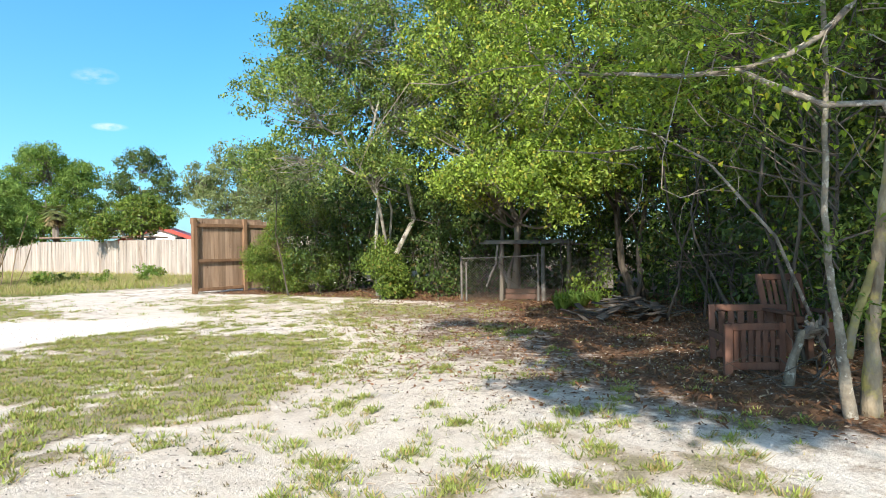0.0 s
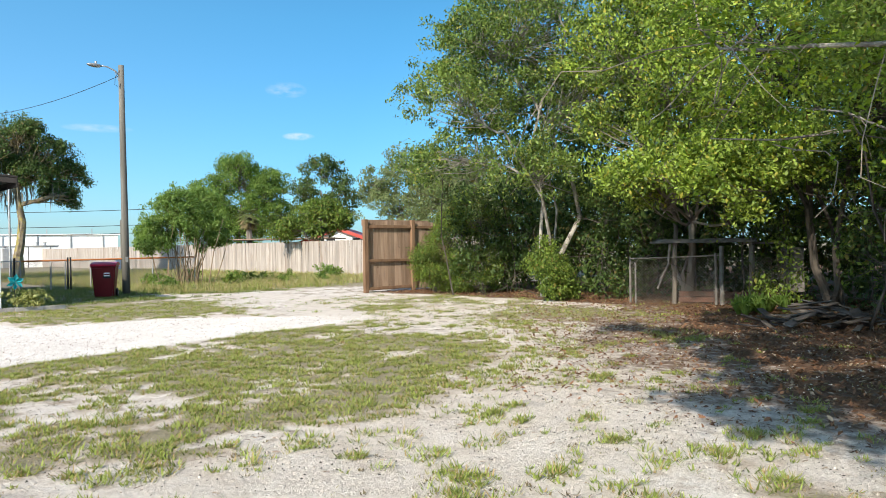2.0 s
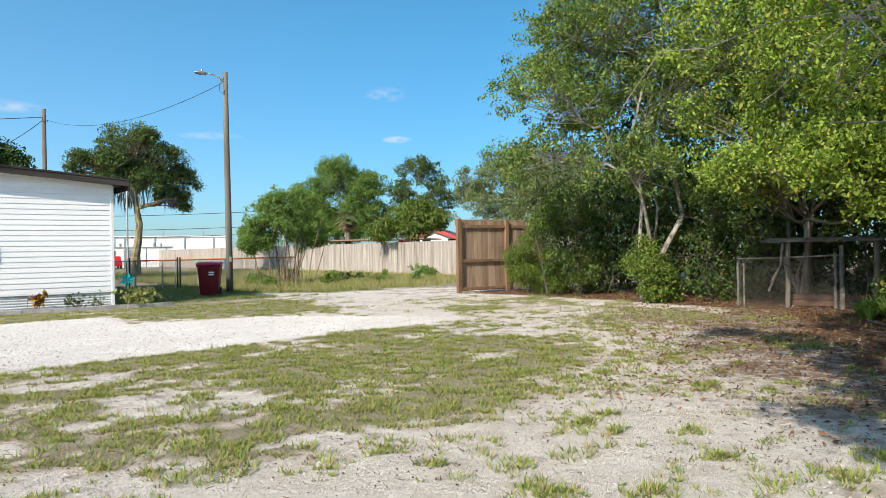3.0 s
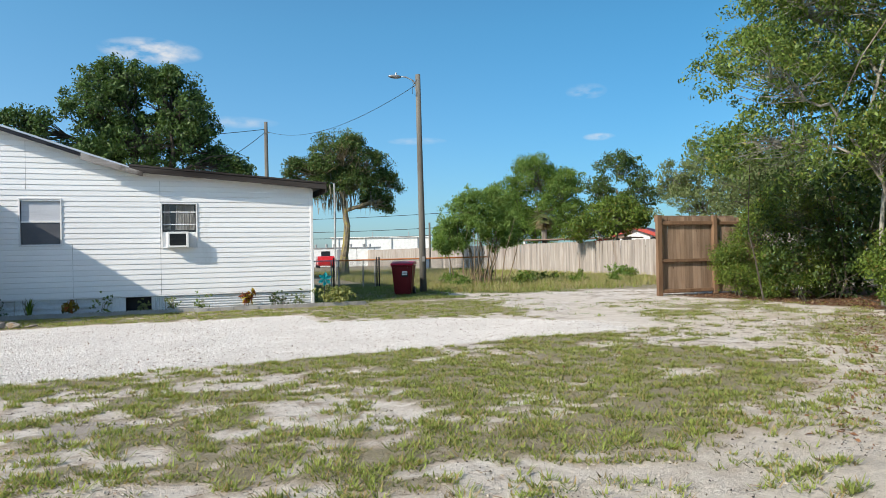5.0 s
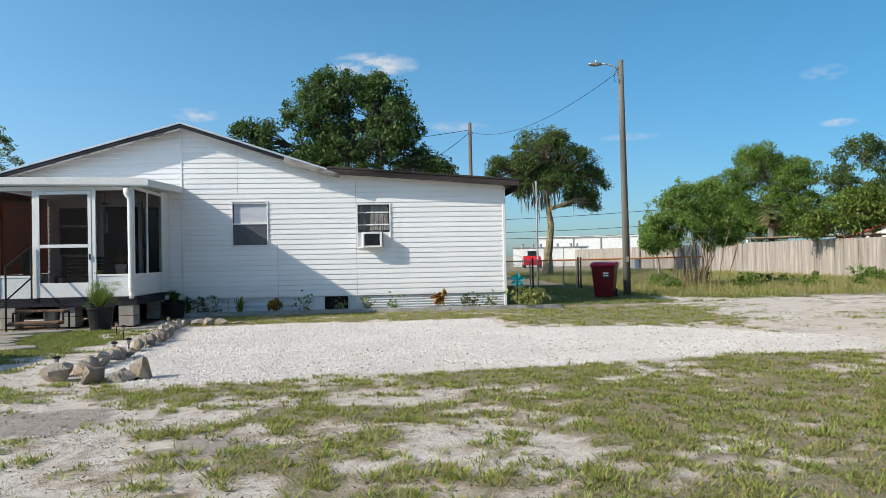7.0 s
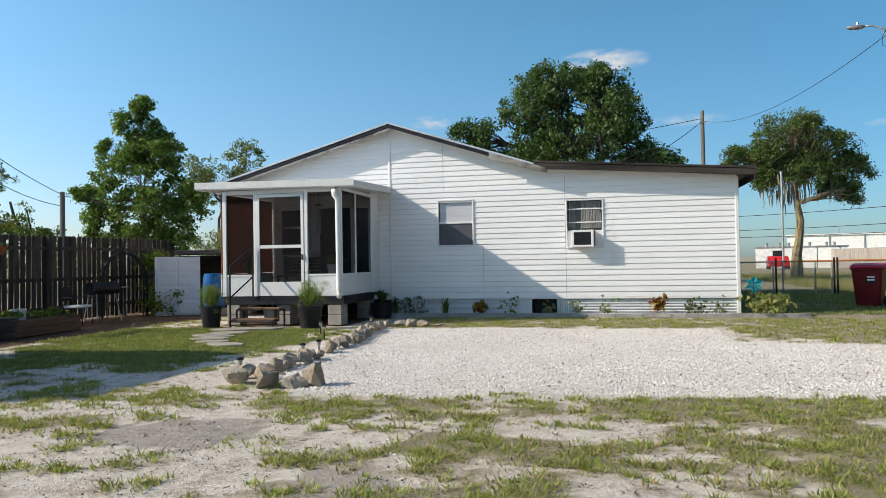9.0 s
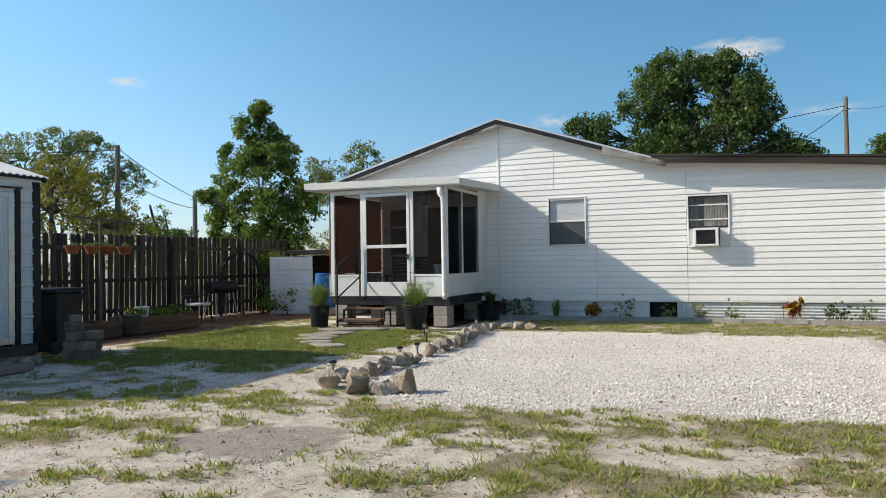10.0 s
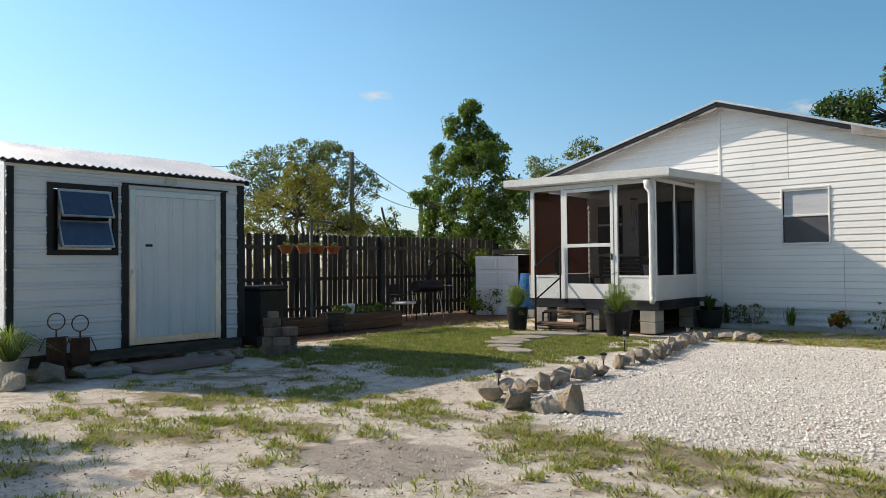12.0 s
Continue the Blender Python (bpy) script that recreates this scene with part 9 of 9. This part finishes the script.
part("link_mesh", diamond_net(2.0, 3.2, 0.02, 1.05), M["old_wire"], ken)
part("roof_board", boxes(((0.55, 0.1, 1.42), (2.6, 1.6, 1.47)), bevel=0.006), M["kennel_pale"], ken)
part("roof_board", boxes(((0.45, 0.0, 1.375), (2.7, 0.09, 1.425)), bevel=0.006), M["kennel_pale"], ken)
part("roof_board", boxes(((2.4, 0.2, 1.33), (3.4, 1.5, 1.38)), bevel=0.006), M["kennel_pale"], ken)
for x, y in ((0.95, 0.15), (1.2, 1.5), (2.5, 1.5), (2.55, 0.2)):
    part("roof_post", tubes(([(x, y, 0), (x + 0.03, y, 1.4)], 0.05), n=7), M["bark"], ken)
part("leaning_stick", tubes(([(0.62, -0.04, 0.35), (0.72, -0.05, 0.62), (0.86, -0.04, 0.9), (0.90, -0.03, 1.36)], [0.025, 0.035, 0.03, 0.03]), n=7), M["kennel_pale"], ken)
for k in range(2):
    part("low_board", boxes(((1.0, 0.5 + 0.06 * k, 0.02 + 0.13 * k), (3.3, 0.53 + 0.06 * k, 0.14 + 0.13 * k)), bevel=0.004), M["redwood"], ken)
bm = boxes(((3.15, 0.2, 0.3), (3.6, 0.24, 1.25)), bevel=0.005)
part("leaning_sheet", bm, M["kennel_pale"], ken)
# rubble of old boards and bark
rub = random.Random(4)
for k in range(46):
    ln, w = rub.uniform(0.25, 0.85), rub.uniform(0.06, 0.16)
    bm = boxes(((-ln / 2, -w / 2, -0.012), (ln / 2, w / 2, 0.012)), bevel=0.004)
    for v in bm.verts:
        v.co.z += 0.05 * math.sin(v.co.x * 3 + k)
    ob = part("scrap_board", bm, M["kennel_pale" if k % 7 == 0 else "dark_wood"])
    d = rub.random()
    x, y = 8.1 + rub.gauss(0, 0.75), -15.75 + rub.gauss(0, 0.42)
    ob.matrix_basis = pose(x, y, 0.05 + 0.34 * max(0, 1 - ((x - 8.1) / 1.2) ** 2 - ((y + 15.75) / 0.8) ** 2) * rub.random(), rub.uniform(-14, 14), rub.uniform(-16, 16), rub.uniform(0, 360))
    tagged(ob, "broken grey board lying on the scrap heap", "board", "scrap heap")
fern = thing("fern_clump", "bright green ferns beside the kennel", "fern", (9.5, -14.35, 0))
rf = np.random.default_rng(2)
vs_, fs_ = [], []
for k in range(9):
    v, f = blades(40, 0.5, 0.45, rf, 0.045, 0.6)
    fs_.append(f + 4 * sum(len(q) for q in fs_))
    vs_.append(v + (rf.normal() * 0.35, rf.normal() * 0.35, 0))
hang(new("fronds", fast_mesh("fronds", np.concatenate(vs_), np.concatenate(fs_))), M["leaf_bright"], fern)


def slat_panel(parent, m, w, h, slats, t=0.022):
    """A slatted panel: two stiles, two rails and upright slats."""
    for lo, hi in (((0, 0, 0), (0.07, t * 1.6, h)), ((w - 0.07, 0, 0), (w, t * 1.6, h)), ((0.071, 0, h - 0.075), (w - 0.071, t * 1.6, h)), ((0.071, 0, 0.02), (w - 0.071, t * 1.6, 0.10))):
        b = part("rail", boxes((lo, hi), bevel=0.006), M["redwood"], parent)
        b.matrix_basis = m
    for k in range(slats):
        x = 0.09 + (w - 0.18) * (k + 0.15) / slats
        b = part("slat", boxes(((x, 0.005, 0.10), (x + (w - 0.18) / slats * 0.66, t + 0.005, h - 0.075)), bevel=0.004), M["redwood"], parent)
        b.matrix_basis = m


wreck = thing("wooden_chair", "broken red-brown slatted garden chair lying on its side", "chair", (3.40, -18.15, 0), -66, group="old garden chairs")
slat_panel(wreck, pose(0, 0, 0.03, -4, 0, 0), 0.92, 0.62, 7)
slat_panel(wreck, pose(-0.06, -0.84, 0.03, 0, 0, 4), 0.62, 0.50, 6)
part("leg", boxes(((-0.07, -0.92, 0), (0.01, -0.845, 0.53)), bevel=0.006), M["redwood"], wreck)
for x in (-0.02, 0.46):
    part("side_rail", boxes(((x, -0.80, 0.30), (x + 0.05, 0.0, 0.37)), bevel=0.006), M["redwood"], wreck)
wreck2 = thing("wooden_chair", "red-brown slatted garden chair with a reclined back", "chair", (3.57, -18.75, 0), -60, group="old garden chairs")
slat_panel(wreck2, pose(0, 0.1, 0.42, -24, 0, 0), 0.52, 0.62, 5)
slat_panel(wreck2, pose(0, 0.08, 0.40, -86, 0, 0), 0.52, 0.50, 5)
for x in (0.0, 0.45):
    part("leg", boxes(((x, -0.40, 0), (x + 0.07, -0.33, 0.58)), bevel=0.006), M["redwood"], wreck2)
    part("leg", boxes(((x, 0.05, 0), (x + 0.07, 0.12, 0.45)), bevel=0.006), M["redwood"], wreck2)
    part("armrest", boxes(((x - 0.02, -0.44, 0.58), (x + 0.09, 0.20, 0.61)), bevel=0.006), M["redwood"], wreck2)
stump = thing("broken_stump", "grey splintered stump with a root ball", "stump", (2.35, -19.05, 0))
part("trunk", tubes(([(0, 0, -0.02), (0.02, -0.03, 0.2), (0.05, -0.10, 0.42), (0.06, -0.12, 0.52)], [0.06, 0.045, 0.038, 0.025]), n=9), M["bark_slim"], stump)
rs = np.random.default_rng(4)
for k in range(16):
    d = rs.normal(size=3) * (1, 1, 0.7)
    d *= rs.uniform(0.10, 0.22) / np.linalg.norm(d)
    part("root", tubes((wander((0.30, -0.22, 0.50), np.array((0.30, -0.22, 0.50)) + d, rs, 0.25, 5), [0.034, 0.026, 0.020, 0.013, 0.005]), n=6), M["bark"], stump)
part("root", tubes(([(0.05, -0.10, 0.44), (0.16, -0.16, 0.50), (0.30, -0.22, 0.50)], [0.035, 0.04, 0.05]), n=8), M["bark"], stump)
rs = np.random.default_rng(3)
for k in range(22):
    d = rs.normal(size=3) * (0.4, 0.4, 0.1)
    p = np.array([rs.uniform(-0.4, 0.5), rs.uniform(-0.5, 0.3), 0.05])
    bm = tubes((wander(p, (p[0] + d[0], p[1] + d[1], 0.06 + abs(rs.normal()) * 0.22), rs, 0.2, 4), [0.008, 0.006, 0.005, 0.003]), n=5)
    part("stick", bm, M["bark_dark"], stump)

# ---- loose cover: stone chips, grass, weeds, leaf litter ----
def scatter(n, x0, x1, y0, y1, pick, r):
    x, y = r.uniform(x0, x1, n), r.uniform(y0, y1, n)
    keep = r.random(n) < pick(x, y)
    x, y = x[keep], y[keep]
    return x, y


def stone_chips():
    r = np.random.default_rng(31)
    x, y = scatter(98000, -7.6, 4.6, -10.1, -3.0, lambda a, b: np.clip(cover(a, b)[0] * 1.1, 0, 1), r)
    n = len(x)
    s = r.uniform(0.0062, 0.0125, n) * np.where(r.random(n) < 0.05, 1.6, 1.0)
    c = np.stack([x, y, rise(x, y) + 0.018 + s * 0.1], 1)
    unit = np.array([(1, 0, 0), (0, 1, 0), (-1, 0, 0), (0, -1, 0), (0, 0, 0.85)], float)
    shape = unit[None] * r.uniform(0.6, 1.35, (n, 5, 1)) + r.normal(size=(n, 5, 3)) * 0.18
    a = r.uniform(0, 2 * math.pi, n)
    ca, sa = np.cos(a)[:, None], np.sin(a)[:, None]
    shape = np.stack([shape[..., 0] * ca - shape[..., 1] * sa, shape[..., 0] * sa + shape[..., 1] * ca, shape[..., 2]], -1)
    verts = (c[:, None] + shape * s[:, None, None]).reshape(-1, 3)
    tri = np.array([(0, 1, 4), (1, 2, 4), (2, 3, 4), (3, 0, 4)])
    faces = (tri[None] + 5 * np.arange(n)[:, None, None]).reshape(-1, 3)
    me = fast_mesh("crushed_stone", verts, faces)
    me.materials.append(M["chip"])
    tagged(new("crushed_stone", me), "loose white crushed stone on the drive", "gravel", "", "stuff")


def blade_field(name, label, x, y, per, h, spread, width, key, seed, flop=1.0):
    r = np.random.default_rng(seed)
    n = len(x) * per
    tuft = r.uniform(0.55, 1.3, len(x))
    hh = np.repeat(h * tuft, per) * r.uniform(0.5, 1.1, n)
    a = r.uniform(0, 2 * math.pi, n)
    rad = np.repeat(spread * tuft, per) * r.random(n) ** 0.6
    bx, by = np.repeat(x, per) + np.cos(a) * rad, np.repeat(y, per) + np.sin(a) * rad
    bz = rise(bx, by) + 0.008
    lean = a + r.normal(size=n) * 0.7
    out = hh * r.uniform(0.25, 1.1, n) * flop
    side = np.stack([-np.sin(lean), np.cos(lean), 0 * lean], 1) * (width * r.uniform(0.6, 1.2, n))[:, None] * 0.5
    base = np.stack([bx, by, bz], 1)
    tip = base + np.stack([np.cos(lean) * out, np.sin(lean) * out, hh * r.uniform(0.6, 1.0, n)], 1)
    verts = np.stack([base - side, base + side, tip], 1).reshape(-1, 3)
    me = fast_mesh(name, verts, np.arange(3 * n).reshape(n, 3))
    me.materials.append(M[key])
    tagged(new(name, me), label, "grass", "", "stuff")


def grass_pick(power=1.0, gain=1.0):
    return lambda a, b: np.clip(cover(a, b)[3] ** power * gain * (0.12 + 1.1 * ramp(fbm(a, b, 0.16, 91, 2), 0.40, 0.62)), 0, 1)


rg = np.random.default_rng(51)
gx, gy = scatter(64000, -9.5, 5.5, -19.5, -9.0, grass_pick(1.0, 0.85), rg)
blade_field("grass", "low patchy green grass growing on sand", gx, gy, 12, 0.050, 0.062, 0.014, "grass", 52, 1.4)
gx, gy = scatter(26000, -13.5, 6.5, -9.2, -0.6, grass_pick(1.0, 0.9), rg)
blade_field("lawn", "short worn lawn beside the drive and the house", gx, gy, 10, 0.055, 0.09, 0.019, "grass", 53, 1.3)
gx, gy = scatter(11000, -12.9, -7.6, -9.4, -3.4, lambda a, b: np.clip(cover(a, b)[3] * 0.95, 0, 1), rg)
blade_field("front_lawn", "thicker green lawn between shed and porch steps", gx, gy, 11, 0.05, 0.08, 0.016, "lawn_blade", 63, 1.2)
gx, gy = scatter(15000, 4.5, 12.0, -19.0, -3.0, grass_pick(1.0, 0.9), rg)
blade_field("grass_east", "thin grass towards the trees", gx, gy, 10, 0.055, 0.12, 0.017, "grass", 54, 1.3)
gx, gy = scatter(16000, -12.5, 7.5, -19.5, -2.5, lambda a, b: 0.07 + 0.6 * cover(a, b)[3] * (1 - cover(a, b)[0]) - cover(a, b)[0], rg)
blade_field("dry_grass", "straw-coloured dead grass among the green", gx, gy, 9, 0.034, 0.13, 0.008, "grass_dry", 55, 2.2)
# small scattered clumps, each of a dozen tufts
cx, cy = scatter(760, -12.0, 4.5, -19.0, -9.6, lambda a, b: np.clip(0.75 - 0.9 * cover(a, b)[3] - cover(a, b)[0] - 0.8 * cover(a, b)[4] - 0.8 * cover(a, b)[2], 0, 1), rg)
wide = np.repeat(rg.uniform(0.05, 0.16, len(cx)), 13)
gx, gy = np.repeat(cx, 13) + rg.normal(size=len(cx) * 13) * wide, np.repeat(cy, 13) + rg.normal(size=len(cx) * 13) * wide * 0.7
blade_field("grass_clumps", "small scattered clumps of green grass on the sand", gx, gy, 11, 0.052, 0.045, 0.013, "grass", 65, 1.3)
# a few larger weeds on the bare sand
gx, gy = scatter(260, -9, 5, -18.5, -10, lambda a, b: 0.8 - cover(a, b)[0], rg)
blade_field("weed_tufts", "stray green weed tufts on bare sand", gx, gy, 34, 0.050, 0.08, 0.009, "grass", 56, 1.3)
gx, gy = scatter(5200, 5.0, 18.3, 2.5, 34.0, lambda a, b: np.clip(cover(a, b)[3], 0, 1) * ramp(b + 0.5 * (a - 5), 2.0, 5.0), rg)
rb = np.random.default_rng(66)
bx, by = scatter(5200, -9.5, 6.5, -19.0, -9.0, lambda a, b: 0.12 + 0.5 * cover(a, b)[3] - cover(a, b)[0], rb)
blade_field("brown_weeds", "low brown dying weed rosettes on the sand", bx, by, 9, 0.030, 0.05, 0.012, "weed_brown", 67, 1.8)
blade_field("tall_grass", "tall rough grass before the back fence", gx, gy, 8, 0.30, 0.22, 0.018, "grass_dry", 57)
gx, gy = scatter(2600, 5.0, 18.3, 1.5, 34.0, lambda a, b: np.clip(cover(a, b)[3], 0, 1), rg)
blade_field("tall_green_grass", "green weeds among tall grass before the fence", gx, gy, 16, 0.28, 0.22, 0.02, "grass", 58)
gx, gy = scatter(4200, -0.2, 9.0, 0.2, 12.0, lambda a, b: np.clip(cover(a, b)[3], 0, 1), rg)
blade_field("back_lawn", "shaded lawn behind the house corner", gx, gy, 12, 0.09, 0.16, 0.022, "lawn_blade", 59)


M["twig_brown"] = surface("brown_chaff", (0.16, 0.115, 0.075), (0.34, 0.265, 0.19), 6, 60, rough=0.95, bump=0.3)


def leaf_litter():
    r = np.random.default_rng(61)
    x, y = scatter(52000, 0.3, 13.5, -20.5, -2.0, lambda a, b: np.clip(cover(a, b)[2], 0.012, 0.9), r)
    n = len(x)
    c = np.stack([x, y, rise(x, y) + r.uniform(0.006, 0.03, n)], 1)
    v, f = leaf_cloud(c, 0.02, 1, 0.058, r, 0.45, 1.2)
    v[:, 2] = np.maximum(v[:, 2], -0.01)
    me = fast_mesh("leaf_litter", v, f)
    me.materials.append(M["fallen"])
    tagged(new("leaf_litter", me), "dry brown fallen leaves under the trees", "leaves", "", "stuff")
    x, y = scatter(9000, -10, 7, -19, -9.0, lambda a, b: np.clip(0.15 + 1.3 * ramp(fbm(a, b, 0.5, 93, 3), 0.45, 0.65) - cover(a, b)[0], 0, 1), r)
    n = len(x)
    a = r.uniform(0, 2 * math.pi, n)
    ln, w = r.uniform(0.015, 0.06, n), r.uniform(0.001, 0.003, n)
    d, s = np.stack([np.cos(a), np.sin(a), 0 * a], 1) * ln[:, None] / 2, np.stack([-np.sin(a), np.cos(a), 0 * a], 1) * w[:, None]
    c = np.stack([x, y, rise(x, y) + 0.022], 1)
    # blown leaves and bark on the white stone
    px, py = scatter(1300, -7.2, 4.0, -9.7, -3.2, lambda a, b: cover(a, b)[0] * ramp(fbm(a, b, 0.9, 99, 3), 0.42, 0.62), r)
    pc = np.stack([px, py, rise(px, py) + 0.032], 1)
    pv, pf = leaf_cloud(pc, 0.01, 1, 0.034, r, 0.4, 1.4)
    ml = fast_mesh("blown_leaves", pv, pf)
    ml.materials.append(M["fallen"])
    tagged(new("blown_leaves", ml), "brown leaf and bark scraps on white stone", "leaves", "", "stuff")
    me = fast_mesh("ground_twigs", np.stack([c - d - s, c + d - s, c + d + s + (0, 0, 0.004), c - d + s + (0, 0, 0.004)], 1).reshape(-1, 3), np.arange(4 * n).reshape(n, 4))
    me.materials.append(M["twig_brown"])
    tagged(new("ground_twigs", me), "small dark twigs and chaff on the sand", "twigs", "", "stuff")


def clods():
    """Crumbs of dark humus and pale lumps of sand, thickest round the grass."""
    r = np.random.default_rng(81)
    for name, label, n0, key, lo, hi in (("humus_crumbs", "dark crumbs of humus and bark strewn on sand", 26000, "bark_dark", 0.004, 0.011), ("sand_lumps", "small loose lumps of pale sand", 12000, "sand_lump", 0.006, 0.014)):
        x, y = scatter(n0, -10.5, 6.5, -19.2, -9.0, lambda a, b: np.clip(0.06 + 1.1 * ramp(fbm(a, b, 0.45, 95 if key == "bark_dark" else 97, 3), 0.45, 0.66) - cover(a, b)[0], 0, 1), r)
        n = len(x)
        s = r.uniform(lo, hi, n)
        unit = np.array([(1, 0, 0), (-0.5, 0.9, 0), (-0.5, -0.9, 0), (0, 0, 0.85)], float)
        a = r.uniform(0, 2 * math.pi, n)
        shape = unit[None] * r.uniform(0.5, 1.5, (n, 4, 1))
        ca, sa = np.cos(a)[:, None], np.sin(a)[:, None]
        shape = np.stack([shape[..., 0] * ca - shape[..., 1] * sa, shape[..., 0] * sa + shape[..., 1] * ca, shape[..., 2]], -1)
        c = np.stack([x, y, rise(x, y) + 0.006], 1)
        tri = np.array([(0, 1, 3), (1, 2, 3), (2, 0, 3)])
        me = fast_mesh(name, (c[:, None] + shape * s[:, None, None]).reshape(-1, 3), (tri[None] + 4 * np.arange(n)[:, None, None]).reshape(-1, 3))
        me.materials.append(M[key])
        tagged(new(name, me), label, "debris", "", "stuff")


M["sand_lump"] = surface("sand_lump", (0.62, 0.54, 0.45), (0.82, 0.74, 0.645), 9, 60, rough=1.0, bump=0.3)
clods()
stone_chips()
leaf_litter()


def weeds():
    r = np.random.default_rng(71)
    for k, (x, y, h, w) in enumerate(((9.2, 5.4, 0.7, 0.6), (10.3, 7.2, 0.6, 0.5), (11.8, 6.0, 0.55, 0.7), (13.0, 5.0, 0.7, 0.5), (12.2, 9.0, 0.5, 0.8), (14.5, 6.6, 0.8, 0.4), (9.6, 9.8, 0.8, 0.5), (7.0, 6.4, 0.5, 0.7), (16.0, 8.0, 0.6, 0.5), (7.6, 9.0, 0.6, 0.6))):
        ob = thing("weed_clump", "leafy green weeds in the rough grass", "weeds", (x, y, 0), group="weeds before the fence")
        c = r.normal(size=(22, 3)) * (w * 0.4, w * 0.4, h * 0.2) + (0, 0, h * 0.5)
        c[:, 2] = np.maximum(c[:, 2], 0.06)
        hang(new("leaves", fast_mesh("leaves", *leaf_cloud(c, 0.15, 16, 0.10, r, 0.5))), M["leaf_bright" if k % 2 else "leaf_mid"], ob)


weeds()
